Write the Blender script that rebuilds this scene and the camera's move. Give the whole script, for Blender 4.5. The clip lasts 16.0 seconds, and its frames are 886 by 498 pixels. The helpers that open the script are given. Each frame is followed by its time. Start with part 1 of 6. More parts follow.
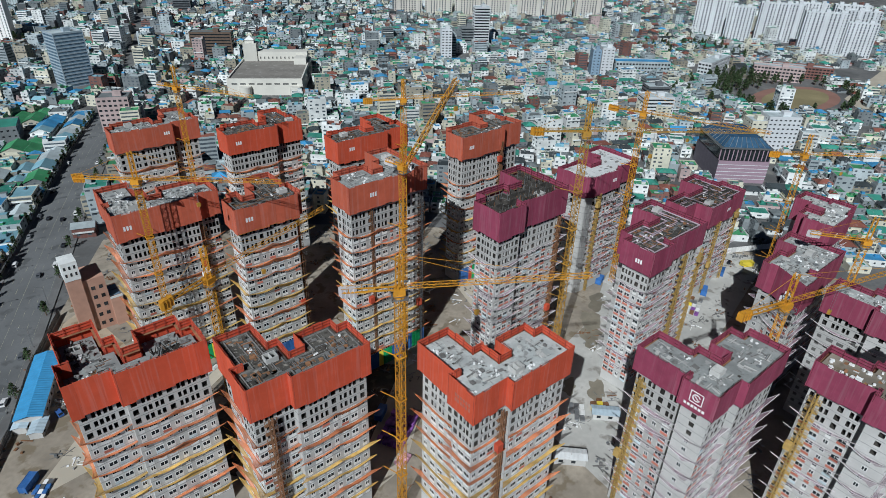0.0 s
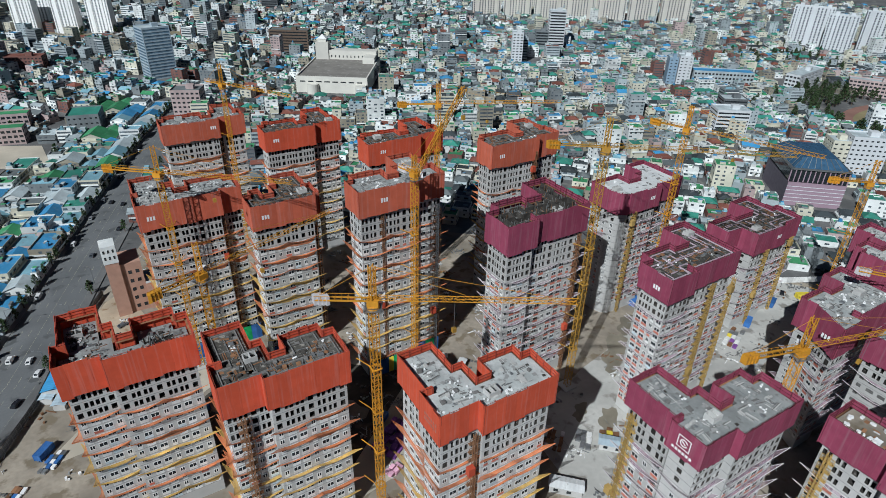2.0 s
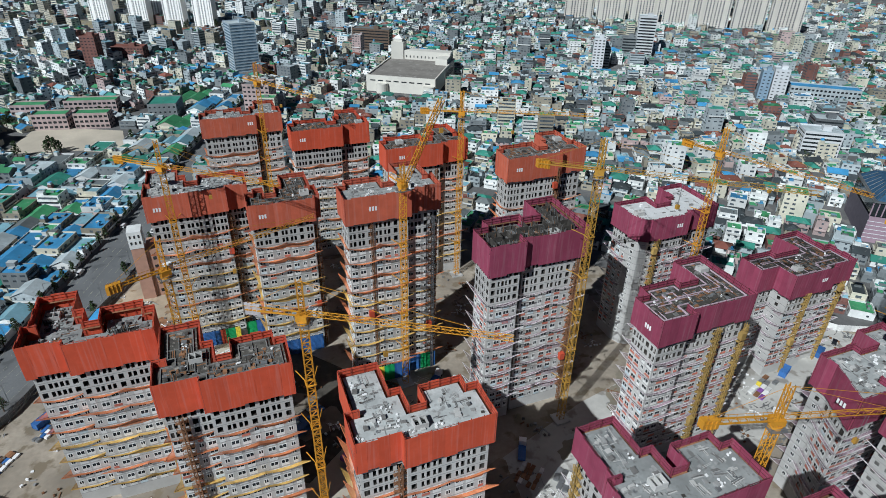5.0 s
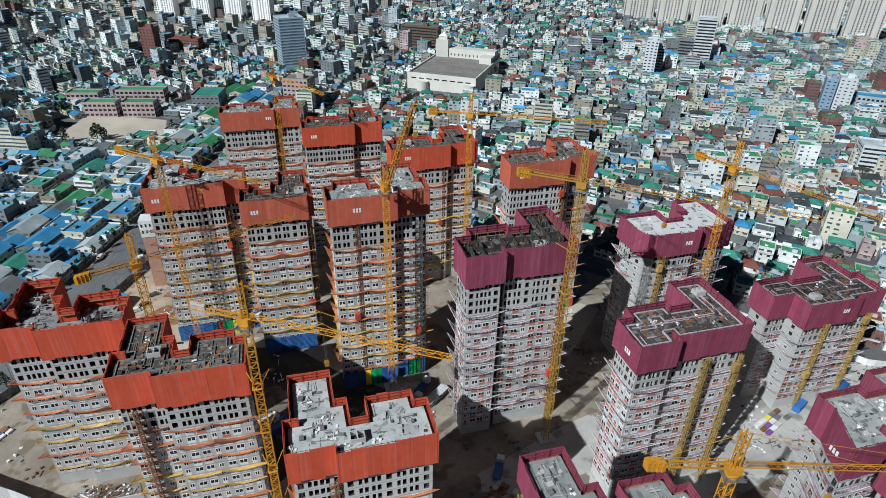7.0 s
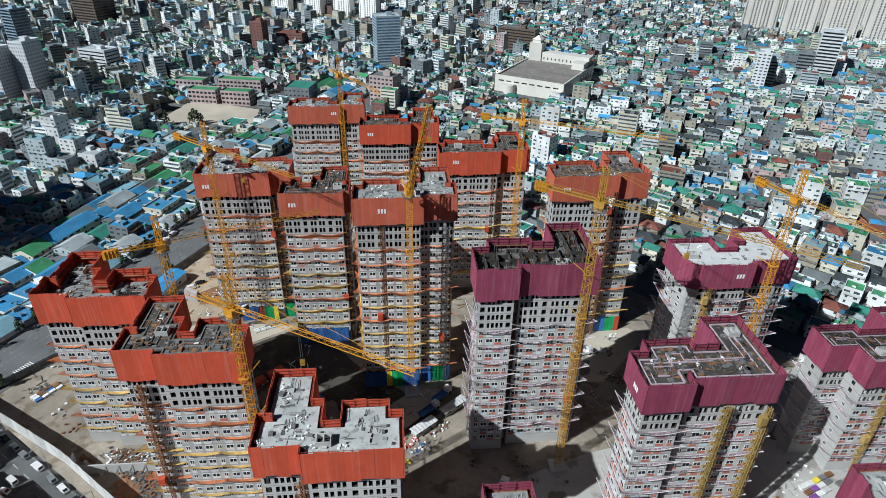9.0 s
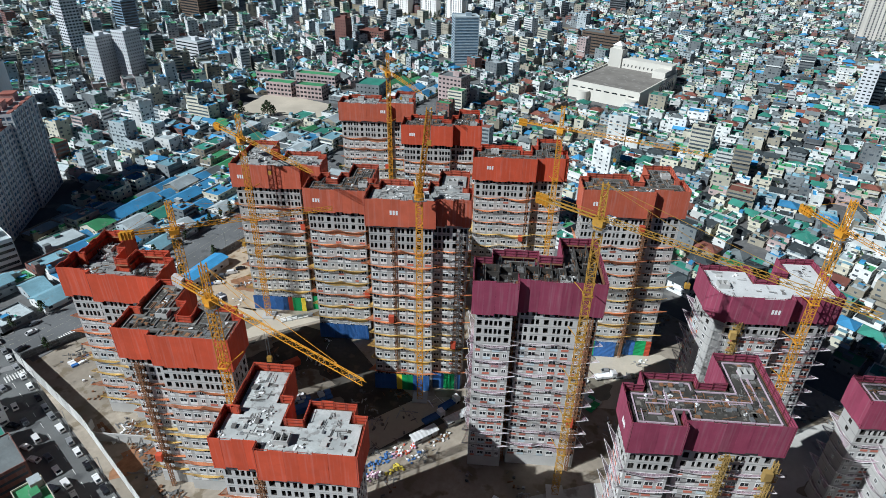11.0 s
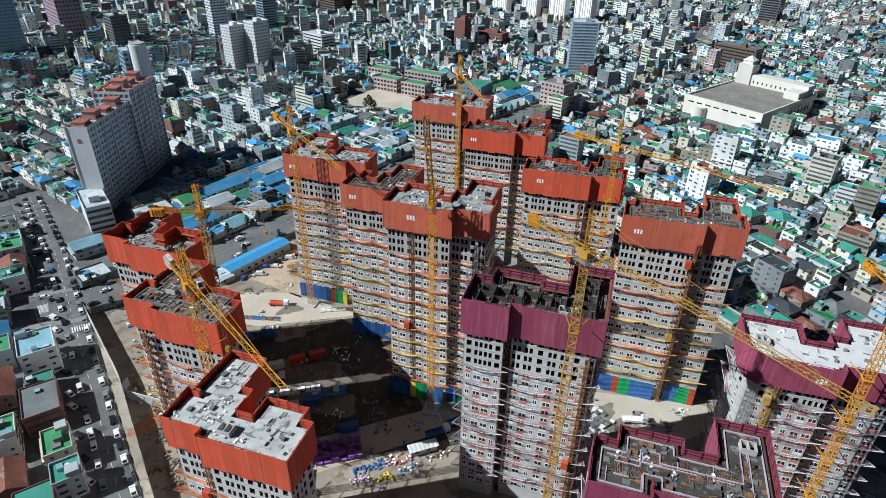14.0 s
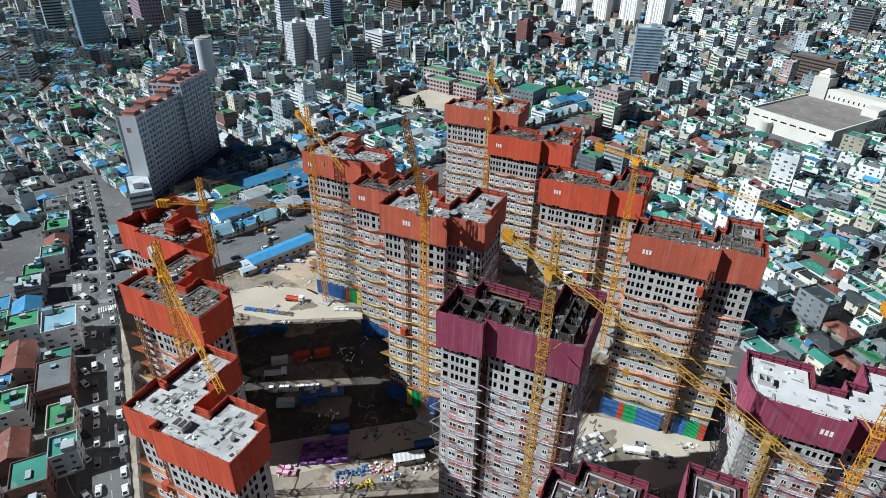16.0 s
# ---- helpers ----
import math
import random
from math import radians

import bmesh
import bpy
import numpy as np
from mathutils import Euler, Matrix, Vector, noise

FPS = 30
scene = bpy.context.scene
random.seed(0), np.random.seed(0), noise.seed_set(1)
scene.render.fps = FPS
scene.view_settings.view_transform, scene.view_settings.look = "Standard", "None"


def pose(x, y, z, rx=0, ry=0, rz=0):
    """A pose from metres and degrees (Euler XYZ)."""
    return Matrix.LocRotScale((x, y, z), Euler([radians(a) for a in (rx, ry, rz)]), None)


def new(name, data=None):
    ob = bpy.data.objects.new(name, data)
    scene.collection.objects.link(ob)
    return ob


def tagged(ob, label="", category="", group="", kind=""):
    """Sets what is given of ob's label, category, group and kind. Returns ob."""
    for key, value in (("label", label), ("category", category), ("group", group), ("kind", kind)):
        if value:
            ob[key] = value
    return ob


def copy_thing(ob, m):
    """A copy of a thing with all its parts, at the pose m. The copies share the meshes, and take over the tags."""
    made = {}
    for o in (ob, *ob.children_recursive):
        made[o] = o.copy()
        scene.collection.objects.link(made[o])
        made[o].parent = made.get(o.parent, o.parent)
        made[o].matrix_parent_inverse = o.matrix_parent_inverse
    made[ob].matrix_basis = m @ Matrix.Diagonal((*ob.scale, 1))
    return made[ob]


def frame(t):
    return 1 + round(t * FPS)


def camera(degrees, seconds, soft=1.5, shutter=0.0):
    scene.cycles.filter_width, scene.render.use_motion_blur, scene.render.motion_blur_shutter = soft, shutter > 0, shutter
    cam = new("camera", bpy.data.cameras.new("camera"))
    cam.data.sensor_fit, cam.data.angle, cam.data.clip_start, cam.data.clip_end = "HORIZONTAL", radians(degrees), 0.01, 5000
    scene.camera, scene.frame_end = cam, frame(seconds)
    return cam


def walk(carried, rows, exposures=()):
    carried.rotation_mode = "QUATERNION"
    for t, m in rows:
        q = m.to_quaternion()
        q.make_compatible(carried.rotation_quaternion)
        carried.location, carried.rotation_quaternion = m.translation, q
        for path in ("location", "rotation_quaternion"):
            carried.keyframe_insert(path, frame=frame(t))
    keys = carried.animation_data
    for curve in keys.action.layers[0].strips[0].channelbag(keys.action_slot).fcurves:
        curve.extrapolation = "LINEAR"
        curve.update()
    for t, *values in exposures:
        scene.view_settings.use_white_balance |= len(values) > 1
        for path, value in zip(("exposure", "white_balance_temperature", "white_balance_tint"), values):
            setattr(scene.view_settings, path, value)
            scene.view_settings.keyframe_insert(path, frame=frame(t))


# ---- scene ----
cam = camera(72.60, 16.0, soft=0.6)
# seconds, eye x y z in metres, yaw, pitch, roll in degrees: a drone that swings round the site
ROWS = [
    (0, 0.00, 0.00, 155.99, -39.26, -29.77, -1.45),
    (0.5, 5.10, -2.40, 156.30, -36.78, -29.81, -1.41),
    (1, 10.29, -4.65, 156.63, -34.43, -29.86, -1.38),
    (1.5, 15.63, -6.77, 156.85, -32.65, -29.86, -1.32),
    (2, 21.01, -8.66, 157.20, -31.05, -29.89, -1.28),
    (2.5, 26.51, -10.42, 157.52, -29.48, -29.92, -1.25),
    (3, 31.98, -11.91, 157.80, -27.71, -29.92, -1.23),
    (3.5, 37.62, -13.20, 158.04, -25.89, -29.97, -1.20),
    (4, 43.28, -14.25, 158.23, -24.03, -30.01, -1.16),
    (4.5, 49.15, -15.09, 158.35, -22.56, -30.02, -1.12),
    (7, 79.14, -17.04, 158.56, -15.02, -30.42, -1.03),
    (7.5, 85.16, -17.06, 158.62, -12.93, -30.43, -1.01),
    (8, 91.26, -16.96, 158.62, -10.33, -30.45, -1.00),
    (8.5, 97.28, -16.74, 158.58, -7.48, -30.46, -0.96),
    (9, 103.18, -16.17, 158.57, -4.42, -30.51, -0.94),
    (11.5, 131.21, -9.64, 157.86, 6.63, -30.54, -0.92),
    (12, 136.47, -7.75, 157.78, 8.79, -30.55, -0.92),
    (12.5, 141.62, -5.60, 157.72, 11.18, -30.59, -0.93),
    (13, 146.65, -3.31, 157.58, 13.51, -30.57, -0.89),
    (13.5, 151.57, -0.67, 157.52, 15.92, -30.59, -0.91),
    (14, 156.33, 2.11, 157.41, 17.93, -30.61, -0.91),
    (14.5, 161.01, 5.05, 157.32, 19.84, -30.61, -0.91),
    (15, 165.49, 8.14, 157.25, 21.52, -30.59, -0.94),
    (15.5, 169.86, 11.38, 157.21, 23.20, -30.60, -0.97),
    (16, 174.04, 14.74, 157.14, 25.15, -30.62, -0.93),
]
walk(cam, [(t, pose(x, y, z, 90 + pitch, roll, yaw)) for t, x, y, z, yaw, pitch, roll in ROWS],
     [(t, e, 5850, 5) for t, e in ((0.0, -0.25), (3.5, -0.18), (9.0, 0.04), (13.0, 0.22), (16.0, 0.30))])

# ---------------------------------------------------------------- light
SUN_AZ, SUN_EL = 30.5, 40.0          # the way the shadows fall, from +x towards +y; the sun's height
world = bpy.data.worlds.new("sky")
scene.world = world
world.use_nodes = True
wn = world.node_tree.nodes
sky = wn.new("ShaderNodeTexSky")
sky.sky_type, sky.sun_disc = "NISHITA", False
sky.sun_elevation, sky.sun_rotation = radians(SUN_EL), radians(270.0 - SUN_AZ)
sky.air_density, sky.dust_density, sky.altitude = 0.17, 0.05, 300
wn["Background"].inputs["Strength"].default_value = 0.05
world.node_tree.links.new(sky.outputs[0], wn["Background"].inputs["Color"])
sun = new("sun", bpy.data.lights.new("sun", "SUN"))
sun.data.energy, sun.data.angle, sun.data.color = 5.0, radians(0.5), (1.0, 0.975, 0.94)
_a, _e = radians(SUN_AZ), radians(SUN_EL)
way = Vector((math.cos(_a) * math.cos(_e), math.sin(_a) * math.cos(_e), -math.sin(_e)))
sun.matrix_world = Matrix.Translation((80, 80, 300)) @ way.to_track_quat("-Z", "Y").to_matrix().to_4x4()

# ---------------------------------------------------------------- materials
def mat(name, colour, rough=0.8, metal=0.0, vary=0.15, scale=0.4, fine=4.0, spots=None, per="object", bump=0.15,
        streak=0.0, clear=0.0, spec=0.3):
    """A procedural surface: colour varied at two scales (scale and fine, per metre), by piece, with spots or streaks of a second colour."""
    m = bpy.data.materials.new(name)
    m.use_nodes = True
    n, l = m.node_tree.nodes, m.node_tree.links
    b = n["Principled BSDF"]
    b.inputs["Roughness"].default_value, b.inputs["Metallic"].default_value = rough, metal
    b.inputs["Specular IOR Level"].default_value = spec
    co = n.new("ShaderNodeTexCoord")
    info = n.new("ShaderNodeObjectInfo")
    shift = n.new("ShaderNodeVectorMath")
    l.new(co.outputs["Object"], shift.inputs[0])
    l.new(info.outputs["Location"], shift.inputs[1])

    def noise_at(k, detail, stretch=(1, 1, 1)):
        mp = n.new("ShaderNodeMapping")
        mp.inputs["Scale"].default_value = stretch
        l.new(shift.outputs[0], mp.inputs["Vector"])
        t = n.new("ShaderNodeTexNoise")
        t.inputs["Scale"].default_value, t.inputs["Detail"].default_value = k, detail
        l.new(mp.outputs[0], t.inputs["Vector"])
        return t.outputs["Fac"]

    def mix(fac, c1, c2, kind="MIX"):
        x = n.new("ShaderNodeMix")
        x.data_type, x.blend_type = "RGBA", kind
        for sock, v in ((x.inputs[0], fac), (x.inputs[6], c1), (x.inputs[7], c2)):
            if isinstance(v, (int, float)):
                sock.default_value = v
            elif isinstance(v, tuple):
                sock.default_value = (*v[:3], 1.0)
            else:
                l.new(v, sock)
        return x.outputs[2]

    def ramp(fac, lo, hi):
        r = n.new("ShaderNodeMapRange")
        r.inputs[1].default_value, r.inputs[2].default_value = lo, hi
        l.new(fac, r.inputs[0])
        return r.outputs[0]

    dark = tuple(c * (1 - vary) for c in colour)
    light = tuple(min(1.0, c * (1 + vary)) for c in colour)
    big, small = noise_at(scale, 3), noise_at(fine, 2)
    col = mix(ramp(big, 0.3, 0.7), dark, light)
    col = mix(ramp(small, 0.35, 0.65), mix(0.35, col, dark), col)
    if spots:
        c2, lo = spots
        col = mix(ramp(noise_at(scale * 2.7, 4), lo, lo + 0.08), col, c2)
    if streak:
        grey = tuple(0.5 * c + 0.22 for c in colour)
        col = mix(mix(0.0, ramp(noise_at(1.0, 3, (1.6, 1.6, 0.07)), 0.5, 0.75), (0, 0, 0)), col, mix(streak, col, grey))
    rnd = info.outputs["Random"] if per == "object" else n.new("ShaderNodeNewGeometry").outputs["Random Per Island"]
    hsv = n.new("ShaderNodeHueSaturation")
    l.new(col, hsv.inputs["Color"])
    val = n.new("ShaderNodeMapRange")
    val.inputs[3].default_value, val.inputs[4].default_value = 1 - vary * 1.1, 1 + vary * 1.1
    l.new(rnd, val.inputs[0])
    l.new(val.outputs[0], hsv.inputs["Value"])
    l.new(hsv.outputs[0], b.inputs["Base Color"])
    if bump:
        bp = n.new("ShaderNodeBump")
        bp.inputs["Strength"].default_value, bp.inputs["Distance"].default_value = bump, 0.05
        l.new(small, bp.inputs["Height"])
        l.new(bp.outputs[0], b.inputs["Normal"])
    if clear:
        t, s = n.new("ShaderNodeBsdfTransparent"), n.new("ShaderNodeMixShader")
        s.inputs[0].default_value = clear
        l.new(b.outputs[0], s.inputs[1])
        l.new(t.outputs[0], s.inputs[2])
        l.new(s.outputs[0], n["Material Output"].inputs["Surface"])
    return m


M = {
    "concrete": mat("concrete", (0.475, 0.47, 0.455), 0.9, vary=0.12, scale=0.15, fine=1.5, streak=0.35),
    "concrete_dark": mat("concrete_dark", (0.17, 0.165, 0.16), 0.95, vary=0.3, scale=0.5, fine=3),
    "deck": mat("deck", (0.37, 0.385, 0.38), 0.9, vary=0.25, scale=0.22, fine=1.6, spots=((0.23, 0.23, 0.225), 0.57)),
    "deck_white": mat("deck_white", (0.58, 0.59, 0.59), 0.85, vary=0.12, scale=0.25, fine=2.0, spots=((0.4, 0.4, 0.39), 0.66)),
    "deck_dark": mat("deck_dark", (0.068, 0.064, 0.057), 0.9, vary=0.4, scale=0.3, fine=2.5, spots=((0.20, 0.185, 0.165), 0.58)),
    "orange": mat("orange_screen", (0.56, 0.092, 0.045), 0.75, vary=0.08, scale=0.35, fine=1.2, streak=0.28, spec=0.15),
    "orange_b": mat("faded_orange_screen", (0.48, 0.115, 0.065), 0.8, vary=0.09, scale=0.35, fine=1.2, streak=0.35, spec=0.15),
    "purple": mat("purple_screen", (0.265, 0.055, 0.10), 0.75, vary=0.10, scale=0.35, fine=1.2, streak=0.26, spec=0.15),
    "orange_mesh": mat("orange_mesh", (0.45, 0.09, 0.06), 0.85, vary=0.2, clear=0.3),
    "purple_mesh": mat("purple_mesh", (0.22, 0.05, 0.07), 0.85, vary=0.2, clear=0.3),
    "net_orange": mat("orange_net", (0.70, 0.25, 0.11), 0.9, vary=0.25, scale=0.3, clear=0.32, bump=0),
    "net_yellow": mat("yellow_net", (0.68, 0.44, 0.13), 0.9, vary=0.25, scale=0.3, clear=0.3, bump=0),
    "net_purple": mat("purple_net", (0.52, 0.38, 0.45), 0.9, vary=0.25, scale=0.3, clear=0.62, bump=0),
    "pipe_white": mat("white_pipe", (0.60, 0.57, 0.58), 0.5, vary=0.1),
    "frame_white": mat("white_frame", (0.72, 0.72, 0.71), 0.5, vary=0.06, bump=0),
    "panel_white": mat("white_panel", (0.66, 0.66, 0.645), 0.7, vary=0.14),
    "panel_orange": mat("salmon_panel", (0.46, 0.155, 0.11), 0.75, vary=0.25),
    "panel_blue": mat("pale_blue_panel", (0.50, 0.59, 0.63), 0.7, vary=0.2),
    "glass": mat("window_glass", (0.025, 0.03, 0.035), 0.12, vary=0.3, bump=0, spec=0.5),
    "glass_grey": mat("house_window", (0.07, 0.085, 0.10), 0.2, vary=0.3, bump=0, spec=0.5),
    "joint": mat("joint_concrete", (0.30, 0.30, 0.295), 0.9, vary=0.2, fine=2),
    # real formwork on the decks; also colours open niches dark, as shade inside
    "formwork": mat("formwork_and_niche_shade", (0.055, 0.05, 0.045), 0.9, vary=0.45, fine=3, spots=((0.16, 0.15, 0.14), 0.62)),
    "glass_blue": mat("curtain_glass", (0.13, 0.20, 0.27), 0.15, vary=0.25, bump=0, spec=0.6),
    "crane": mat("crane_yellow", (0.58, 0.27, 0.025), 0.5, vary=0.15, spots=((0.35, 0.16, 0.05), 0.62)),
    "crane_pale": mat("crane_pale_yellow", (0.42, 0.235, 0.04), 0.5, vary=0.15, spots=((0.35, 0.2, 0.05), 0.62)),
    "steel": mat("grey_steel", (0.3, 0.31, 0.32), 0.45, 0.6, vary=0.2),
    "rust": mat("rusty_steel", (0.25, 0.13, 0.07), 0.8, 0.2, vary=0.3),
    "white": mat("white_paint", (0.82, 0.82, 0.82), 0.6, vary=0.06),
    "blue": mat("blue_sheet", (0.045, 0.14, 0.38), 0.55, vary=0.2, streak=0.2),
    "green": mat("green_sheet", (0.03, 0.36, 0.12), 0.55, vary=0.15),
    "red": mat("red_sheet", (0.5, 0.08, 0.04), 0.55, vary=0.15),
    "yellow": mat("yellow_paint", (0.75, 0.6, 0.06), 0.6, vary=0.15),
    "tyre": mat("rubber", (0.02, 0.02, 0.02), 0.8, vary=0.2),
    "asphalt": mat("asphalt", (0.135, 0.14, 0.14), 0.9, vary=0.22, scale=0.05, fine=1.2, spots=((0.075, 0.078, 0.08), 0.55)),
    "asphalt_pale": mat("pale_asphalt", (0.19, 0.198, 0.205), 0.85, vary=0.2, scale=0.05, fine=1.2, spots=((0.125, 0.13, 0.135), 0.57)),
    "street": mat("city_ground", (0.115, 0.115, 0.115), 0.92, vary=0.35, scale=0.03, fine=0.5, spots=((0.17, 0.165, 0.155), 0.58)),
    "dirt": mat("site_dirt", (0.27, 0.235, 0.19), 0.95, vary=0.35, scale=0.06, fine=0.6, spots=((0.17, 0.14, 0.10), 0.54)),
    # brown earth, darkened to carry the shade of the court
    "soil": mat("shade_dark_earth", (0.105, 0.095, 0.08), 0.95, vary=0.4, scale=0.08, fine=0.8, spots=((0.17, 0.145, 0.11), 0.56)),
    "sand": mat("sand", (0.48, 0.43, 0.35), 0.95, vary=0.15, scale=0.05, fine=0.8),
    "tan": mat("tan_earth", (0.37, 0.30, 0.22), 0.95, vary=0.25, scale=0.07, fine=0.6, spots=((0.22, 0.15, 0.09), 0.57)),
    "slab": mat("site_slab", (0.58, 0.57, 0.535), 0.9, vary=0.2, scale=0.06, fine=0.6, spots=((0.33, 0.31, 0.28), 0.56)),
    "wet": mat("puddle", (0.20, 0.18, 0.14), 0.55, vary=0.2, scale=0.2, bump=0.02),
    "pavement": mat("pavement_slabs", (0.20, 0.20, 0.20), 0.9, vary=0.25, scale=0.1, fine=1.5),
    "fence_grey": mat("grey_fence_sheet", (0.16, 0.17, 0.18), 0.7, vary=0.2, streak=0.2),
    "hoist_pale": mat("ochre_hoist_paint", (0.40, 0.27, 0.09), 0.6, vary=0.2),
    "line": mat("road_marking", (0.7, 0.7, 0.68), 0.8, vary=0.15, fine=3, spots=((0.2, 0.2, 0.2), 0.6)),
    "line_worn": mat("worn_road_marking", (0.34, 0.33, 0.26), 0.85, vary=0.2, fine=3, spots=((0.14, 0.14, 0.14), 0.5)),
    "crown_glass": mat("crown_glass", (0.045, 0.10, 0.17), 0.2, vary=0.25, bump=0, spec=0.5),
    "dark_brick": mat("dark_purple_brick", (0.15, 0.135, 0.165), 0.8, vary=0.15),
    "kerb_pink": mat("pink_kerb", (0.46, 0.36, 0.42), 0.8, vary=0.15),
    "leaf": mat("pine_leaf", (0.045, 0.075, 0.03), 0.9, vary=0.45, per="island", bump=0),
    "bark": mat("bark", (0.11, 0.08, 0.06), 0.95, vary=0.3),
    "pitch_green": mat("dry_grass", (0.26, 0.22, 0.12), 0.95, vary=0.25, scale=0.03),
    "track": mat("running_track", (0.27, 0.15, 0.12), 0.9, vary=0.15, scale=0.05),
    "tarp_purple": mat("purple_tarp", (0.23, 0.09, 0.33), 0.7, vary=0.3),
    "tarp_pink": mat("pink_tarp", (0.75, 0.42, 0.55), 0.7, vary=0.25),
}
WALL_MATS = [mat("wall_" + n, c, 0.85, vary=0.2, scale=0.1, fine=1.0, per="island", streak=0.25) for n, c in (
    ("white", (0.68, 0.70, 0.69)), ("cream", (0.56, 0.54, 0.44)), ("grey", (0.18, 0.20, 0.21)), ("pale", (0.36, 0.41, 0.43)),
    ("brick", (0.19, 0.09, 0.075)), ("beige", (0.29, 0.265, 0.21)), ("dusk", (0.12, 0.13, 0.14)), ("rose", (0.42, 0.33, 0.32)))]
ROOF_MATS = [mat("roof_" + n, c, 0.7, vary=0.25, scale=0.12, fine=1.2, per="island", spots=(tuple(0.6 * v + 0.10 for v in c), 0.6)) for n, c in (
    ("teal", (0.05, 0.23, 0.175)), ("green", (0.065, 0.27, 0.12)), ("grey", (0.15, 0.17, 0.175)), ("light", (0.44, 0.50, 0.52)),
    ("blue", (0.06, 0.25, 0.47)), ("pale_blue", (0.22, 0.40, 0.48)), ("slate", (0.045, 0.055, 0.06)), ("brown", (0.20, 0.075, 0.055)))]

# ---------------------------------------------------------------- building blocks
class Geo:
    """Gathers faces with a material slot each and links them as one mesh object."""

    def __init__(self, weld=False):
        self.v, self.f, self.m = [], [], []
        self.seen = {} if weld else None

    def face(self, pts, slot=0):
        if self.seen is not None:
            ids = []
            for p in pts:
                key = (round(p[0], 3), round(p[1], 3), round(p[2], 3))
                if key not in self.seen:
                    self.seen[key] = len(self.v)
                    self.v.append(p)
                ids.append(self.seen[key])
            self.f.append(tuple(ids))
            self.m.append(slot)
            return
        k = len(self.v)
        self.v.extend(pts)
        self.f.append(tuple(range(k, k + len(pts))))
        self.m.append(slot)

    def box(self, x0, y0, z0, x1, y1, z1, slot=0, top=None, bottom=True, turn=0.0):
        k = len(self.v)
        c = [(x0, y0), (x1, y0), (x1, y1), (x0, y1)]
        if turn:
            mx, my, ca, sa = (x0 + x1) / 2, (y0 + y1) / 2, math.cos(turn), math.sin(turn)
            c = [(mx + (x - mx) * ca - (y - my) * sa, my + (x - mx) * sa + (y - my) * ca) for x, y in c]
        self.v.extend([(x, y, z0) for x, y in c] + [(x, y, z1) for x, y in c])
        for i in range(4):
            j = (i + 1) % 4
            self.f.append((k + i, k + j, k + 4 + j, k + 4 + i))
            self.m.append(slot)
        self.f.append((k + 4, k + 5, k + 6, k + 7))
        self.m.append(slot if top is None else top)
        if bottom:
            self.f.append((k + 3, k + 2, k + 1, k))
            self.m.append(slot)

    def prism(self, poly, z0, z1, slot=0, top=None, cap=True):
        n, k = len(poly), len(self.v)
        self.v.extend([(x, y, z0) for x, y in poly] + [(x, y, z1) for x, y in poly])
        for i in range(n):
            j = (i + 1) % n
            self.f.append((k + i, k + j, k + n + j, k + n + i))
            self.m.append(slot)
        if cap:
            self.f.append(tuple(range(k + n, k + 2 * n)))
            self.m.append(slot if top is None else top)
            self.f.append(tuple(range(k + n - 1, k - 1, -1)))
            self.m.append(slot)

    def beam(self, p, q, w, slot=0, h=None):
        p, q = Vector(p), Vector(q)
        d = (q - p).normalized()
        s = d.cross(Vector((0, 0, 1)))
        s = Vector((1, 0, 0)) if s.length < 1e-3 else s.normalized()
        u = s.cross(d)
        h = w if h is None else h
        k = len(self.v)
        for c in (p, q):
            for a, b in ((-1, -1), (1, -1), (1, 1), (-1, 1)):
                self.v.append(tuple(c + s * (a * w / 2) + u * (b * h / 2)))
        for i in range(4):
            j = (i + 1) % 4
            self.f.append((k + i, k + j, k + 4 + j, k + 4 + i))
            self.m.append(slot)
        self.f += [(k + 3, k + 2, k + 1, k), (k + 4, k + 5, k + 6, k + 7)]
        self.m += [slot, slot]

    def tube(self, x, y, z0, z1, r, slot=0, n=10, r2=None):
        r2 = r if r2 is None else r2
        k = len(self.v)
        ring = [(math.cos(2 * math.pi * i / n), math.sin(2 * math.pi * i / n)) for i in range(n)]
        self.v.extend([(x + a * r, y + b * r, z0) for a, b in ring] + [(x + a * r2, y + b * r2, z1) for a, b in ring])
        for i in range(n):
            j = (i + 1) % n
            self.f.append((k + i, k + j, k + n + j, k + n + i))
            self.m.append(slot)
        self.f += [tuple(range(k + n, k + 2 * n)), tuple(range(k + n - 1, k - 1, -1))]
        self.m += [slot, slot]

    def mesh(self, name, mats):
        me = bpy.data.meshes.new(name)
        me.from_pydata(self.v, [], self.f)
        for m in mats:
            me.materials.append(m)
        if len(mats) > 1:
            me.polygons.foreach_set("material_index", self.m)
        me.update()
        return me


def put(name, geo, mats, parent=None, at=None, label=""):
    """Links a Geo, or a mesh shared by several objects, as one object; a part if it has a parent."""
    me = geo.mesh(name, mats) if isinstance(geo, Geo) else geo
    ob = new(name, me)
    if parent is not None:
        ob.parent = parent
    if at is not None:
        ob.matrix_basis = at
    if label:
        ob["label"] = label
    return ob


def thing(name, at, label, category, group="", kind=""):
    return tagged(place(new(name), at), label, category, group, kind)


def place(ob, at):
    ob.matrix_basis = at
    return ob


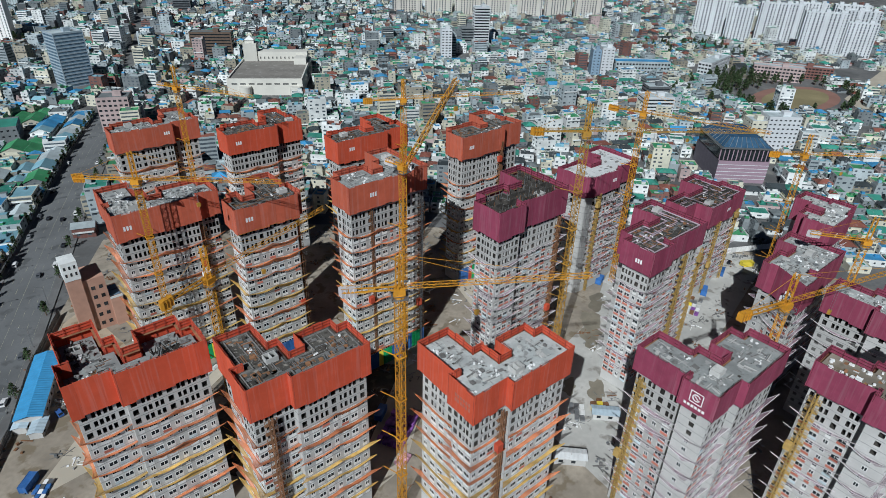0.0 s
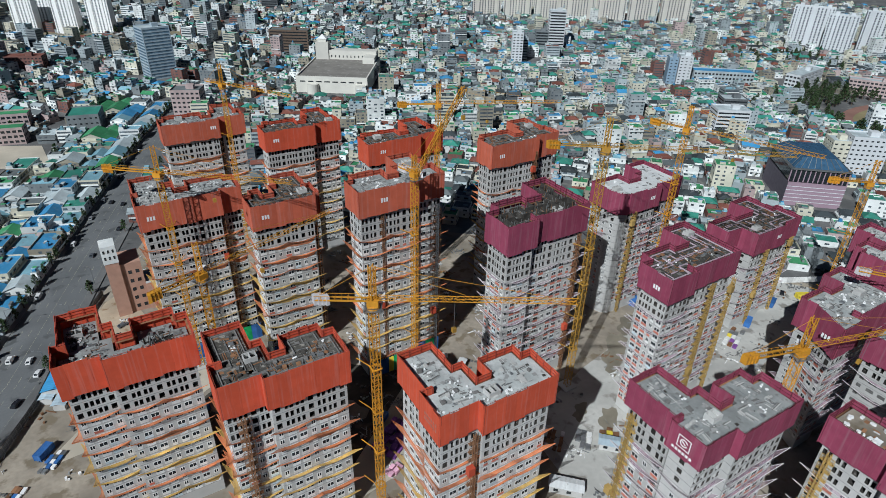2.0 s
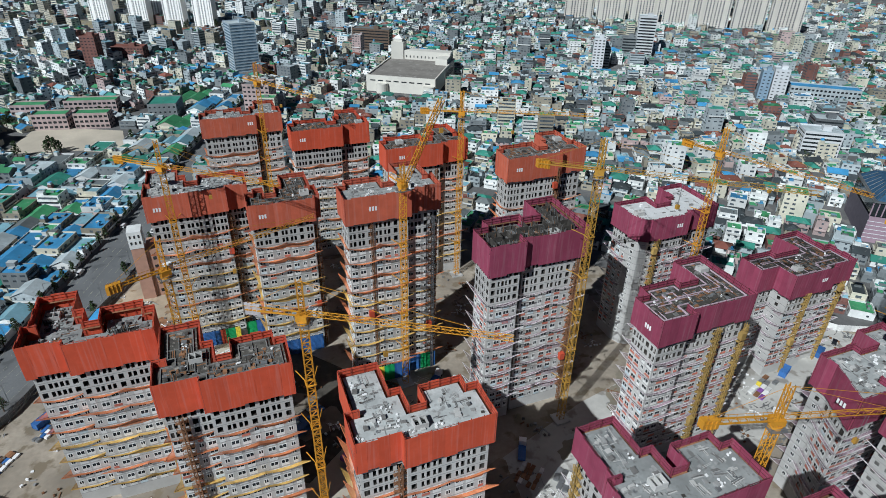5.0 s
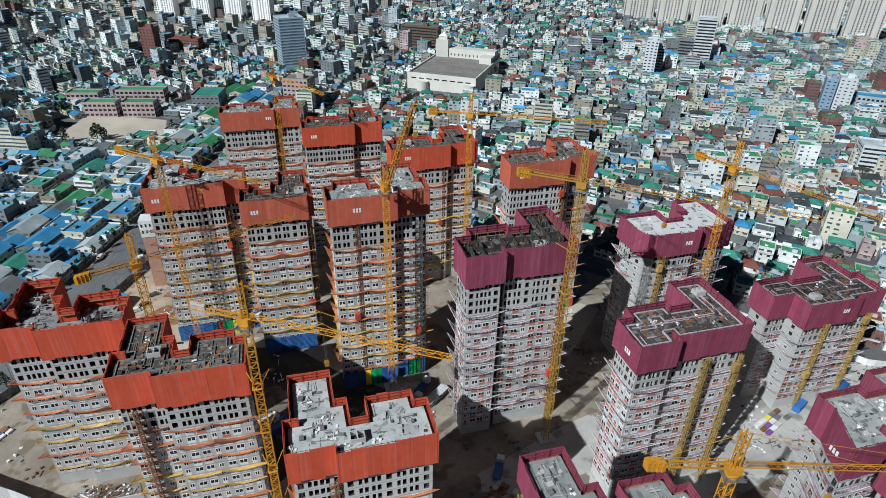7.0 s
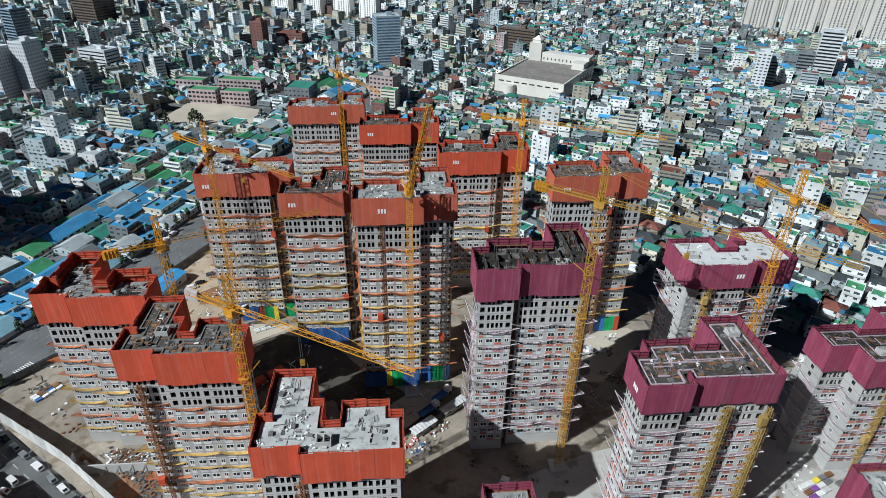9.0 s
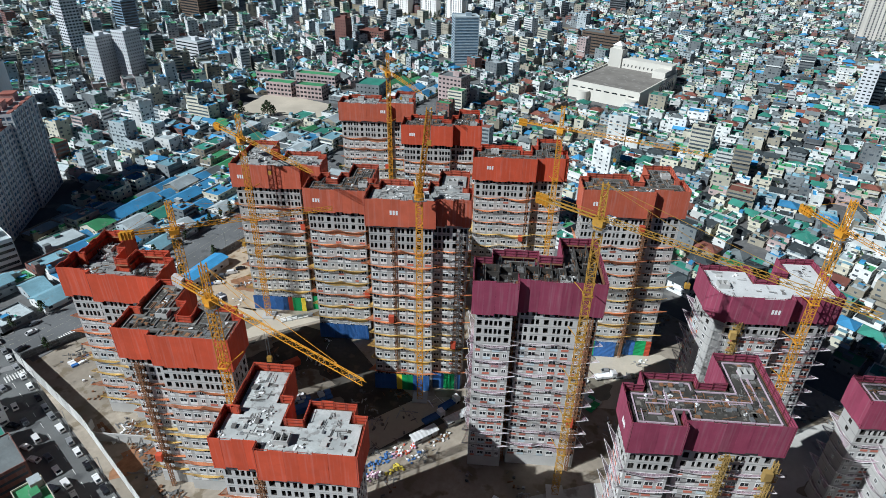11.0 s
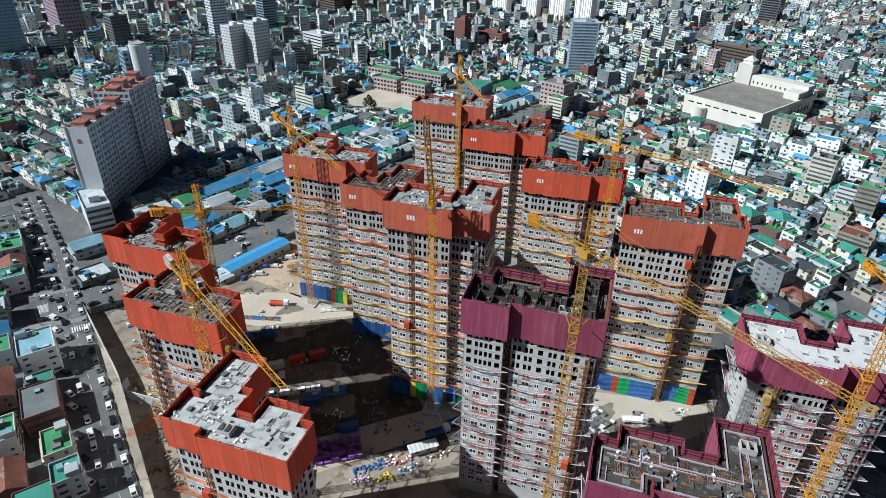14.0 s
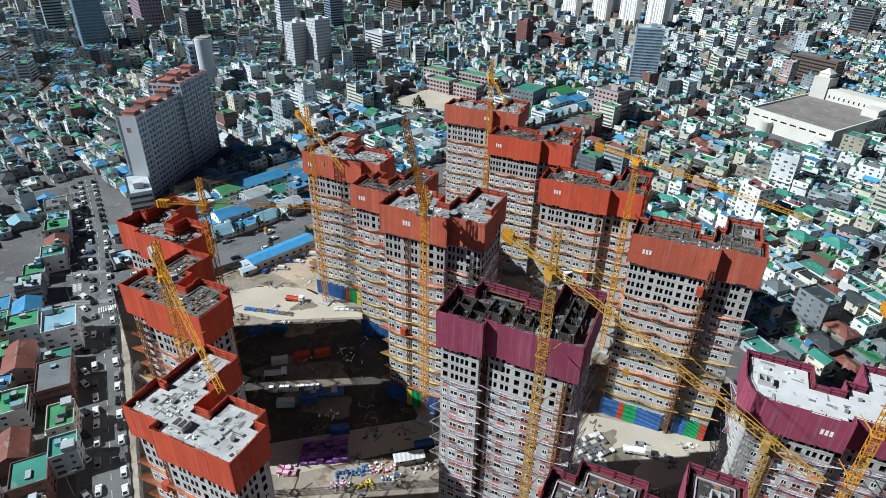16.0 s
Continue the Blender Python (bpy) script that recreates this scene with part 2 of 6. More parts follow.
def lattice(g, p, q, w, step, bar=0.16, leg=0.22, slot=0, tri=False):
    """A lattice girder from p to q, square or three-sided, with zigzag bars."""
    p, q = Vector(p), Vector(q)
    d = (q - p)
    length = d.length
    d.normalize()
    s = d.cross(Vector((0, 0, 1)))
    s = Vector((1, 0, 0)) if s.length < 1e-3 else s.normalized()
    u = s.cross(d)
    u = -u if u.z < 0 else u
    corner = [s * (-w / 2) - u * 0.0, s * (w / 2) - u * 0.0, u * w] if tri else \
             [-s * w / 2 - u * w / 2, s * w / 2 - u * w / 2, s * w / 2 + u * w / 2, -s * w / 2 + u * w / 2]
    for c in corner:
        g.beam(p + c, q + c, leg, slot)
    n = max(1, int(length / step))
    for i in range(n):
        a, b = p + d * (length * i / n), p + d * (length * (i + 1) / n)
        for j in range(len(corner)):
            c1, c2 = corner[j], corner[(j + 1) % len(corner)]
            if i % 2:
                c1, c2 = c2, c1
            g.beam(a + c1, b + c2, bar, slot)
            if not tri and j % 2 == 0:
                g.beam(a + corner[j], a + corner[(j + 1) % 4], bar, slot)

# ---------------------------------------------------------------- the apartment towers
STOREY, SKIRT = 2.85, 11.2           # storey height; height of the climbing screen


def plan_hook(w=31.5, jog=11.0, step=2.0, arm=23.5, armw=9.5, stub=12.6):
    """Bar with a jogged front, a long arm behind its left end and a short one behind its right end."""
    return [(0, step), (jog, step), (jog, 0), (w, 0), (w, 9), (w - 3, 9), (w - 3, stub), (18.3, stub), (18.3, 7),
            (12.3, 7), (12.3, 13.5), (armw, 13.5), (armw, arm), (1.6, arm), (1.6, 10.7), (3.4, 10.7), (3.4, 9.5), (0, 9.5)]


def plan_deep(w=33.0, jog=7.5):
    """Bar with a jog at the right of its front and a long arm behind its left end."""
    return [(0, 0), (w - jog, 0), (w - jog, 2), (w, 2), (w, 11), (w - 3, 11), (w - 3, 14), (18.3, 14), (18.3, 8),
            (12.3, 8), (12.3, 14.5), (9.5, 14.5), (9.5, 24), (0.8, 24), (0.8, 11.5), (2.2, 11.5), (2.2, 10.5), (0, 10.5)]


def plan_bevel(w=38.0, jog=15.0, cut=5.0):
    """Bar with a bevelled left corner, a jog at the right of its front, and two arms behind."""
    return [(0, cut + 2), (cut * 0.35, cut * 0.45), (cut, 0), (w - jog, 0), (w - jog, 2.4), (w, 2.4), (w, 22), (w - 9.5, 22), (w - 9.5, 13),
            (w - 14, 13), (w - 14, 9), (13, 9), (13, 15.5), (0, 15.5)]


def flip(poly, w):
    return [(w - x, y) for x, y in reversed(poly)]


def plan_slot(w=35.3, arm=25.0):
    """Bar of two blocks with a deep slot between them, a long arm behind the right end."""
    return [(0, 0), (10.2, 0), (10.2, 4.5), (12.0, 4.5), (12.0, 1.8), (w, 1.8), (w, arm), (w - 8.8, arm), (w - 8.8, 12.5),
            (16, 12.5), (16, 15), (5, 15), (5, 10.5), (0, 10.5)]


def grown(poly, d):
    """The outline moved outwards by d, mitred at the corners."""
    out, n = [], len(poly)
    for i in range(n):
        (x0, y0), (x1, y1), (x2, y2) = poly[i - 1], poly[i], poly[(i + 1) % n]
        a, b = Vector((x1 - x0, y1 - y0)).normalized(), Vector((x2 - x1, y2 - y1)).normalized()
        k = d / (1 + a.dot(b))
        out.append((x1 + k * (a.y + b.y), y1 - k * (a.x + b.x)))
    return out


def edges(poly):
    for i in range(len(poly)):
        (x0, y0), (x1, y1) = poly[i], poly[(i + 1) % len(poly)]
        length = math.hypot(x1 - x0, y1 - y0)
        yield i, (x0, y0), ((x1 - x0) / length, (y1 - y0) / length), length


def window_mesh(name, w, h, panes, panel):
    """White sliding window with dark panes over a sill panel, as one sheet; local x along the wall, y into it."""
    g = Geo(weld=True)
    b, e = 0.15, 0.09
    xs = [-w / 2]
    for k in range(panes):
        x = -w / 2 + (w - b) * k / panes
        xs += [x + b, -w / 2 + (w - b) * (k + 1) / panes]
    xs.append(w / 2)
    zs = [0, b, h - b, h]
    if panel:
        zs = [-0.85] + zs
    for j in range(len(zs) - 1):
        for i in range(len(xs) - 1):
            pane = i % 2 == 1 and zs[j] == b
            slot = 2 if zs[j] < 0 else 1 if pane else 0
            y = -0.02
            g.face([(xs[i], y, zs[j]), (xs[i + 1], y, zs[j]), (xs[i + 1], y, zs[j + 1]), (xs[i], y, zs[j + 1])], slot)
    a, c, lo = xs[0], xs[-1], zs[0]
    for (x0, z0), (x1, z1) in (((a, h), (c, h)), ((c, h), (c, lo)), ((c, lo), (a, lo)), ((a, lo), (a, h))):
        g.face([(x1, -0.02, z1), (x0, -0.02, z0), (x0, e, z0), (x1, e, z1)], 0)
    return g.mesh(name, [M["frame_white"], M["glass"], M[panel or "panel_white"]])


WIN = {key: window_mesh("window", w, 1.4, n, p) for key, (w, n, p) in {
    "wide": (2.1, 2, "panel_white"), "wide_blue": (2.1, 2, "panel_blue"), "wide_orange": (2.1, 2, "panel_orange"),
    "small": (1.3, 2, "panel_white"), "bare": (1.3, 2, ""), "small_orange": (1.3, 2, "panel_orange")}.items()}


WIN_MATS = [M[k] for k in ("frame_white", "glass", "panel_white", "panel_blue", "panel_orange")]


def merge_window(rest, me, m):
    """Adds a window to the joined rest of a tower's windows."""
    k = len(rest.v)
    rest.v.extend(tuple(m @ v.co) for v in me.vertices)
    for p in me.polygons:
        rest.f.append(tuple(k + i for i in p.vertices))
        rest.m.append(WIN_MATS.index(me.materials[p.material_index]))


def facade(g, root, p, d, length, storeys, base, bare, style, rng, glazed, count, rest):
    """One wall with its openings; fills g and hangs the windows into the root."""
    (x0, y0), (ux, uy) = p, d
    nx, ny = uy, -ux

    def at(s, z, depth=0.0):
        return (x0 + ux * s - nx * depth, y0 + uy * s - ny * depth, z)

    n = 0 if length < 3.2 else max(1, round(length / 2.85))
    offset = rng.randrange(2)
    wides = [(k + offset) % 3 != 0 if n > 1 else True for k in range(n)]
    if style == "end" and n:
        n = max(1, n // 2)
        wides = [False] * n
    pitch = length / n if n else length
    cuts = [0.0]
    for k in range(n):
        w = 1.3 if style == "end" else 2.1 if wides[k] else 1.3
        cuts += [pitch * (k + 0.5) - w / 2, pitch * (k + 0.5) + w / 2]
    cuts.append(length)

    def row(za, zb):
        for a, b in zip(cuts, cuts[1:]):
            g.face([at(a, za), at(b, za), at(b, zb), at(a, zb)], 0)

    row(0, base)
    for s in range(storeys):
        z = base + s * STOREY
        open_storey = s >= storeys - bare
        z1, z2 = (z + 0.72, z + 2.42) if open_storey and style != "end" else (z + 1.05, z + 2.4)
        row(z, z1)
        row(z2, z + STOREY)
        for e0, e1, f0, f1 in ((0.0, -0.03, 0.0, 0.0), (-0.03, -0.03, 0.0, 0.16), (-0.03, 0.0, 0.16, 0.16)):
            g.face([at(0, z + f0, e0), at(length, z + f0, e0), at(length, z + f1, e1), at(0, z + f1, e1)], 2)
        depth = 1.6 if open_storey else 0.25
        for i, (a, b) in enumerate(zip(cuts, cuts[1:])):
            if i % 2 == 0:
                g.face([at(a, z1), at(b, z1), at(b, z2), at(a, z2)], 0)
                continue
            # open niches get a near-black colour for the shade of unlit rooms
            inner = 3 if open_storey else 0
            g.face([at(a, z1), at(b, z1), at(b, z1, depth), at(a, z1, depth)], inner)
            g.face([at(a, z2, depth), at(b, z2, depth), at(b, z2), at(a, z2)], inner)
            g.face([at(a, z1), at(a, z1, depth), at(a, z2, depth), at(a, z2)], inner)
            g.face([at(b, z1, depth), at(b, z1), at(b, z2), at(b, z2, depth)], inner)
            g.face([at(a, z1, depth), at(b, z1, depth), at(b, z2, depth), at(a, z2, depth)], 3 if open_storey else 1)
            k = i // 2
            if open_storey and b - a > 1.8:
                # a short pillar divides the wide opening
                m, q = (a + b) / 2, 0.2
                g.face([at(m - q, z1), at(m + q, z1), at(m + q, z2), at(m - q, z2)], 0)
                g.face([at(m - q, z1, 0.5), at(m - q, z1), at(m - q, z2), at(m - q, z2, 0.5)], 0)
                g.face([at(m + q, z1), at(m + q, z1, 0.5), at(m + q, z2, 0.5), at(m + q, z2)], 0)
            if not open_storey and glazed:
                r = rng.random()
                fresh = s >= storeys - bare - 2
                if style == "end":
                    key = "bare"
                elif style == "purple":
                    key = ("wide_orange" if r < 0.62 else "wide" if r < 0.88 else "wide_blue") if wides[k] else ("small_orange" if r < 0.35 else "small" if r < 0.7 else "bare")
                else:
                    red = 0.14 if fresh else 0.03
                    key = ("wide_orange" if r < red else "wide_blue" if r < 0.22 else "wide") if wides[k] else ("small_orange" if r < red * 0.7 else "small" if r < 0.6 else "bare")
                m = Matrix.Translation(at(pitch * (k + 0.5), z1 - 0.02, -0.035)) @ Matrix.Rotation(math.atan2(uy, ux), 4, "Z")
                if count[0] < 72:
                    put("window", WIN[key], None, root, m)
                else:
                    merge_window(rest, WIN[key], m)
                count[0] += 1


def net_band(g, p, d, length, z, out, rise, rng, ends, apron=0.5, fall=1.9, free=(True, True)):
    """A safety net slung along a wall: its outer rope hangs in swags between outriggers and turns up at the corners."""
    (x0, y0), (ux, uy) = p, d
    nx, ny = uy, -ux
    spans = max(1, round(length / 11.0))
    n = spans * 7
    lift = [1.0] + [rng.uniform(0.75, 1.2) for _ in range(spans - 1)] + [1.0]
    deep = [rng.uniform(0.5, 1.1) for _ in range(spans)]
    tilt = rng.uniform(-0.25, 0.25)
    inner, outer = [], []
    for k in range(n + 1):
        q = min(spans - 1, k // 7)
        u = k / 7 - q
        bow = abs(2 * u - 1) ** 1.7
        high = lift[q] * (1 - u) + lift[q + 1] * u
        corner = max(0.0, 1 - min(k, n - k) / 2.2) ** 1.5 if free[0 if k < n / 2 else 1] else 0.0
        s = length * k / n
        o = 0.35 + (out - 0.35) * (0.35 + 0.65 * bow) + 0.3 * ends * corner
        s2 = s + (-1 if k < n / 2 else 1) * o * corner
        zo = z + rise * high * bow - deep[q] * (1 - bow) + rise * ends * 0.6 * corner + (tilt * (u - 0.5) + rng.uniform(-0.06, 0.06)) * (1 - bow)
        inner.append((x0 + ux * s + nx * 0.12, y0 + uy * s + ny * 0.12, z - 0.2 - 0.5 * (1 - bow) + rng.uniform(-0.1, 0.1)))
        outer.append((x0 + ux * s2 + nx * o, y0 + uy * s2 + ny * o, zo))
    hang = 0.0
    for k in range(n):
        g.face([inner[k], inner[k + 1], outer[k + 1], outer[k]], 0)
        nxt = max(0.0, min(fall, hang + rng.uniform(-0.3, 0.32) * fall)) if k < n - 1 else 0.0
        if hang + nxt > 0.2 and rng.random() < apron + 0.3:
            a, b = inner[k], inner[k + 1]
            g.face([a, (a[0], a[1], a[2] - hang - 0.02), (b[0], b[1], b[2] - nxt - 0.02), b], 0)
        hang = nxt
        g.beam(outer[k], outer[k + 1], 0.12, 1)
    for k in range(0, n + 1, 7):
        g.beam(inner[k], outer[k], 0.10, 1)


def screen(root, poly, z0, z1, material, frame_mat, rng):
    """The climbing screen round the top storeys: panels one by one, with a frame behind them."""
    ring = grown(poly, 1.0)
    fr = Geo()
    for i, p, d, length in edges(ring):
        n = max(1, round(length / 2.9))
        w = length / n
        yaw = math.atan2(d[1], d[0])
        for k in range(n):
            g = Geo()
            dz = rng.uniform(-0.3, 0.3)
            bulge = rng.uniform(-0.03, 0.05)
            a, b, zl, zh = -w / 2 + 0.004, w / 2 - 0.004, rng.uniform(-0.45, 0.25), z1 - z0 + dz
            zm = (zl + zh) / 2
            pts = [(a, 0, zl), (b, 0, zl), (b, -bulge, zm), (b, 0, zh), (a, 0, zh), (a, -bulge, zm)]
            front = [(x, y - 0.06, z) for x, y, z in pts]
            g.face([front[0], front[1], front[2], front[5]])
            g.face([front[5], front[2], front[3], front[4]])
            back = [(x, y + 0.06, z) for x, y, z in pts]
            g.face([back[5], back[2], back[1], back[0]])
            g.face([back[4], back[3], back[2], back[5]])
            for m in range(6):
                q = (m + 1) % 6
                g.face([front[q], front[m], back[m], back[q]])
            m = Matrix.Translation((p[0] + d[0] * w * (k + 0.5), p[1] + d[1] * w * (k + 0.5), z0)) @ Matrix.Rotation(yaw + rng.uniform(-0.005, 0.005), 4, "Z")
            put("screen_panel", g, [material], root, m)
        # posts and rails on the inner side
        nx, ny = d[1], -d[0]
        for k in range(n + 1):
            x, y = p[0] + d[0] * w * k - nx * 0.28, p[1] + d[1] * w * k - ny * 0.28
            fr.beam((x, y, z0), (x, y, z1 + 0.25), 0.14)
        for z in (z1 - 0.1, z1 - 1.0, z1 - 1.9, z1 - 4.5):
            fr.beam((p[0] - nx * 0.28, p[1] - ny * 0.28, z), (p[0] + d[0] * length - nx * 0.28, p[1] + d[1] * length - ny * 0.28, z), 0.09)
        a = (p[0] - nx * 0.1, p[1] - ny * 0.1)
        c = (p[0] + d[0] * length - nx * 0.85, p[1] + d[1] * length - ny * 0.85)
        b2 = (p[0] + d[0] * length - nx * 0.1, p[1] + d[1] * length - ny * 0.1)
        d2 = (p[0] - nx * 0.85, p[1] - ny * 0.85)
        fr.prism([a, b2, c, d2], z1 - 2.25, z1 - 2.18, 1)
    put("screen_frame", fr, [frame_mat, M["rust"]], root, label="rusty screen frame with walkway boards")["kind"] = "stuff"


def deck_clutter(root, poly, z, style, rng, purple):
    """Wall starters, timber, stair heads and debris on the topmost slab."""
    xs, ys = [q[0] for q in poly], [q[1] for q in poly]

    def inside(x, y, m=1.0):
        def hit(a, b):
            r = False
            for i in range(len(poly)):
                (x0, y0), (x1, y1) = poly[i - 1], poly[i]
                if (y0 > b) != (y1 > b) and a < (x1 - x0) * (b - y0) / (y1 - y0) + x0:
                    r = not r
            return r
        return all(hit(x + a, y + b) for a in (-m, m) for b in (-m, m))

    g = Geo()
    n = {"slab": 330, "rough": 420, "sacks": 150, "white": 90, "dark": 420, "cells": 200}[style]
    tones = (4, 6, 6, 3, 0) if style in ("slab", "white") else (4, 1, 5, 3, 0) if style == "rough" else (4, 2, 1, 6) if style == "sacks" else (0, 1, 1, 5, 3, 5)
    for _ in range(n):
        x, y = rng.uniform(min(xs), max(xs)), rng.uniform(min(ys), max(ys))
        if not inside(x, y, 1.2):
            continue
        r = rng.random()
        t = rng.choice((0, math.pi / 2)) + rng.gauss(0, 0.12)
        if r < 0.40:
            long = rng.uniform(1.2, 3.4)
            for k in range(rng.randint(1, 4)):
                o = 0.3 * k + rng.uniform(0, 0.1)
                c, q = (math.cos(t), math.sin(t)), rng.uniform(-0.3, 0.3)
                p0 = (x + c[0] * (q - long / 2) - c[1] * o, y + c[1] * (q - long / 2) + c[0] * o, z + 0.06 + 0.04 * (k % 2))
                p1 = (x + c[0] * (q + long / 2) - c[1] * o, y + c[1] * (q + long / 2) + c[0] * o, z + 0.06 + 0.04 * (k % 2))
                if inside(p0[0], p0[1], 0.3) and inside(p1[0], p1[1], 0.3):
                    g.beam(p0, p1, rng.choice((0.09, 0.14, 0.2)), rng.choice(tones))
        elif r < 0.55:
            u, v = rng.uniform(0.3, 0.8), rng.uniform(0.25, 0.6)
            g.box(x - u, y - v, z, x + u, y + v, z + rng.uniform(0.15, 0.7), rng.choice(tones), turn=t)
        elif r < (0.66 if style == "slab" else 0.58):
            for k in range(rng.randint(2, 7)):
                a, b = x + rng.gauss(0, 0.6), y + rng.gauss(0, 0.6)
                u = rng.uniform(0.12, 0.36)
                g.box(a - u, b - u * 0.8, z, a + u, b + u * 0.8, z + rng.uniform(0.12, 0.4), 2 if rng.random() < 0.7 else 4, turn=rng.uniform(0, 3))
        elif r < (0.70 if style in ("slab", "white") else 0.88):
            u, v = rng.uniform(0.4, 0.8), rng.uniform(0.3, 0.7)
            g.box(x - u, y - v, z, x + u, y + v, z + 0.04, rng.choice(tones), turn=t)
        else:
            u = rng.uniform(0.15, 0.45)
            g.box(x - u, y - u, z, x + u, y + u, z + 0.02, 5 if style not in ("slab", "white") or rng.random() < 0.3 else 4, turn=t)
    put("site_debris", g, [M["concrete_dark"], M["rust"], M["white"], M["steel"], M["joint"], M["formwork"], M["concrete"]], root, label="timber, formwork and white sacks on the slab")["kind"] = "stuff"
    g = Geo()
    if style in ("dark", "cells"):
        hgt = 0.3 if style == "dark" else 2.3
        thick = 0.14 if style == "dark" else 0.2
        step = 6.8 if style == "dark" else 3.6
        x = min(xs) + 2.2
        while x < max(xs) - 1.5:
            y = min(ys) + 1.5
            while y < max(ys) - 3.5:
                if inside(x, y + 1.6, 1.1) and inside(x, y, 0.6) and inside(x, y + 3.2, 0.6):
                    g.box(x - thick / 2, y - 0.2, z, x + thick / 2, y + 3.4, z + hgt * rng.uniform(0.55, 1.1), 0)
                if inside(x + 1.7, y, 1.1) and inside(x, y, 0.6) and inside(x + 3.6, y, 0.6) and rng.random() < 0.75:
                    g.box(x - 0.2, y - thick / 2, z, x + 3.8, y + thick / 2, z + hgt * rng.uniform(0.55, 1.1), 0)
                if style == "cells":
                    for _ in range(5):
                        a, b = x + rng.uniform(-1.6, 1.6), y + rng.uniform(-1.6, 1.6)
                        if inside(a, b, 0.5):
                            g.beam((a, b, z), (a + rng.uniform(-0.1, 0.1), b + rng.uniform(-0.1, 0.1), z + rng.uniform(1.0, 2.9)), 0.12, rng.choice((1, 1, 2)))
                y += step
            x += step
        if style == "dark":
            # upstands that follow the slab's edge and the party walls
            for inset, wide in ((-0.9, 0.24), (-3.6, 0.18)):
                ring = grown(poly, inset)
                for _, p, d, length in edges(ring):
                    a, b = p, (p[0] + d[0] * length, p[1] + d[1] * length)
                    if length > 1.2 and inside(*a, 0.3) and inside(*b, 0.3) and inside((a[0] + b[0]) / 2, (a[1] + b[1]) / 2, 0.3) and (inset > -1 or rng.random() < 0.7):
                        g.beam((*a, z + 0.17), (*b, z + 0.17), wide, 0, h=0.34)
        put("wall_starter", g, [M["formwork"] if style == "cells" else M["kerb_pink" if purple else "concrete_dark"], M["steel"], M["rust"]], root,
            label="unfinished concrete walls and formwork")["kind"] = "stuff"
    if style == "rough":
        # formwork over flat plates painted dark as shaded pits, and heaps of broken concrete
        g = Geo()
        for a0, b0, a1, b1 in ((19.5, 2.0, 26.5, 7.0), (2.6, 15.5, 5.2, 21.5)):
            g.box(a0, b0, z + 0.02, a1, b1, z + 0.06, 0)
            for _ in range(26):
                a, b = rng.uniform(a0, a1), rng.uniform(b0, b1)
                g.beam((a, b, z + 0.05), (a + rng.uniform(-0.9, 0.9), b + rng.uniform(-0.9, 0.9), z + rng.uniform(0.3, 2.4)), rng.choice((0.14, 0.3)), rng.choice((0, 0, 1)))
        for _ in range(90):
            a, b = rng.uniform(min(xs), max(xs)), rng.uniform(min(ys), max(ys))
            if inside(a, b, 1.0):
                u = rng.uniform(0.3, 0.9)
                g.box(a - u, b - u * 0.7, z, a + u, b + u * 0.7, z + rng.uniform(0.15, 0.9), 2, turn=rng.uniform(0, 3))
        put("formwork", g, [M["formwork"], M["steel"], M["joint"]], root, label="formwork and broken concrete over plates coloured dark as shaded pits")["kind"] = "stuff"
    if style == "sacks":
        g = Geo()
        for _, p, d, length in edges(grown(poly, -1.3)):
            for _k in range(int(length * 1.1)):
                u = rng.uniform(0, length)
                a, b, q = p[0] + d[0] * u, p[1] + d[1] * u, rng.uniform(0.25, 0.55)
                if inside(a, b, 0.4) and rng.random() < 0.7:
                    g.box(a - q, b - q * 0.7, z, a + q, b + q * 0.7, z + rng.uniform(0.3, 0.7), 0, turn=rng.uniform(0, 3))
        put("sack_row", g, [M["white"]], root, label="white sacks along the slab's edge")["kind"] = "stuff"
    # the lift and stair head
    best = None
    for _ in range(200):
        x, y = rng.uniform(min(xs), max(xs)), rng.uniform(min(ys), max(ys))
        if inside(x, y, 2.6):
            best = (x, y)
            break
    if best:
        x, y = best
        for a, b, c, d in ((-1.6, -1.3, 1.6, -1.1), (-1.6, 1.1, 1.6, 1.3), (-1.6, -1.1, -1.4, 1.1), (1.4, -1.1, 1.6, 1.1), (-0.1, -1.1, 0.1, 1.1)):
            g = Geo()
            g.box(x + a, y + b, z, x + c, y + d, z + 1.5)
            put("stair_wall", g, [M["concrete"]], root)
        # black plate between the walls stands for the shade of an open shaft
        g = Geo()
        g.box(x - 1.4, y - 1.1, z + 0.01, x + 1.4, y + 1.1, z + 0.05)
        put("stair_opening", g, [M["tyre"]], root)


def number_bars(root, x, y, z, d, n=3):
    """White painted marks where the block's number stands; unreadable as digits."""
    g = Geo()
    ux, uy = d
    for k in range(n):
        s = (k - (n - 1) / 2) * 0.95
        g.box(x + ux * s - 0.3 * abs(ux) - 0.02, y + uy * s - 0.3 * abs(uy) - 0.02, z - 0.75, x + ux * s + 0.3 * abs(ux) + 0.02, y + uy * s + 0.3 * abs(uy) + 0.02, z + 0.75)
    put("painted_mark", g, [M["white"]], root, label="white painted mark on the screen")


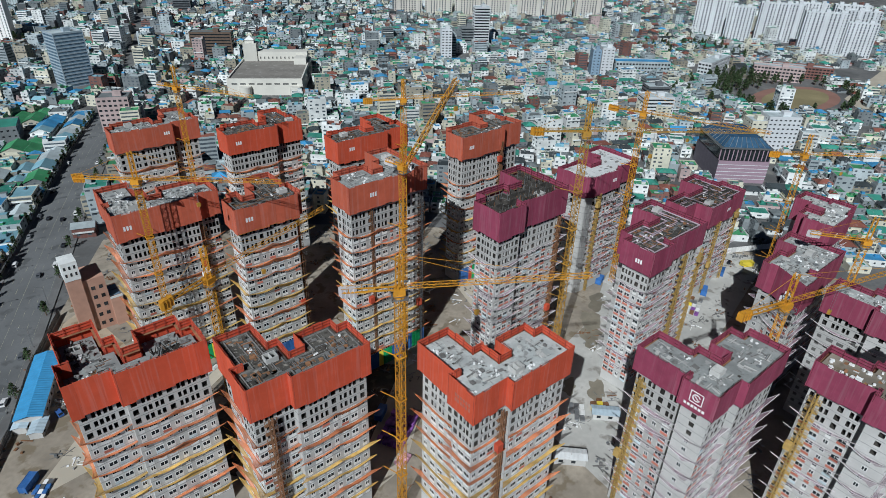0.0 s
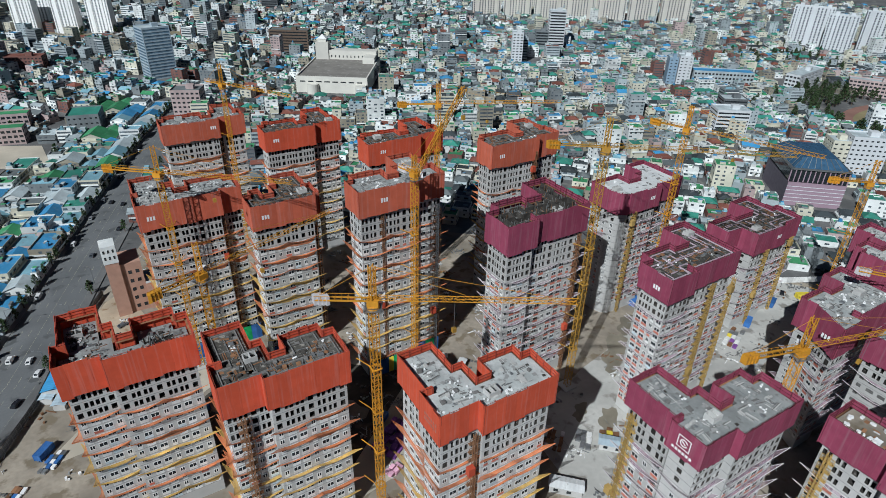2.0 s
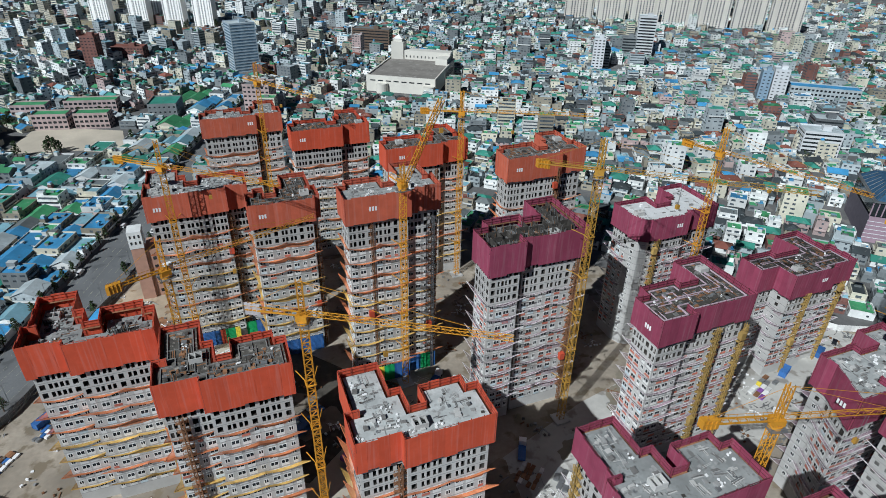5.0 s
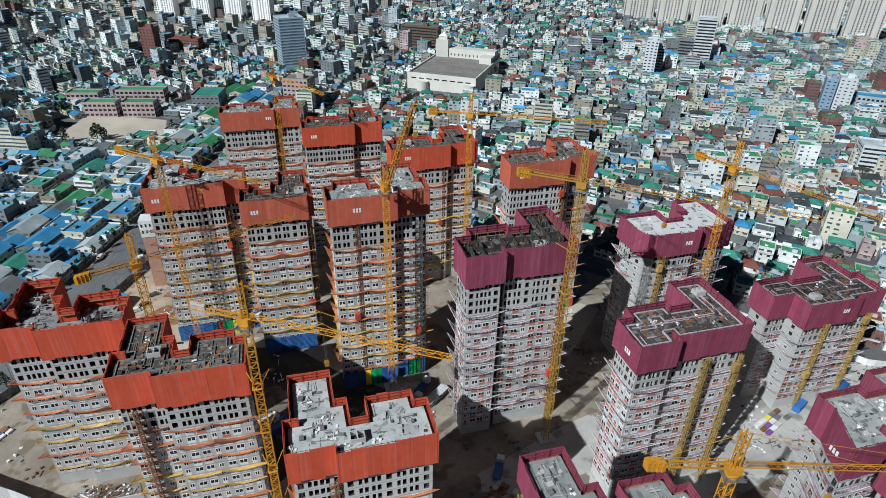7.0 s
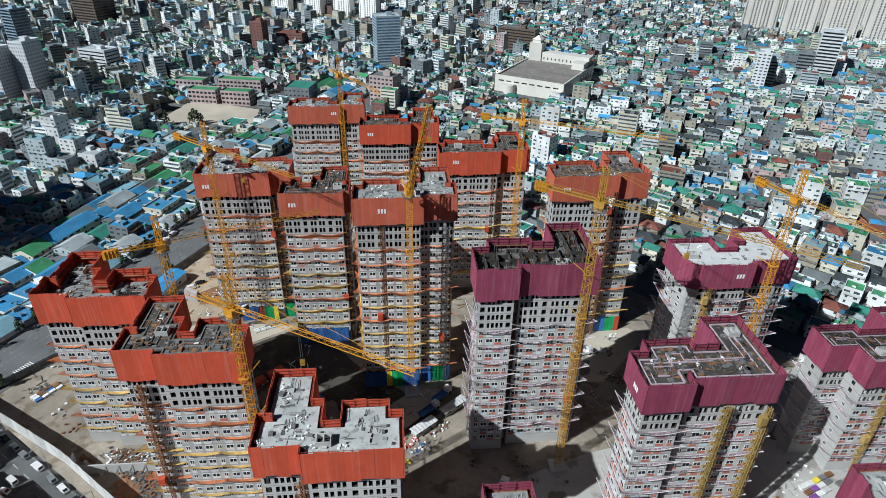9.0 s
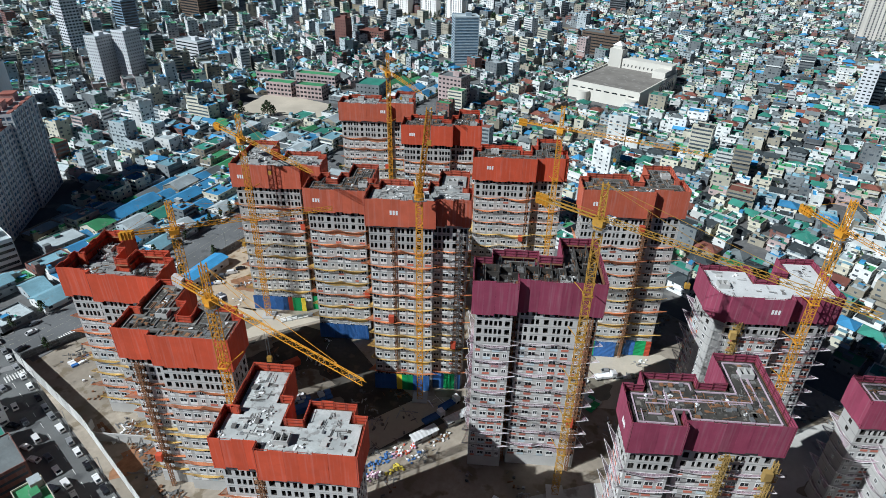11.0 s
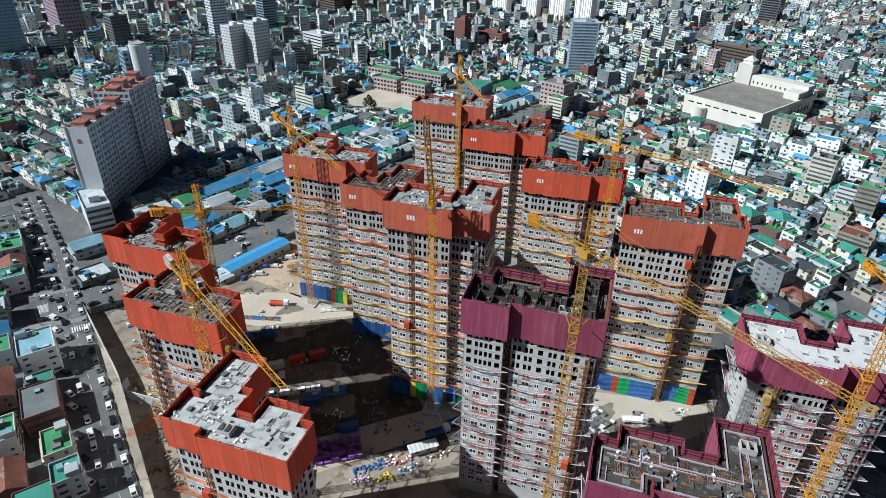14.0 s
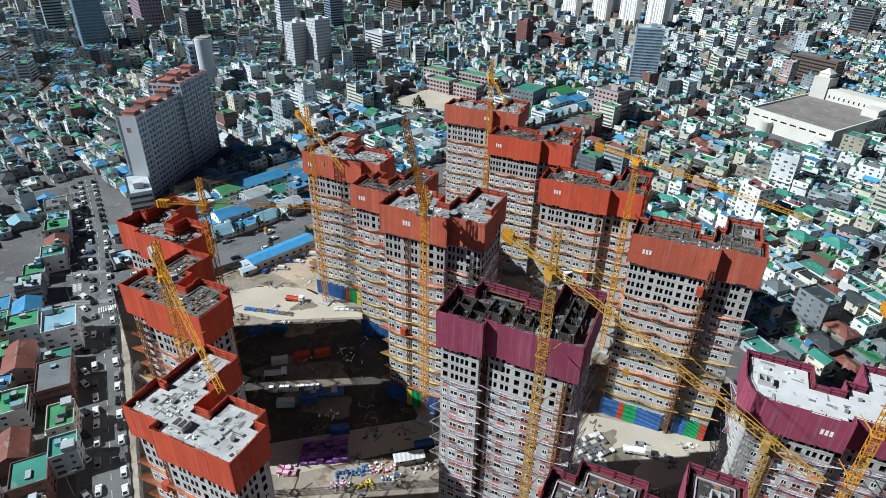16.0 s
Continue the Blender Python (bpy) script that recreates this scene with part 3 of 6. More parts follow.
def tower(x, y, top, plan, colour, deck="slab", bare=5, glazed=True, mark=None, seed=0, label="", drop=1.6, skirt=SKIRT):
    rng = random.Random(seed)
    root = thing("apartment_tower", pose(x, y, 0), label, "tower block", "apartment towers under construction")
    purple = colour == "purple"
    z1, z0 = top, top - skirt
    base = 4.2
    storeys = int((z0 + 1.0 - base) / STOREY + 1)
    count = [0]
    rest = Geo()
    style = "purple" if purple else "plain"
    order = sorted(edges(plan), key=lambda e: (e[2][1] > 0.5, e[2][0] < -0.5, -e[3]))
    for i, p, d, length in order:
        g = Geo(weld=True)
        facing_front, facing_left = d[0] > 0.5, d[1] < -0.5
        st = style if facing_front or length > 9 or not purple else "end"
        if facing_left and length < 7:
            st = "end"
        facade(g, root, p, d, length, storeys, base, bare, st, rng, glazed, count, rest)
        # last slot: the formwork colour, here standing for shade inside open niches
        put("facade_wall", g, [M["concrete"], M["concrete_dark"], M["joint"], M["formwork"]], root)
    if rest.f:
        put("window", rest, WIN_MATS, root, label="further white-framed windows with sill panels")["kind"] = "stuff"
    g = Geo()
    g.prism(plan, top - drop - 0.35, top - drop, 0, cap=True)
    put("roof_slab", g, [M[{"slab": "deck", "rough": "deck", "sacks": "dirt", "white": "deck_white", "dark": "deck_dark", "cells": "concrete_dark"}[deck]]], root)
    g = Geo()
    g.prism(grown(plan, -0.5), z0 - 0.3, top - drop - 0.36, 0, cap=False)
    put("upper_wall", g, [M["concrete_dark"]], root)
    deck_clutter(root, plan, top - drop, deck, rng, purple)
    screen(root, plan, z0, z1, M[colour], M["purple_mesh" if purple else "orange_mesh"], rng)
    levels = list(range(storeys - bare, 0, -2))
    run = list(edges(plan))
    turns = [run[i - 1][2][0] * run[i][2][1] - run[i - 1][2][1] * run[i][2][0] > 0.1 for i in range(len(run))]
    sides = [(p, d, length, (turns[i], turns[(i + 1) % len(run)])) for i, p, d, length in run if length > 6 and (d[0] > 0.5 or d[1] < -0.5 or length > 9)]
    for j, s in enumerate(levels):
        z = base + s * STOREY + 0.2
        low = j / max(1, len(levels) - 1) > 0.42
        col = "net_purple" if purple else "net_yellow" if low and j % 4 != 1 else "net_orange"
        for p, d, length, free in sides:
            g = Geo()
            if purple:
                net_band(g, p, d, length, z, 1.7, 1.0, rng, 1.2, 0.7, 3.0, free)
            else:
                net_band(g, p, d, length, z, 1.9 if j % 2 else 1.3, 0.8, rng, 1.3 if j % 2 else 0.5, 0.75, free=free)
            put("safety_net", g, [M[col], M["pipe_white" if purple else col]], root, label={"net_purple": "purple safety net with a white edge", "net_orange": "orange safety net", "net_yellow": "yellow safety net"}[col])
    if mark:
        if len(mark) == 2:
            number_bars(root, mark[0] - x, -1.09, mark[1], (1, 0))
        else:
            number_bars(root, -1.09, mark[0] - y, mark[1], (0, -1))
    return root


ORANGE = "bare grey concrete tower block with an orange screen on top"
PURPLE = "bare grey concrete tower block with a purple screen on top"
HOOK, HOOKM, SLOT = plan_hook(30.0, 10.3), flip(plan_hook(30.0, 10.3), 30.0), plan_slot(33.3, 23.5)


def hook_m(w, jog, arm=22.5):
    return flip(plan_hook(w, jog, 2.0, arm), w)


WEST = [(0, 7.5), (8, 7.5), (8, 0), (27, 0), (27, 1.8), (38, 1.8), (38, 11.5), (35, 11.5), (35, 24), (25.5, 24), (25.5, 13), (12, 13), (12, 15.5), (0, 15.5)]

TOWERS = [
    # x, y, top, plan, colour, deck, number (x, height) on the front or (y, height, side) on the left face, height of the screen
    (0.8, 130.0, 60, HOOK, "orange", "rough", None, 10.0),
    (32.6, 104.0, 60, HOOK, "orange", "dark", None, 10.0),
    (72.5, 71.2, 60, HOOK, "orange", "slab", None, 8.8),
    (118.0, 37.2, 58.5, HOOK, "purple", "slab", None, 7.8),
    (148.1, 5.8, 59, HOOK, "purple", "sacks", None, 8.3),
    (50.5, 286.5, 65.5, hook_m(36.5, 12.5), "orange_b", "slab", (72.5, 61.5), 9.3),
    (88.0, 251.0, 67.6, hook_m(34.6, 13.0), "orange", "dark", (92.0, 63.0), 9.5),
    (122.0, 216.0, 67.5, hook_m(36.2, 12.5), "orange", "dark", (128, 63.2), 9.8),
    (160.8, 180.0, 72.0, hook_m(34.5, 12.0), "orange_b", "dark", (165.0, 66.8), 10.0),
    (29.0, 197.5, 67.6, plan_deep(33.0, 7.5), "orange_b", "slab", (32, 62.5), 9.5),
    (62.3, 181.0, 66.7, hook_m(23.0, 2.0), "orange_b", "dark", (66, 62.2), 9.0),
    (90.2, 154.5, 77.0, hook_m(31.4, 11.0), "orange_b", "slab", (98.5, 72.5), 9.2),
    (125.4, 121.0, 71.2, SLOT, "purple", "cells", None, 10.4),
    (196.0, 139.6, 58.6, plan_bevel(35.5, 15.0, 4.0), "purple", "white", (213.0, 54.0), 9.3),
    (161.6, 85.8, 60.2, SLOT, "purple", "dark", (90.0, 55, 1), 8.8),
    (230.2, 105.3, 46.5, WEST, "purple", "dark", (252.5, 42), 9.6),
    (198.0, 51.0, 51.5, plan_slot(33.3, 19.2)[:-1], "purple", "slab", (54.5, 46, 1), 10.8),
    (252.0, 64.0, 51, hook_m(27.0, 8.5, 20.0), "purple", "slab", (258, 45), 10.5),
    (199.0, 20.8, 52.5, HOOK, "purple", "slab", None, 8.5),
]
for k, (x, y, top, plan, colour, deck, mark, skirt) in enumerate(TOWERS):
    tower(x, y, top, plan, colour, deck, bare=3 if k > 12 else 5 if k in (8, 12) else 4, mark=mark, seed=k + 1, glazed=k not in (17, 18), drop=4.2 if deck == "rough" else 3.0 if deck == "cells" else 1.5,
          label=PURPLE if colour == "purple" else ORANGE, skirt=skirt)

# ---------------------------------------------------------------- tower cranes
def crane(x, y, top, angle, jib=48.0, tail=14.0, head=9.0, luff=None, base=0.0, colour="crane", k_=1):
    """A tower crane on a lattice mast, with saddle jib or a luffing jib raised by luff degrees."""
    root = thing("tower_crane", pose(x, y, base), "yellow lattice tower crane standing beside a tower block", "crane", "tower cranes")
    mats = [M[colour], M["white"], M["glass"], M["steel"]]
    h = top - base
    g = Geo()
    lattice(g, (0, 0, 0.6), (0, 0, h), 1.8, 1.6, 0.10, 0.17)
    mast = put("mast", g, mats[:1], root)
    g = Geo()
    g.box(-2.6, -2.6, 0, 2.6, 2.6, 0.6)
    put("base_block", g, [M["concrete"]], root)
    for z in range(18, int(h) - 12, 14):
        g = Geo()
        for s in (-1, 1):
            g.beam((s * 1.1, -1.1, z), (s * 1.1, 1.1, z), 0.3)
            g.beam((-1.1, s * 1.1, z), (1.1, s * 1.1, z), 0.3)
            g.beam((s * 1.0, 1.0, z), (s * 2.6, 5.4, z), 0.18)
        put("wall_tie", g, mats[:1], mast)
    at = pose(0, 0, h, 0, 0, angle)
    made = {}
    for name, g, k in slewing():
        host = made.get({"cab_window": "cab", "handrail": "platform"}.get(name))
        made[name] = put(name, g, [mats[k]], host or root, None if host else at)
    r = radians(angle)

    def w(a, b, c):
        return (a * math.cos(r) - b * math.sin(r), a * math.sin(r) + b * math.cos(r), h + c)

    g = Geo()
    lattice(g, w(0, 0, 2.2), w(0, 0, 2.2 + head), 1.2, 1.8, 0.12, 0.2)
    put("tower_head", g, mats[:1], root)
    g = Geo()
    if luff is None:
        lattice(g, w(1.2, 0, 2.4), w(jib, 0, 2.4), 1.15, 1.5, 0.07, 0.12, tri=True)
    else:
        e = radians(luff)
        lattice(g, w(1.2, 0, 2.4), w(jib * math.cos(e), 0, 2.4 + jib * math.sin(e)), 1.2, 1.7, 0.12, 0.18)
    arm = put("jib", g, mats[:1], root)
    g = Geo()
    for s in (-0.7, 0.7):
        g.beam(w(-1, s, 2.3), w(-tail, s, 2.3), 0.3, 0)
        g.beam(w(-1, s, 3.3), w(-tail, s, 3.3), 0.08, 0)
    for k in range(9):
        a = -1 - (tail - 1) * k / 8
        g.beam(w(a, -0.7, 2.3), w(a, 0.7, 2.3), 0.16, 0)
        for s in (-0.7, 0.7):
            g.beam(w(a, s, 2.3), w(a, s, 3.3), 0.07, 0)
    tail_arm = put("counter_jib", g, mats[:1], root)
    g = Geo()
    for k in range(4):
        a = -tail + 0.9 * k
        p, q = w(a, 0, 0.9), w(a, 0, 3.2)
        g.beam(p, q, 0.8, 0, h=1.6)
    put("counterweight", g, [M["crane" if k_ % 3 else "pipe_white"]], tail_arm)
    g = Geo()
    apex = w(0, 0, 2.0 + head)
    ends = [w(-tail + 1, 0, 3.2)] + ([w(jib * 0.45, 0, 3.9), w(jib * 0.85, 0, 3.9)] if luff is None else
                                     [w(jib * math.cos(radians(luff)), 0, 2.6 + jib * math.sin(radians(luff)))])
    for q in ends:
        g.beam(apex, q, 0.07, 0)
    put("tie_bar", g, mats[:1], root)
    a = jib * 0.4 if luff is None else jib * math.cos(radians(luff))
    z = 1.8 if luff is None else 1.6 + jib * math.sin(radians(luff))
    g = Geo()
    for s in (-0.3, 0.3):
        g.beam(w(a, s, z), w(a, s, z - 7), 0.06, 0)
    g.box(w(a, 0, 0)[0] - 0.5, w(a, 0, 0)[1] - 0.4, h + z - 8.2, w(a, 0, 0)[0] + 0.5, w(a, 0, 0)[1] + 0.4, h + z - 7, 1)
    put("hook", g, [M["steel"], M["crane_pale"]], arm)
    return root


def slewing():
    """The ring, machine deck, driver's cab with its pane, and the railed platform under them."""
    ring, deck, cab, pane, walk_ = Geo(), Geo(), Geo(), Geo(), Geo()
    ring.tube(0, 0, 0, 0.9, 1.5, 0, 14)
    deck.box(-1.3, -1.2, 0.9, 1.3, 1.2, 2.4)
    cab.box(0.6, 1.22, 0.7, 2.6, 2.7, 2.7)
    pane.box(2.62, 1.3, 1.3, 2.66, 2.6, 2.5)
    walk_.box(-2.0, -2.0, -0.02, 2.0, 2.0, 0.08)
    rails = []
    for (x0, y0), (x1, y1) in (((-2, -2), (2, -2)), ((2, -2), (2, 2)), ((2, 2), (-2, 2)), ((-2, 2), (-2, -2))):
        r = Geo()
        r.beam((x0, y0, 1.1), (x1, y1, 1.1), 0.09)
        for u in (0.02, 0.5, 0.98):
            r.beam((x0 + (x1 - x0) * u, y0 + (y1 - y0) * u, 0.08), (x0 + (x1 - x0) * u, y0 + (y1 - y0) * u, 1.1), 0.09)
        rails.append(("handrail", r, 3))
    return ("slewing_ring", ring, 0), ("machine_deck", deck, 0), ("cab", cab, 1), ("cab_window", pane, 2), ("platform", walk_, 3), *rails


for k, c in enumerate((
    dict(x=66.5, y=94.0, top=77.5, angle=-31, jib=46, tail=13),
    dict(x=152.6, y=112.5, top=92.6, angle=-37, jib=55, tail=17, colour="crane_pale"),
    dict(x=220.4, y=135.5, top=81, angle=-70, jib=48, tail=14),
    dict(x=107.0, y=148.6, top=80, angle=-76, jib=37, tail=7, luff=57, head=6),
    dict(x=36.8, y=191.3, top=78, angle=-40, jib=45, tail=19),
    dict(x=37.0, y=135.5, top=70.6, angle=22, jib=46, tail=14),
    dict(x=77.5, y=275.0, top=82, angle=-60, jib=40, tail=10),
    dict(x=154.0, y=213.0, top=79, angle=-25, jib=55, tail=17),
    dict(x=152.6, y=42.0, top=66, angle=-16, jib=50, tail=16),
    dict(x=229.6, y=46.5, top=57.0, angle=305, jib=45, tail=18),
    dict(x=271.7, y=88.0, top=66, angle=-40, jib=45, tail=14),
)):
    crane(**c, k_=k)

# ---------------------------------------------------------------- ground and city
def sheet(name, poly, z, material, label, kind="structure", category=""):
    g = Geo()
    g.face([(x, y, z) for x, y in poly])
    return tagged(put(name, g, [material]), label, category or name, kind=kind)


sheet("ground", [(-4500, -4500), (4500, -4500), (4500, 4500), (-4500, 4500)], -0.3, M["street"], "grey city ground reaching to the horizon")
SITE = [(-50, 155), (44, 82), (100, 20), (150, -30), (260, -20), (320, 40), (305, 108), (262, 160), (205, 215), (150, 262), (100, 300), (40, 322), (8, 262), (-17, 207)]
sheet("site_ground", SITE, 0.0, M["dirt"], "brown dusty ground of the building site")
ROAD = [(-210, 62), (-98, 130), (-56, 160), (-27, 215), (23, 354), (64, 462), (100, 545)]
AVENUE = [(100, 545), (129, 612), (210, 860), (330, 1240)]
STREET = [(150, -10), (36, 78), (-42, 138), (-105, 186), (-172, 231)]
RAIL = [(-520, 1150), (-330, 1085), (-229, 1045), (-126, 1005), (-48, 955), (33, 908), (110, 880), (230, 850)]
SIDE = [(-160, 224), (-186, 190), (-260, 150), (-330, 120)]


def strip(line, w):
    left, right = [], []
    for i, (x, y) in enumerate(line):
        a, b = Vector(line[max(0, i - 1)]), Vector(line[min(len(line) - 1, i + 1)])
        d = (b - a).normalized()
        left.append((x - d.y * w / 2, y + d.x * w / 2))
        right.append((x + d.y * w / 2, y - d.x * w / 2))
    return left, right


def road(name, line, w, z, label, material="asphalt"):
    left, right = strip(line, w)
    g = Geo()
    for i in range(len(line) - 1):
        g.face([(*right[i], z), (*right[i + 1], z), (*left[i + 1], z), (*left[i], z)])
    return tagged(put(name, g, [M[material]]), label, "road", kind="structure")


road("road", ROAD, 22, 0.02, "wide grey asphalt avenue with lane markings", "asphalt_pale")
road("road", AVENUE, 13, 0.02, "asphalt avenue running on between the houses")
road("road", STREET, 15, 0.04, "asphalt street beside the building site")
road("road", SIDE, 13, 0.03, "asphalt side street leading off the crossing")

ROADS = [(ROAD, 13.0), (AVENUE, 5.0), (STREET, 8.0), (SIDE, 7.0), (RAIL, 22.0)]


def near_line(x, y, line, w):
    for (x0, y0), (x1, y1) in zip(line, line[1:]):
        dx, dy = x1 - x0, y1 - y0
        t = max(0.0, min(1.0, ((x - x0) * dx + (y - y0) * dy) / (dx * dx + dy * dy)))
        if (x - x0 - t * dx) ** 2 + (y - y0 - t * dy) ** 2 < w * w:
            return True
    return False


def in_poly(x, y, poly):
    r = False
    for i in range(len(poly)):
        (x0, y0), (x1, y1) = poly[i - 1], poly[i]
        if (y0 > y) != (y1 > y) and x < (x1 - x0) * (y - y0) / (y1 - y0) + x0:
            r = not r
    return r


# places kept free of houses: x, y, radius
KEEP = [(-95, 159, 9), (-106, 168, 9), (-117, 177, 9), (-129, 186, 9), (-141, 194, 9),  (-40, 123, 15), (-17, 103, 14), (3, 91, 12), (15, 72, 12), (-40, 106, 11), (-119, 238, 14), (-123, 252, 15), (-128, 268, 15), (-138, 291, 27), (-110, 223, 20), (20, 520, 22), (-260, 425, 20), (-220, 532, 28), (640, 250, 60), (670, 335, 34), (600, 384, 28), (720, 275, 36), (887, 440, 42), (950, 350, 62), (910, 300, 46), (253, 722, 26), (-190, 628, 22), (-290, 868, 32), (96, 503, 17), (-48, 716, 14), (475, 180, 20), (475, 555, 18), (550, 600, 22), (560, 407, 18), (800, 215, 50), (-464, 476, 26), (-536, 486, 20), (-510, 592, 36), (262, 580, 44), (238, 546, 44), (92, 660, 22), (-45, 480, 44), (405, 175, 34), (640, 232, 62)]
WALL_W = [22, 15, 20, 20, 6, 10, 4, 3]
ROOF_W = [28, 30, 12, 7, 9, 8, 8, 5]
# paler mix for the brighter eastern houses; north-west it stands in for haze
WALL_PALE = [34, 23, 10, 21, 4, 9, 1, 4]
ROOF_PALE = [23, 32, 10, 9, 8, 9, 7, 6]
# houses along the street and the crossing: x, y, turn, width, depth, floors, wall, roof, ridge roof
BESIDE = ((-40, 123, -37, 15, 12, 4, 0, 5, False), (-17, 103, -38, 16.5, 11, 3, 4, 2, False), (3, 91, -38, 12, 8, 3, 1, 1, False), (15, 72, -38, 11, 10, 3, 4, 0, False),
          (-40, 105, -38, 17, 10, 2, 7, 7, True), (-95, 159, -37, 11, 10, 3, 0, 0, False), (-106, 168, -37, 12, 10, 2, 2, 7, True),
          (-117, 177, -37, 12.5, 10.5, 3, 3, 1, False), (-129, 186, -35, 12, 10, 2, 0, 5, False), (-141, 194, -35, 11.5, 11, 3, 1, 2, False),
          (25, 63, -38, 9, 10, 2, 1, 1, False), (15, 83, -38, 9, 8, 3, 3, 0, False), (-2, 77, -38, 13, 9, 2, 4, 7, True), (-17, 88, -38, 12, 9, 3, 0, 1, False),
          (8, 61, -38, 10, 8, 2, 0, 4, False), (-8, 66, -38, 11, 9, 2, 3, 3, False), (-24, 78, -38, 12, 9, 2, 1, 0, False), (-33, 92, -38, 10, 9, 2, 3, 4, False),
          (-56, 118, -37, 11, 11, 3, 3, 1, False), (-28, 112, -38, 8, 9, 2, 2, 0, False), (-52, 103, -37, 11, 10, 2, 4, 1, False), (-68, 127, -37, 11, 10, 2, 0, 4, True),
          (-66, 112, -37, 11, 11, 3, 1, 0, False), (-80, 137, -37, 12, 10, 3, 2, 3, False), (-80, 122, -37, 11, 10, 2, 3, 4, False), (-92, 147, -37, 10, 9, 2, 3, 1, False))
KEEP += [(q[0], q[1], 10) for q in BESIDE]


def house_geo(g, x, y, turn, w, d, floors, wall, roof, rng, detail=True, pitched=False, hipped=False):
    """A small city house: walls, parapet roof or ridge roof, stair head, tank and windows. Slots: 0-7 walls, 8-15 roofs, 16 glass."""
    ca, sa = math.cos(turn), math.sin(turn)

    def at(a, b, z):
        return (x + a * ca - b * sa, y + a * sa + b * ca, z)

    def blk(a0, b0, z0, a1, b1, z1, s, t):
        c = [(a0, b0), (a1, b0), (a1, b1), (a0, b1)]
        for i in range(4):
            p, q = c[i], c[(i + 1) % 4]
            g.face([at(*p, z0), at(*q, z0), at(*q, z1), at(*p, z1)], s)
        g.face([at(*p, z1) for p in c], t)

    fh = 2.75
    h = floors * fh
    a, b = w / 2, d / 2
    c = [(-a, -b), (a, -b), (a, b), (-a, b)]
    if pitched:
        e = 0.5
        for i in range(4):
            p, q = c[i], c[(i + 1) % 4]
            g.face([at(*p, -0.3), at(*q, -0.3), at(*q, h), at(*p, h)], wall)
        r = h + d * 0.22
        g.face([at(-a - e, -b - e, h - 0.1), at(a + e, -b - e, h - 0.1), at(a + e, 0, r), at(-a - e, 0, r)], 8 + roof)
        g.face([at(a + e, b + e, h - 0.1), at(-a - e, b + e, h - 0.1), at(-a - e, 0, r), at(a + e, 0, r)], 8 + roof)
        for s in (-1, 1):
            g.face([at(s * a, -s * b, h), at(s * a, s * b, h), at(s * a, 0, r - 0.1)], wall)
    elif hipped:
        e = 0.6
        for i in range(4):
            p, q = c[i], c[(i + 1) % 4]
            g.face([at(*p, -0.3), at(*q, -0.3), at(*q, h), at(*p, h)], wall)
        r, k = h + min(a, b) * 0.5, max(0.0, a - b)
        l = max(0.0, b - a)
        lo = [(-a - e, -b - e), (a + e, -b - e), (a + e, b + e), (-a - e, b + e)]
        hi = [(-k, -l), (k, -l), (k, l), (-k, l)]
        for i in range(4):
            j = (i + 1) % 4
            g.face([at(*lo[i], h - 0.15), at(*lo[j], h - 0.15), at(*hi[j], r), at(*hi[i], r)], 8 + roof)
    else:
        p0, t = h + rng.uniform(0.4, 0.85), 0.25
        ci = [(-a + t, -b + t), (a - t, -b + t), (a - t, b - t), (-a + t, b - t)]
        for i in range(4):
            j = (i + 1) % 4
            g.face([at(*c[i], -0.3), at(*c[j], -0.3), at(*c[j], p0), at(*c[i], p0)], wall)
            g.face([at(*c[i], p0), at(*c[j], p0), at(*ci[j], p0), at(*ci[i], p0)], wall)
            g.face([at(*ci[j], h), at(*ci[i], h), at(*ci[i], p0), at(*ci[j], p0)], wall)
        g.face([at(*q, h) for q in ci], 8 + roof)
        if rng.random() < 0.75:
            u, v = rng.uniform(2.2, 3.6), rng.uniform(2.2, 4.0)
            ox, oy = rng.choice((-1, 1)) * (a - u / 2 - 0.4), rng.choice((-1, 1)) * (b - v / 2 - 0.4)
            blk(ox - u / 2, oy - v / 2, h, ox + u / 2, oy + v / 2, h + 2.4, wall, 8 + rng.choice((roof, roof, 2, 3, 5)))
            if detail and rng.random() < 0.5:
                s = rng.uniform(0.7, 1.1)
                blk(ox - s, oy - s, h + 2.4, ox + s, oy + s, h + 2.4 + 1.4, 8 + rng.choice((4, 5, 3, 1)), 8 + rng.choice((4, 5, 3)))
        for _ in range(rng.choice((1, 2, 3)) if detail else rng.choice((0, 1))):
            u, v = rng.uniform(0.8, 3.6), rng.uniform(0.8, 2.6)
            ox, oy = rng.uniform(-a + u, a - u) if a > u else 0, rng.uniform(-b + v, b - v) if b > v else 0
            blk(ox - u / 2, oy - v / 2, h, ox + u / 2, oy + v / 2, h + rng.uniform(0.5, 2.2), rng.choice((wall, 8 + roof, 2, 10)), 8 + rng.choice((3, 4, 5, 2, 0, 1)))
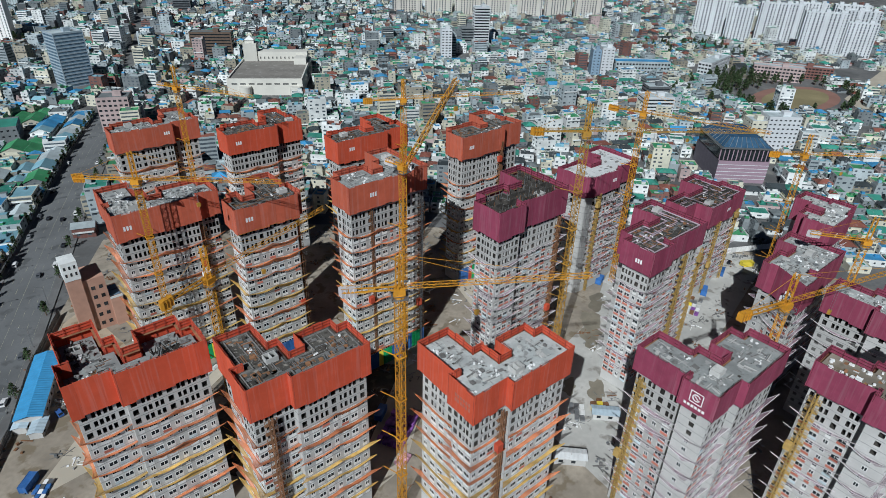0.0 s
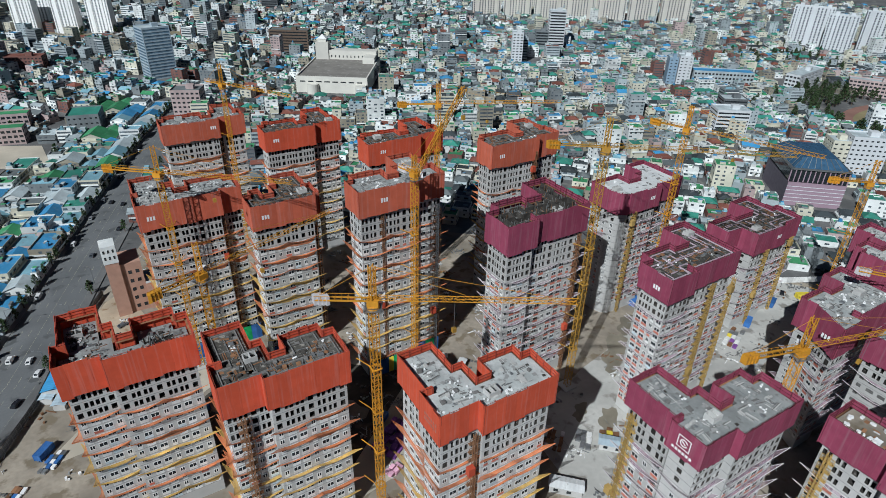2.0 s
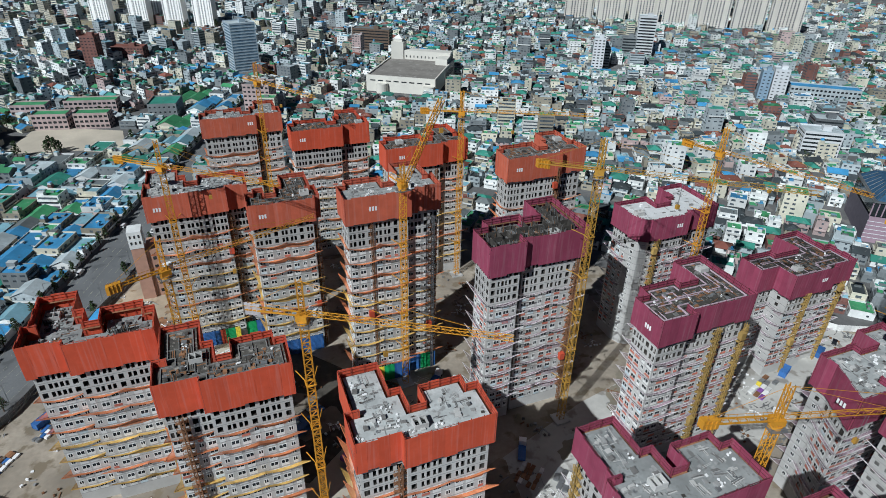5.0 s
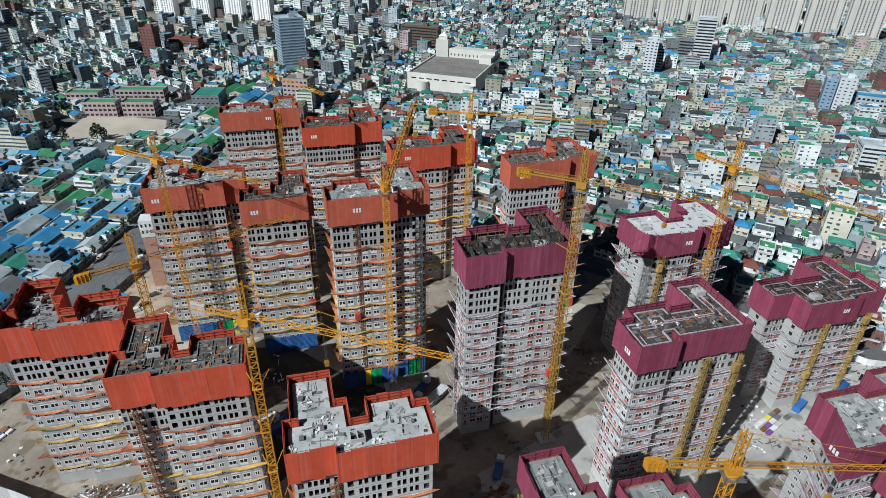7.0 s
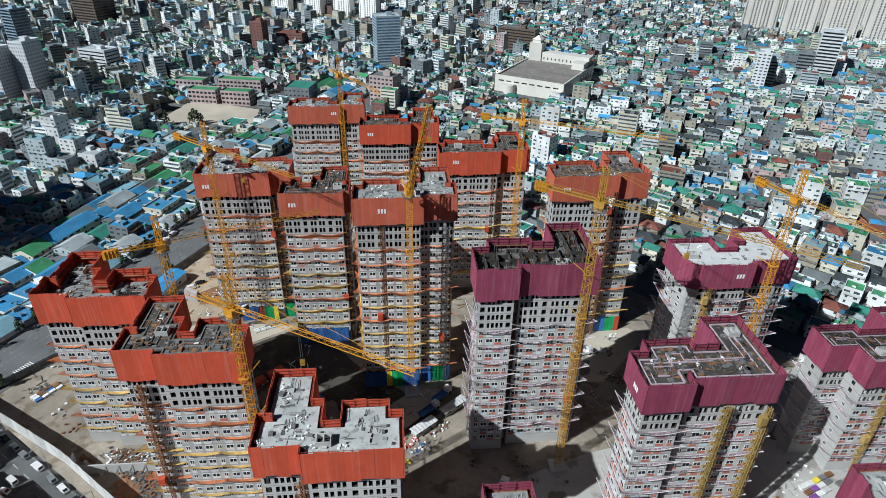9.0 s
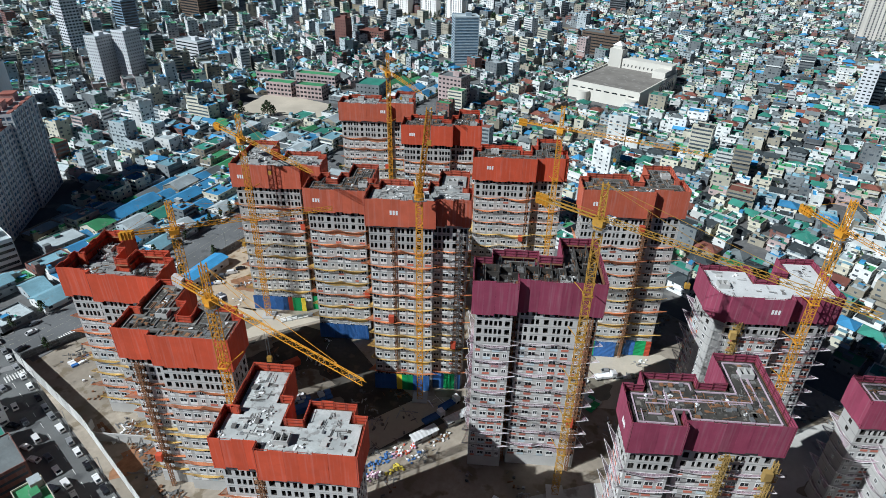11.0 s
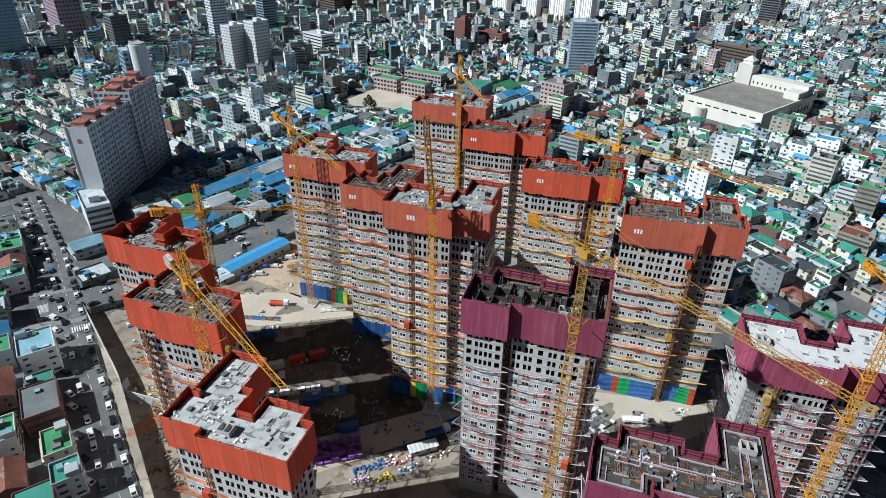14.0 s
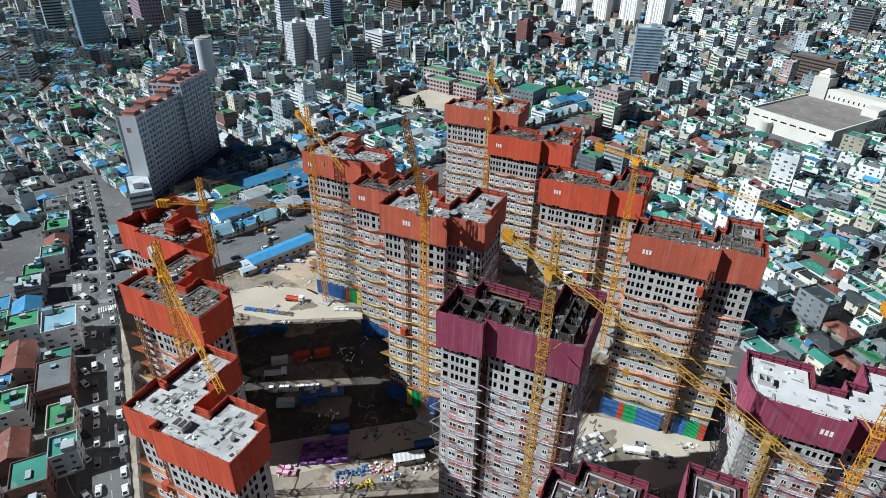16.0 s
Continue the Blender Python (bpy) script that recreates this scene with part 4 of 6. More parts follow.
    # windows
    for s, length in ((0, w), (1, d), (3, d), (2, w)):
        if s == 2 and not detail:
            continue
        n = max(1, int(length / 3.6))
        ux, uy, px, py = [(1, 0, -a, -b), (0, 1, a, -b), (-1, 0, a, b), (0, -1, -a, b)][s]
        nx, ny = uy, -ux
        band = floors > 2 and rng.random() < 0.22
        for f in range(floors):
            z0 = f * fh + 1.05
            spans = [(0.6, length - 0.6)] if band else []
            for k in range(0 if band else n):
                if rng.random() < 0.22:
                    continue
                m, hw = length * (k + 0.5) / n + rng.uniform(-0.3, 0.3), rng.choice((0.5, 0.8, 1.2))
                spans.append((m - hw, m + hw))
            for s0, s1 in spans:
                q = [(px + ux * m + nx * 0.03, py + uy * m + ny * 0.03) for m in (s0, s1)]
                zt = z0 + rng.choice((1.0, 1.3))
                g.face([at(*q[0], z0), at(*q[1], z0), at(*q[1], zt), at(*q[0], zt)], 16)
        if detail and floors > 1 and s in (0, 3) and rng.random() < 0.7:
            # a balcony or slab edge along one storey
            z0 = fh * rng.randint(1, floors - 1)
            q = [(px + ux * m + nx * o, py + uy * m + ny * o) for m, o in ((0.4, 0), (length - 0.4, 0), (length - 0.4, 0.9), (0.4, 0.9))]
            c0, c1 = wall, rng.choice((wall, wall, 0))
            g.face([at(*q[3], z0), at(*q[2], z0), at(*q[2], z0 + 1.0), at(*q[3], z0 + 1.0)], c1)
            g.face([at(*q[0], z0), at(*q[1], z0), at(*q[2], z0), at(*q[3], z0)], c0)
            g.face([at(*q[0], z0 + 0.9), at(*q[3], z0 + 0.9), at(*q[2], z0 + 0.9), at(*q[1], z0 + 0.9)][::-1], c0)


CITY_MATS = WALL_MATS + ROOF_MATS + [M["glass_grey"]]


def pick(rng, weights):
    return rng.choices(range(len(weights)), weights)[0]


def city():
    rng = random.Random(5)
    seeds = [(rng.uniform(-900, 1600), rng.uniform(-100, 1500), radians(-33 + rng.choice((0, 0, 8, -10, 22, -18)) + rng.uniform(-4, 4))) for _ in range(34)]
    seeds.append((-60, 320, radians(-20)))
    geos = {}
    near = []
    for di, (sx, sy, turn) in enumerate(seeds):
        ca, sa = math.cos(turn), math.sin(turn)
        v = -520.0
        row = 0
        while v < 520:
            depth = rng.uniform(7.6, 10.6)
            u = -520.0 + rng.uniform(0, 8)
            while u < 520:
                w = rng.uniform(6.5, 12.5)
                x, y = sx + (u + w / 2) * ca - v * sa, sy + (u + w / 2) * sa + v * ca
                u += w + (rng.uniform(0.8, 2.2) if rng.random() < 0.82 else rng.uniform(4.5, 7.0))
                dist = math.hypot(x - 80, y)
                if dist > 1420 or y < 60 - 0.52 * (x + 20) or y < 0.32 * (x - 187) - 40:
                    continue
                if min(range(len(seeds)), key=lambda i: (seeds[i][0] - x) ** 2 + (seeds[i][1] - y) ** 2) != di:
                    continue
                if in_poly(x, y, SITE_WIDE) or any((x - a) ** 2 + (y - b) ** 2 < r * r for a, b, r in KEEP):
                    continue
                if any(near_line(x, y, line, wd + 4.5) for line, wd in ROADS):
                    continue
                if y < 575 and x < (23 + (y - 354) * 0.4 if y > 354 else -27 + (y - 215) * 0.36) and near_line(x, y, ROAD[2:], 90):
                    continue
                if rng.random() < 0.04 or abs((x - 630) * 0.63 + (y - 850) * 0.777) < 24 and 590 < x < 900:
                    continue
                # bright eastern houses; the north-western ones are coloured paler to imitate haze
                paler = x > 150 and y < 560 or x < -70 and y > 330
                town = x < -90 and y > 360 or y > 690 and x < 260
                market = x < 10 + (y - 250) * 0.33 and 150 < y < 620 and x > -170
                strip_blue = market and y < 560 and near_line(x, y, ROAD, 80) and rng.random() < 0.75
                flank = y > 330 and near_line(x, y, ROAD + AVENUE[1:], 34) and x > 23 + (y - 354) * 0.4
                big = rng.random() < (0.3 if flank or town else 0.05 if paler else 0.03) and dist > 300
                floors = rng.randint(4, 8) if big and (flank or rng.random() < 0.4) else rng.randint(3, 4) if big else rng.choices((1, 2, 3, 4), (4, 24, 40, 32) if flank else (60, 30, 8, 2) if market else (48, 40, 10, 2))[0]
                ww, dd = (w + 3.5, depth + 1.4) if big else (w - 0.5, depth - rng.uniform(0.2, 1.8))
                pitched = rng.random() < (0.45 if market else 0.13) and not big and floors < 3
                hipped = not pitched and not big and not (town and rng.random() < 0.6) and floors < 3 and rng.random() < (0.1 if market else 0.34)
                roof = rng.choice((4, 4, 5, 5, 5, 3)) if strip_blue else rng.choice((4, 5, 5, 4, 3, 1, 2, 0)) if market and (pitched or rng.random() < 0.4) else rng.choice((6, 6, 7, 4, 2, 0, 0)) if pitched or hipped else rng.choice((2, 2, 3, 3, 5, 4, 0, 1)) if town else pick(rng, ROOF_PALE if paler else ROOF_W)
                rec = (x, y, turn + rng.uniform(-0.05, 0.05), ww, dd, floors, pick(rng, WALL_PALE if paler else WALL_W), roof, pitched, hipped)
                near.append((dist, rec))
            v += depth + (1.2 if row % 2 == 0 else rng.uniform(4.0, 6.0))
            row += 1
    # the covered market west of the avenue: rows of low halls under blue, white and green sheet roofs
    for (x0, y0), (x1, y1) in zip(ROAD[2:], ROAD[3:]):
        length = math.hypot(x1 - x0, y1 - y0)
        ux, uy = (x1 - x0) / length, (y1 - y0) / length
        o = 22.0
        while o < 92:
            depth = rng.uniform(9, 14)
            s = rng.uniform(-6, 3)
            while s < length - 3:
                w = rng.uniform(8, 20)
                x, y = x0 + ux * (s + w / 2) - uy * (o + depth / 2 - 9), y0 + uy * (s + w / 2) + ux * (o + depth / 2 - 9)
                s += w + rng.choice((0.3, 0.6, 1.0, 4.0))
                if y > 590 or y < 172 or any((x - a) ** 2 + (y - b) ** 2 < r * r for a, b, r in KEEP) or near_line(x, y, STREET, 14) or near_line(x, y, SIDE, 12):
                    continue
                floors = rng.choices((1, 2, 3), (55, 34, 11) if o < 46 else (40, 42, 18))[0]
                roof = rng.choices((4, 5, 3, 1, 0, 2), (50, 20, 11, 8, 4, 7) if o < 46 else (16, 18, 20, 16, 12, 18))[0]
                near.append((math.hypot(x - 80, y), (x, y, math.atan2(uy, ux) + rng.uniform(-0.03, 0.03), w, depth, floors, pick(rng, WALL_PALE), roof, floors < 3 and rng.random() < 0.5, False)))
            o += depth + rng.choice((0.6, 0.6, 3.5))
    near.sort(key=lambda r: r[0])
    return near


SITE_WIDE = [(-56, 158), (40, 76), (92, 12), (150, -60), (290, -40), (335, 40), (314, 115), (272, 168), (215, 225), (158, 272), (105, 310), (35, 334), (0, 270), (-24, 207)]
HOUSES = city()
for x, y, turn, w, d, floors, wall, roof, pitched in BESIDE:
    HOUSES.insert(0, (0.0, (x, y, radians(turn), w, d, floors, wall, roof, pitched, False)))
rng = random.Random(9)
NEAR = 260
for dist, (x, y, turn, w, d, floors, wall, roof, pitched, hipped) in HOUSES[:NEAR]:
    g = Geo()
    house_geo(g, 0, 0, 0, w, d, floors, wall, roof, rng, True, pitched, hipped)
    used = sorted(set(g.m))
    parts = {"wall": Geo(), "roof": Geo(), "window": Geo()}
    for face, s in zip(g.f, g.m):
        parts["wall" if s < 8 else "roof" if s < 16 else "window"].face([g.v[i] for i in face], s)
    root = thing("house", pose(x, y, 0, 0, 0, math.degrees(turn)),
                 f"{('white', 'cream', 'grey', 'pale grey', 'red brick', 'beige', 'dark grey', 'rose')[wall]} low house with a {('teal', 'green', 'grey', 'light', 'blue', 'pale blue', 'dark', 'brown')[roof]} {'ridge' if pitched else 'hipped' if hipped else 'flat'} roof",
                 "house", "city houses")
    for name, q in parts.items():
        if q.f:
            ob = put(name, q, CITY_MATS, root)
            if name == "window":
                ob["kind"] = "stuff"
chunks = {}
for dist, (x, y, turn, w, d, floors, wall, roof, pitched, hipped) in HOUSES[NEAR:]:
    key = (int((x + 1000) // 400), int((y + 200) // 400))
    house_geo(chunks.setdefault(key, Geo()), x, y, turn, w, d, floors, wall, roof, rng, dist < 800, pitched, hipped)
for g in chunks.values():
    tagged(put("city_blocks", g, CITY_MATS), "dense low houses with green, blue and grey roofs", "houses", kind="stuff")
# garden trees and shrubs between the houses
rng = random.Random(12)
g = Geo()
for dist, rec in HOUSES[::6]:
    x, y, turn, d = rec[0], rec[1], rec[2], rec[4]
    o = rng.choice((-1, 1)) * (d / 2 + 1.6)
    x, y, h = x - math.sin(turn) * o, y + math.cos(turn) * o, rng.uniform(2.5, 6.5)
    if in_poly(x, y, SITE_WIDE) or any(near_line(x, y, line, wd) for line, wd in ROADS):
        continue
    for _ in range(22):
        c = Vector((x + rng.gauss(0, 0.26 * h), y + rng.gauss(0, 0.26 * h), -0.3 + h * rng.uniform(0.25, 1.0)))
        u = Vector((rng.gauss(0, 1), rng.gauss(0, 1), rng.gauss(0, 0.6))).normalized() * h * rng.uniform(0.08, 0.16)
        v = Vector((rng.gauss(0, 1), rng.gauss(0, 1), rng.gauss(0, 0.6))).normalized() * h * rng.uniform(0.06, 0.13)
        g.face([tuple(c - u), tuple(c + v), tuple(c + u), tuple(c - v)])
    g.beam((x, y, -0.3), (x, y, h * 0.6), 0.25, 1)
tagged(put("garden_trees", g, [M["leaf"], M["bark"]]), "dark green garden trees between the houses", "trees", kind="stuff")

# ---------------------------------------------------------------- on the site
def hoist(x, y, top, face, cage_z, colour="rust"):
    """A builder's lift: lattice mast on the facade, landing gates at every storey and a cage. face: the way it looks, degrees."""
    root = thing("construction_hoist", pose(x, y, 0, 0, 0, face), "rusty builder's hoist standing against a tower facade", "hoist", "construction hoists")
    g = Geo()
    lattice(g, (0, -1.0, 0), (0, -1.0, top), 0.8, 1.5, 0.1, 0.16)
    put("mast", g, [M[colour]], root)
    gate = Geo()
    gate.box(-1.5, -0.9, 0, 1.5, 0.0, 0.1)
    for s in (-1.5, -0.5, 0.5, 1.5):
        gate.beam((s, -0.9, 0), (s, -0.9, 1.9), 0.12)
    gate.beam((-1.5, -0.9, 1.1), (1.5, -0.9, 1.1), 0.1)
    gate.beam((-1.5, -0.9, 1.9), (1.5, -0.9, 1.9), 0.1)
    gates = Geo()
    z = 4.2 + STOREY
    while z < top - 2:
        k = len(gates.v)
        gates.v += [(a, b, c + z) for a, b, c in gate.v]
        gates.f += [tuple(i + k for i in q) for q in gate.f]
        gates.m += gate.m
        z += STOREY
    put("landing_frame", gates, [M["hoist_pale" if colour == "hoist_pale" else "rust"]], root)["kind"] = "stuff"
    g = Geo()
    g.box(-2.3, -2.4, cage_z, -0.5, -0.95, cage_z + 2.5)
    put("cage", g, [M["red" if colour != "hoist_pale" else "hoist_pale"]], root)
    return root


for x, y, top, face, cage, col in (
    (183.0, 180.0, 66, 0, 57, "rust"), (98.0, 155.5, 68, 0, 30, "rust"), (55.5, 199.5, 56, 0, 40, "rust"), (119.5, 155.6, 66, 0, 20, "steel"),
    (136.2, 124.6, 60, 0, 48, "rust"), (156.8, 122.8, 60, 0, 20, "rust"), (183.0, 86.2, 52, 0, 15, "hoist_pale"), (193.8, 86.2, 51, 0, 46, "hoist_pale"),
    (204.0, 139.6, 50, 0, 44, "hoist_pale"), (246.5, 105.0, 38, 0, 15, "hoist_pale"), (266.0, 106.8, 38, 0, 34, "hoist_pale"),
    (119.3, 58.4, 50, -90, 20, "hoist_pale"), (149.4, 26.8, 50, -90, 30, "hoist_pale"), (36.2, 105.6, 49, 0, 12, "rust"), (81.3, 72.9, 50, 0, 38, "rust"),
    (75.0, 288.5, 56, 0, 30, "rust"), (144.0, 217.3, 56, 0, 30, "rust"), (84.0, 183.0, 55, 0, 20, "rust"),
):
    hoist(x, y, top, face, cage, col)


def hoarding(x, y, length, height, face, colours, category="hoarding", label="blue, red and green sheet hoarding round a tower's foot", step=2.0, group="", name="hoarding"):
    """A fence of profiled sheets, one part a sheet, on posts and rails; runs along local x."""
    root = thing(name, pose(x, y, 0, 0, 0, face), label, category, group)
    n = max(1, round(length / step))
    w = length / n
    meshes = {}
    for c in set(colours):
        g = Geo(weld=True)
        ribs = 6
        for k in range(ribs):
            a, b = w * k / ribs, w * (k + 1) / ribs
            m1, m2 = a + w / ribs * 0.35, a + w / ribs * 0.65
            for p, q, u, v in ((a, m1, 0, 0), (m1, m2, 0, -0.08), (m2, b, -0.08, 0)):
                g.face([(p, u, 0), (q, v, 0), (q, v, height), (p, u, height)])
        meshes[c] = g.mesh("sheet", [M[c]])
    for k in range(n):
        c = colours[min(len(colours) - 1, k * len(colours) // n)]
        put("sheet", meshes[c], None, root, pose(w * k, 0, 0.05, random.uniform(-0.6, 0.6), 0, 0))
    g = Geo()
    for k in range(n + 1):
        g.beam((w * k, 0.15, 0), (w * k, 0.15, height), 0.1)
    for z in (0.5, height / 2, height - 0.3):
        g.beam((0, 0.12, z), (length, 0.12, z), 0.08)
    put("fence_frame", g, [M["steel"]], root)
    return root


random.seed(3)
hoarding(160.5, 178.6, 20.5, 7.4, 0, ["blue", "blue", "red", "green", "green", "blue", "blue", "blue", "blue"])
hoarding(184.6, 180.6, 10.5, 7.4, 0, ["blue", "blue", "green", "green", "red"])
hoarding(90.0, 152.5, 20, 7.2, 0, ["blue", "blue", "yellow", "green", "blue", "blue"])
hoarding(111.0, 154.5, 10, 7.2, 0, ["blue", "green", "blue"])
hoarding(62.5, 179.5, 20, 7.2, 0, ["blue"])
hoarding(29.0, 196.0, 23, 7.0, 0, ["blue", "blue", "blue", "blue", "blue", "red", "green", "yellow"])
hoarding(54.5, 198.0, 8, 7.0, 0, ["green", "blue"])


def fence_run(points, height, colour, label, step=3.0):
    for (x0, y0), (x1, y1) in zip(points, points[1:]):
        hoarding(x0, y0, math.hypot(x1 - x0, y1 - y0), height, math.degrees(math.atan2(y1 - y0, x1 - x0)), [colour], "fence", label, step, "site fence", "site_fence")


fence_run([(-50, 153.5), (-4, 123.5), (36, 91.5), (108, 35)], 6.0, "panel_white", "tall white sheet fence between the street and the site")
fence_run([(9, 262), (-7, 229), (-17.5, 197.5), (-27, 178), (-48, 154)], 3.2, "fence_grey", "grey sheet fence along the avenue", 2.6)
fence_run([(262, 158), (292, 116), (317, 104)], 3.2, "panel_white", "white sheet fence at the edge of the site")
sheet("site_slab", [(122, 62), (158, 72), (200, 76), (306, 100), (262, 155), (222, 140), (188, 122), (164, 117), (126, 104)], 0.03, M["slab"], "pale concrete yard of the building site")
sheet("site_slab", [(-18, 165), (24, 170), (60, 191), (24, 196), (5, 190)], 0.03, M["sand"], "pale concrete yard of the building site")
# dark sheet puts the tower shadows of the court into the ground colour
sheet("court_ground", [(12, 160), (54, 186), (75, 179), (88, 163), (117, 138), (106, 129), (76, 109), (40, 131)], 0.02, M["soil"], "court earth coloured dark for the shade between towers", category="earth")
sheet("sand_yard", [(0, 200), (30, 194), (27, 215), (18, 262), (9, 255), (-6, 226)], 0.03, M["tan"], "sandy brown car park of the building site")
sheet("sand_yard", [(150, 150), (180, 150), (206, 176), (200, 182), (158, 176)], 0.03, M["sand"], "sandy yard in front of a tower block")
sheet("sand_yard", [(66, 106), (78, 108), (114, 140), (118, 150), (108, 150), (60, 112)], 0.03, M["sand"], "sandy track across the building site")


def blob(x, y, r, material, name, label, seed, z=0.05, stretch=1.6, turn=0.5):
    rng = random.Random(seed)
    pts = []
    for k in range(22):
        a = 2 * math.pi * k / 22
        q = r * (1 + 0.3 * math.sin(2 * a + seed) + 0.2 * math.sin(5 * a + 2 * seed) + rng.uniform(-0.08, 0.08))
        u, v = q * math.cos(a) * stretch, q * math.sin(a)
        pts.append((x + u * math.cos(turn) - v * math.sin(turn), y + u * math.sin(turn) + v * math.cos(turn)))
    return sheet(name, pts, z, material, label, category="puddle")


for k, (x, y, r) in enumerate(((201, 129, 4), (183, 117.5, 5.5), (154, 92, 3.5), (190, 124, 3), (172, 160, 4.5), (166, 167, 3), (148, 100, 2.6), (176, 112, 3), (30, 184, 3), (235, 120, 4))):
    blob(x, y, r, M["wet"], "puddle", "shallow muddy puddle on the site", k + 1, z=0.06 + 0.004 * k, turn=0.4 + 0.3 * (k % 3))
for k, (x, y, r) in enumerate(((55, 150, 9), (70, 140, 7), (20, 215, 6), (120, 95, 6), (40, 172, 5), (25, 116, 7))):
    blob(x, y, r, M["rust"] if k % 3 == 2 else M["dirt"], "soil_patch", "bare brown soil on the site", k + 40, z=0.036 + 0.003 * k)


def shed(x, y, turn, w, d, h, roof, wall="concrete", label="long shed with a blue sheet roof"):
    root = thing("site_shed", pose(x, y, 0, 0, 0, turn), label, "shed", "site sheds")
    g = Geo()
    g.box(-w / 2, -d / 2, 0, w / 2, d / 2, h)
    put("wall", g, [M[wall]], root)
    g = Geo(weld=True)
    n = max(4, int(w / 1.2))
    e, r = 0.5, d * 0.14
    for k in range(n):
        a, b = -w / 2 - e + (w + 2 * e) * k / n, -w / 2 - e + (w + 2 * e) * (k + 1) / n
        m = (a + b) / 2
        for p, q, u, v in ((a, m, 0, 0.1), (m, b, 0.1, 0)):
            g.face([(p, -d / 2 - e, h + u), (q, -d / 2 - e, h + v), (q, 0, h + r + v), (p, 0, h + r + u)])
            g.face([(p, 0, h + r + u), (q, 0, h + r + v), (q, d / 2 + e, h + v), (p, d / 2 + e, h + u)])
    put("roof", g, [M[roof]], root)
    for k in range(int(w / 4)):
        g = Geo()
        a = -w / 2 + 2 + 4 * k
        g.box(a - 0.7, -d / 2 - 0.04, 1.0, a + 0.7, -d / 2 + 0.01, 2.1)
        put("window", g, [M["glass"]], root)
    return root


M["roof_sheet_blue"] = mat("blue_roof_sheet", (0.07, 0.29, 0.55), 0.4, vary=0.12)
M["roof_sheet_pale"] = mat("pale_roof_sheet", (0.45, 0.55, 0.62), 0.5, vary=0.12)
shed(-5.7, 214.5, 70.5, 35, 8, 4.2, "roof_sheet_blue")
shed(-13.5, 199.5, 65, 6, 4, 2.6, "roof_sheet_pale", label="small white site hut with a sheet roof")
shed(-9.5, 194.5, 65, 7, 4, 2.6, "roof_sheet_pale", label="small white site hut with a sheet roof")
shed(121, 77, -45, 10, 4, 3.0, "deck_white", label="grey site hut with a flat sheet roof")
shed(146, 82, -45, 9, 4, 2.8, "roof_sheet_pale", label="site hut beside a stack of timber")


def container(x, y, turn, colour, w=6.1, d=2.44, h=2.5, label="blue steel site container with corrugated sides"):
    root = thing("site_container", pose(x, y, 0.03, 0, 0, turn), label, "container", "site containers")
    g = Geo(weld=True)
    n = 14
    for s in (-1, 1):
        for k in range(n):
            a, b = -w / 2 + w * k / n, -w / 2 + w * (k + 1) / n
            u, v = (0.0, 0.07) if k % 2 else (0.07, 0.0)
            q = [(a, s * (d / 2 - u), 0.1), (b, s * (d / 2 - v), 0.1), (b, s * (d / 2 - v), h), (a, s * (d / 2 - u), h)]
            g.face(q if s < 0 else q[::-1])
    g.face([(-w / 2, -d / 2, h), (w / 2, -d / 2, h), (w / 2, d / 2, h), (-w / 2, d / 2, h)])
    for s in (-1, 1):
        g.face([(s * w / 2, -d / 2, 0.1), (s * w / 2, d / 2, 0.1), (s * w / 2, d / 2, h), (s * w / 2, -d / 2, h)])
    put("body", g, [M[colour]], root)
    g = Geo()
    for a in (-w / 2, w / 2):
        for b in (-d / 2, d / 2):
            g.beam((a, b, 0), (a, b, h + 0.04), 0.16)
    for b in (-d / 2, d / 2):
        for z in (0.08, h):
            g.beam((-w / 2, b, z), (w / 2, b, z), 0.14)
    put("frame", g, [M[colour]], root)
    return root


for x, y, t, c in ((212, 142, 20, "blue"), (248, 103, 25, "blue"), (271, 107, 20, "blue"), (216, 139, 22, "blue"), (44, 150, 40, "panel_white"), (50, 156, 40, "red"),
                   (56, 161, 40, "red"), (84, 131, 35, "blue"), (60, 133, 30, "panel_blue"), (66, 138, 30, "blue"), (198, 103, 40, "blue"), (289, 103, -30, "yellow"),
                   (24, 160, 60, "blue"), (31, 166, 20, "blue"), (205, 160, 50, "blue"), (214, 168, 50, "blue"), (-16, 172, 50, "blue")):
    container(x, y, t, c, label=f"{ {'blue': 'blue', 'red': 'red', 'yellow': 'yellow', 'panel_white': 'white', 'panel_blue': 'pale blue'}[c]} steel container standing on the site yard")


def stack(x, y, turn, nx, ny, nz, size, colour, label, category="material stack", seed=0):
    """Bundles in rows on the ground, each bundle a part."""
    rng = random.Random(seed)
    root = thing("material_stack", pose(x, y, 0.03, 0, 0, turn), label, category, "material stacks")
    g = Geo()
    a, b, c = size
    e = 0.06
    g.prism([(-a / 2 + e, -b / 2), (a / 2 - e, -b / 2), (a / 2, -b / 2 + e), (a / 2, b / 2 - e), (a / 2 - e, b / 2), (-a / 2 + e, b / 2), (-a / 2, b / 2 - e), (-a / 2, -b / 2 + e)], 0, c)
    cols = colour if isinstance(colour, tuple) else (colour,)
    me = {q: g.mesh("bale", [M[q]]) for q in cols}
    for k in range(nz):
        for i in range(nx):
            for j in range(ny):
                if rng.random() < 0.88 - 0.2 * k:
                    put("bale", me[rng.choice(cols)], None, root,
                        pose((i - nx / 2) * a * 1.15 + rng.uniform(-0.15, 0.15), (j - ny / 2) * b * 1.2 + rng.uniform(-0.15, 0.15), c * k, 0, 0, rng.uniform(-9, 9)))
    return root


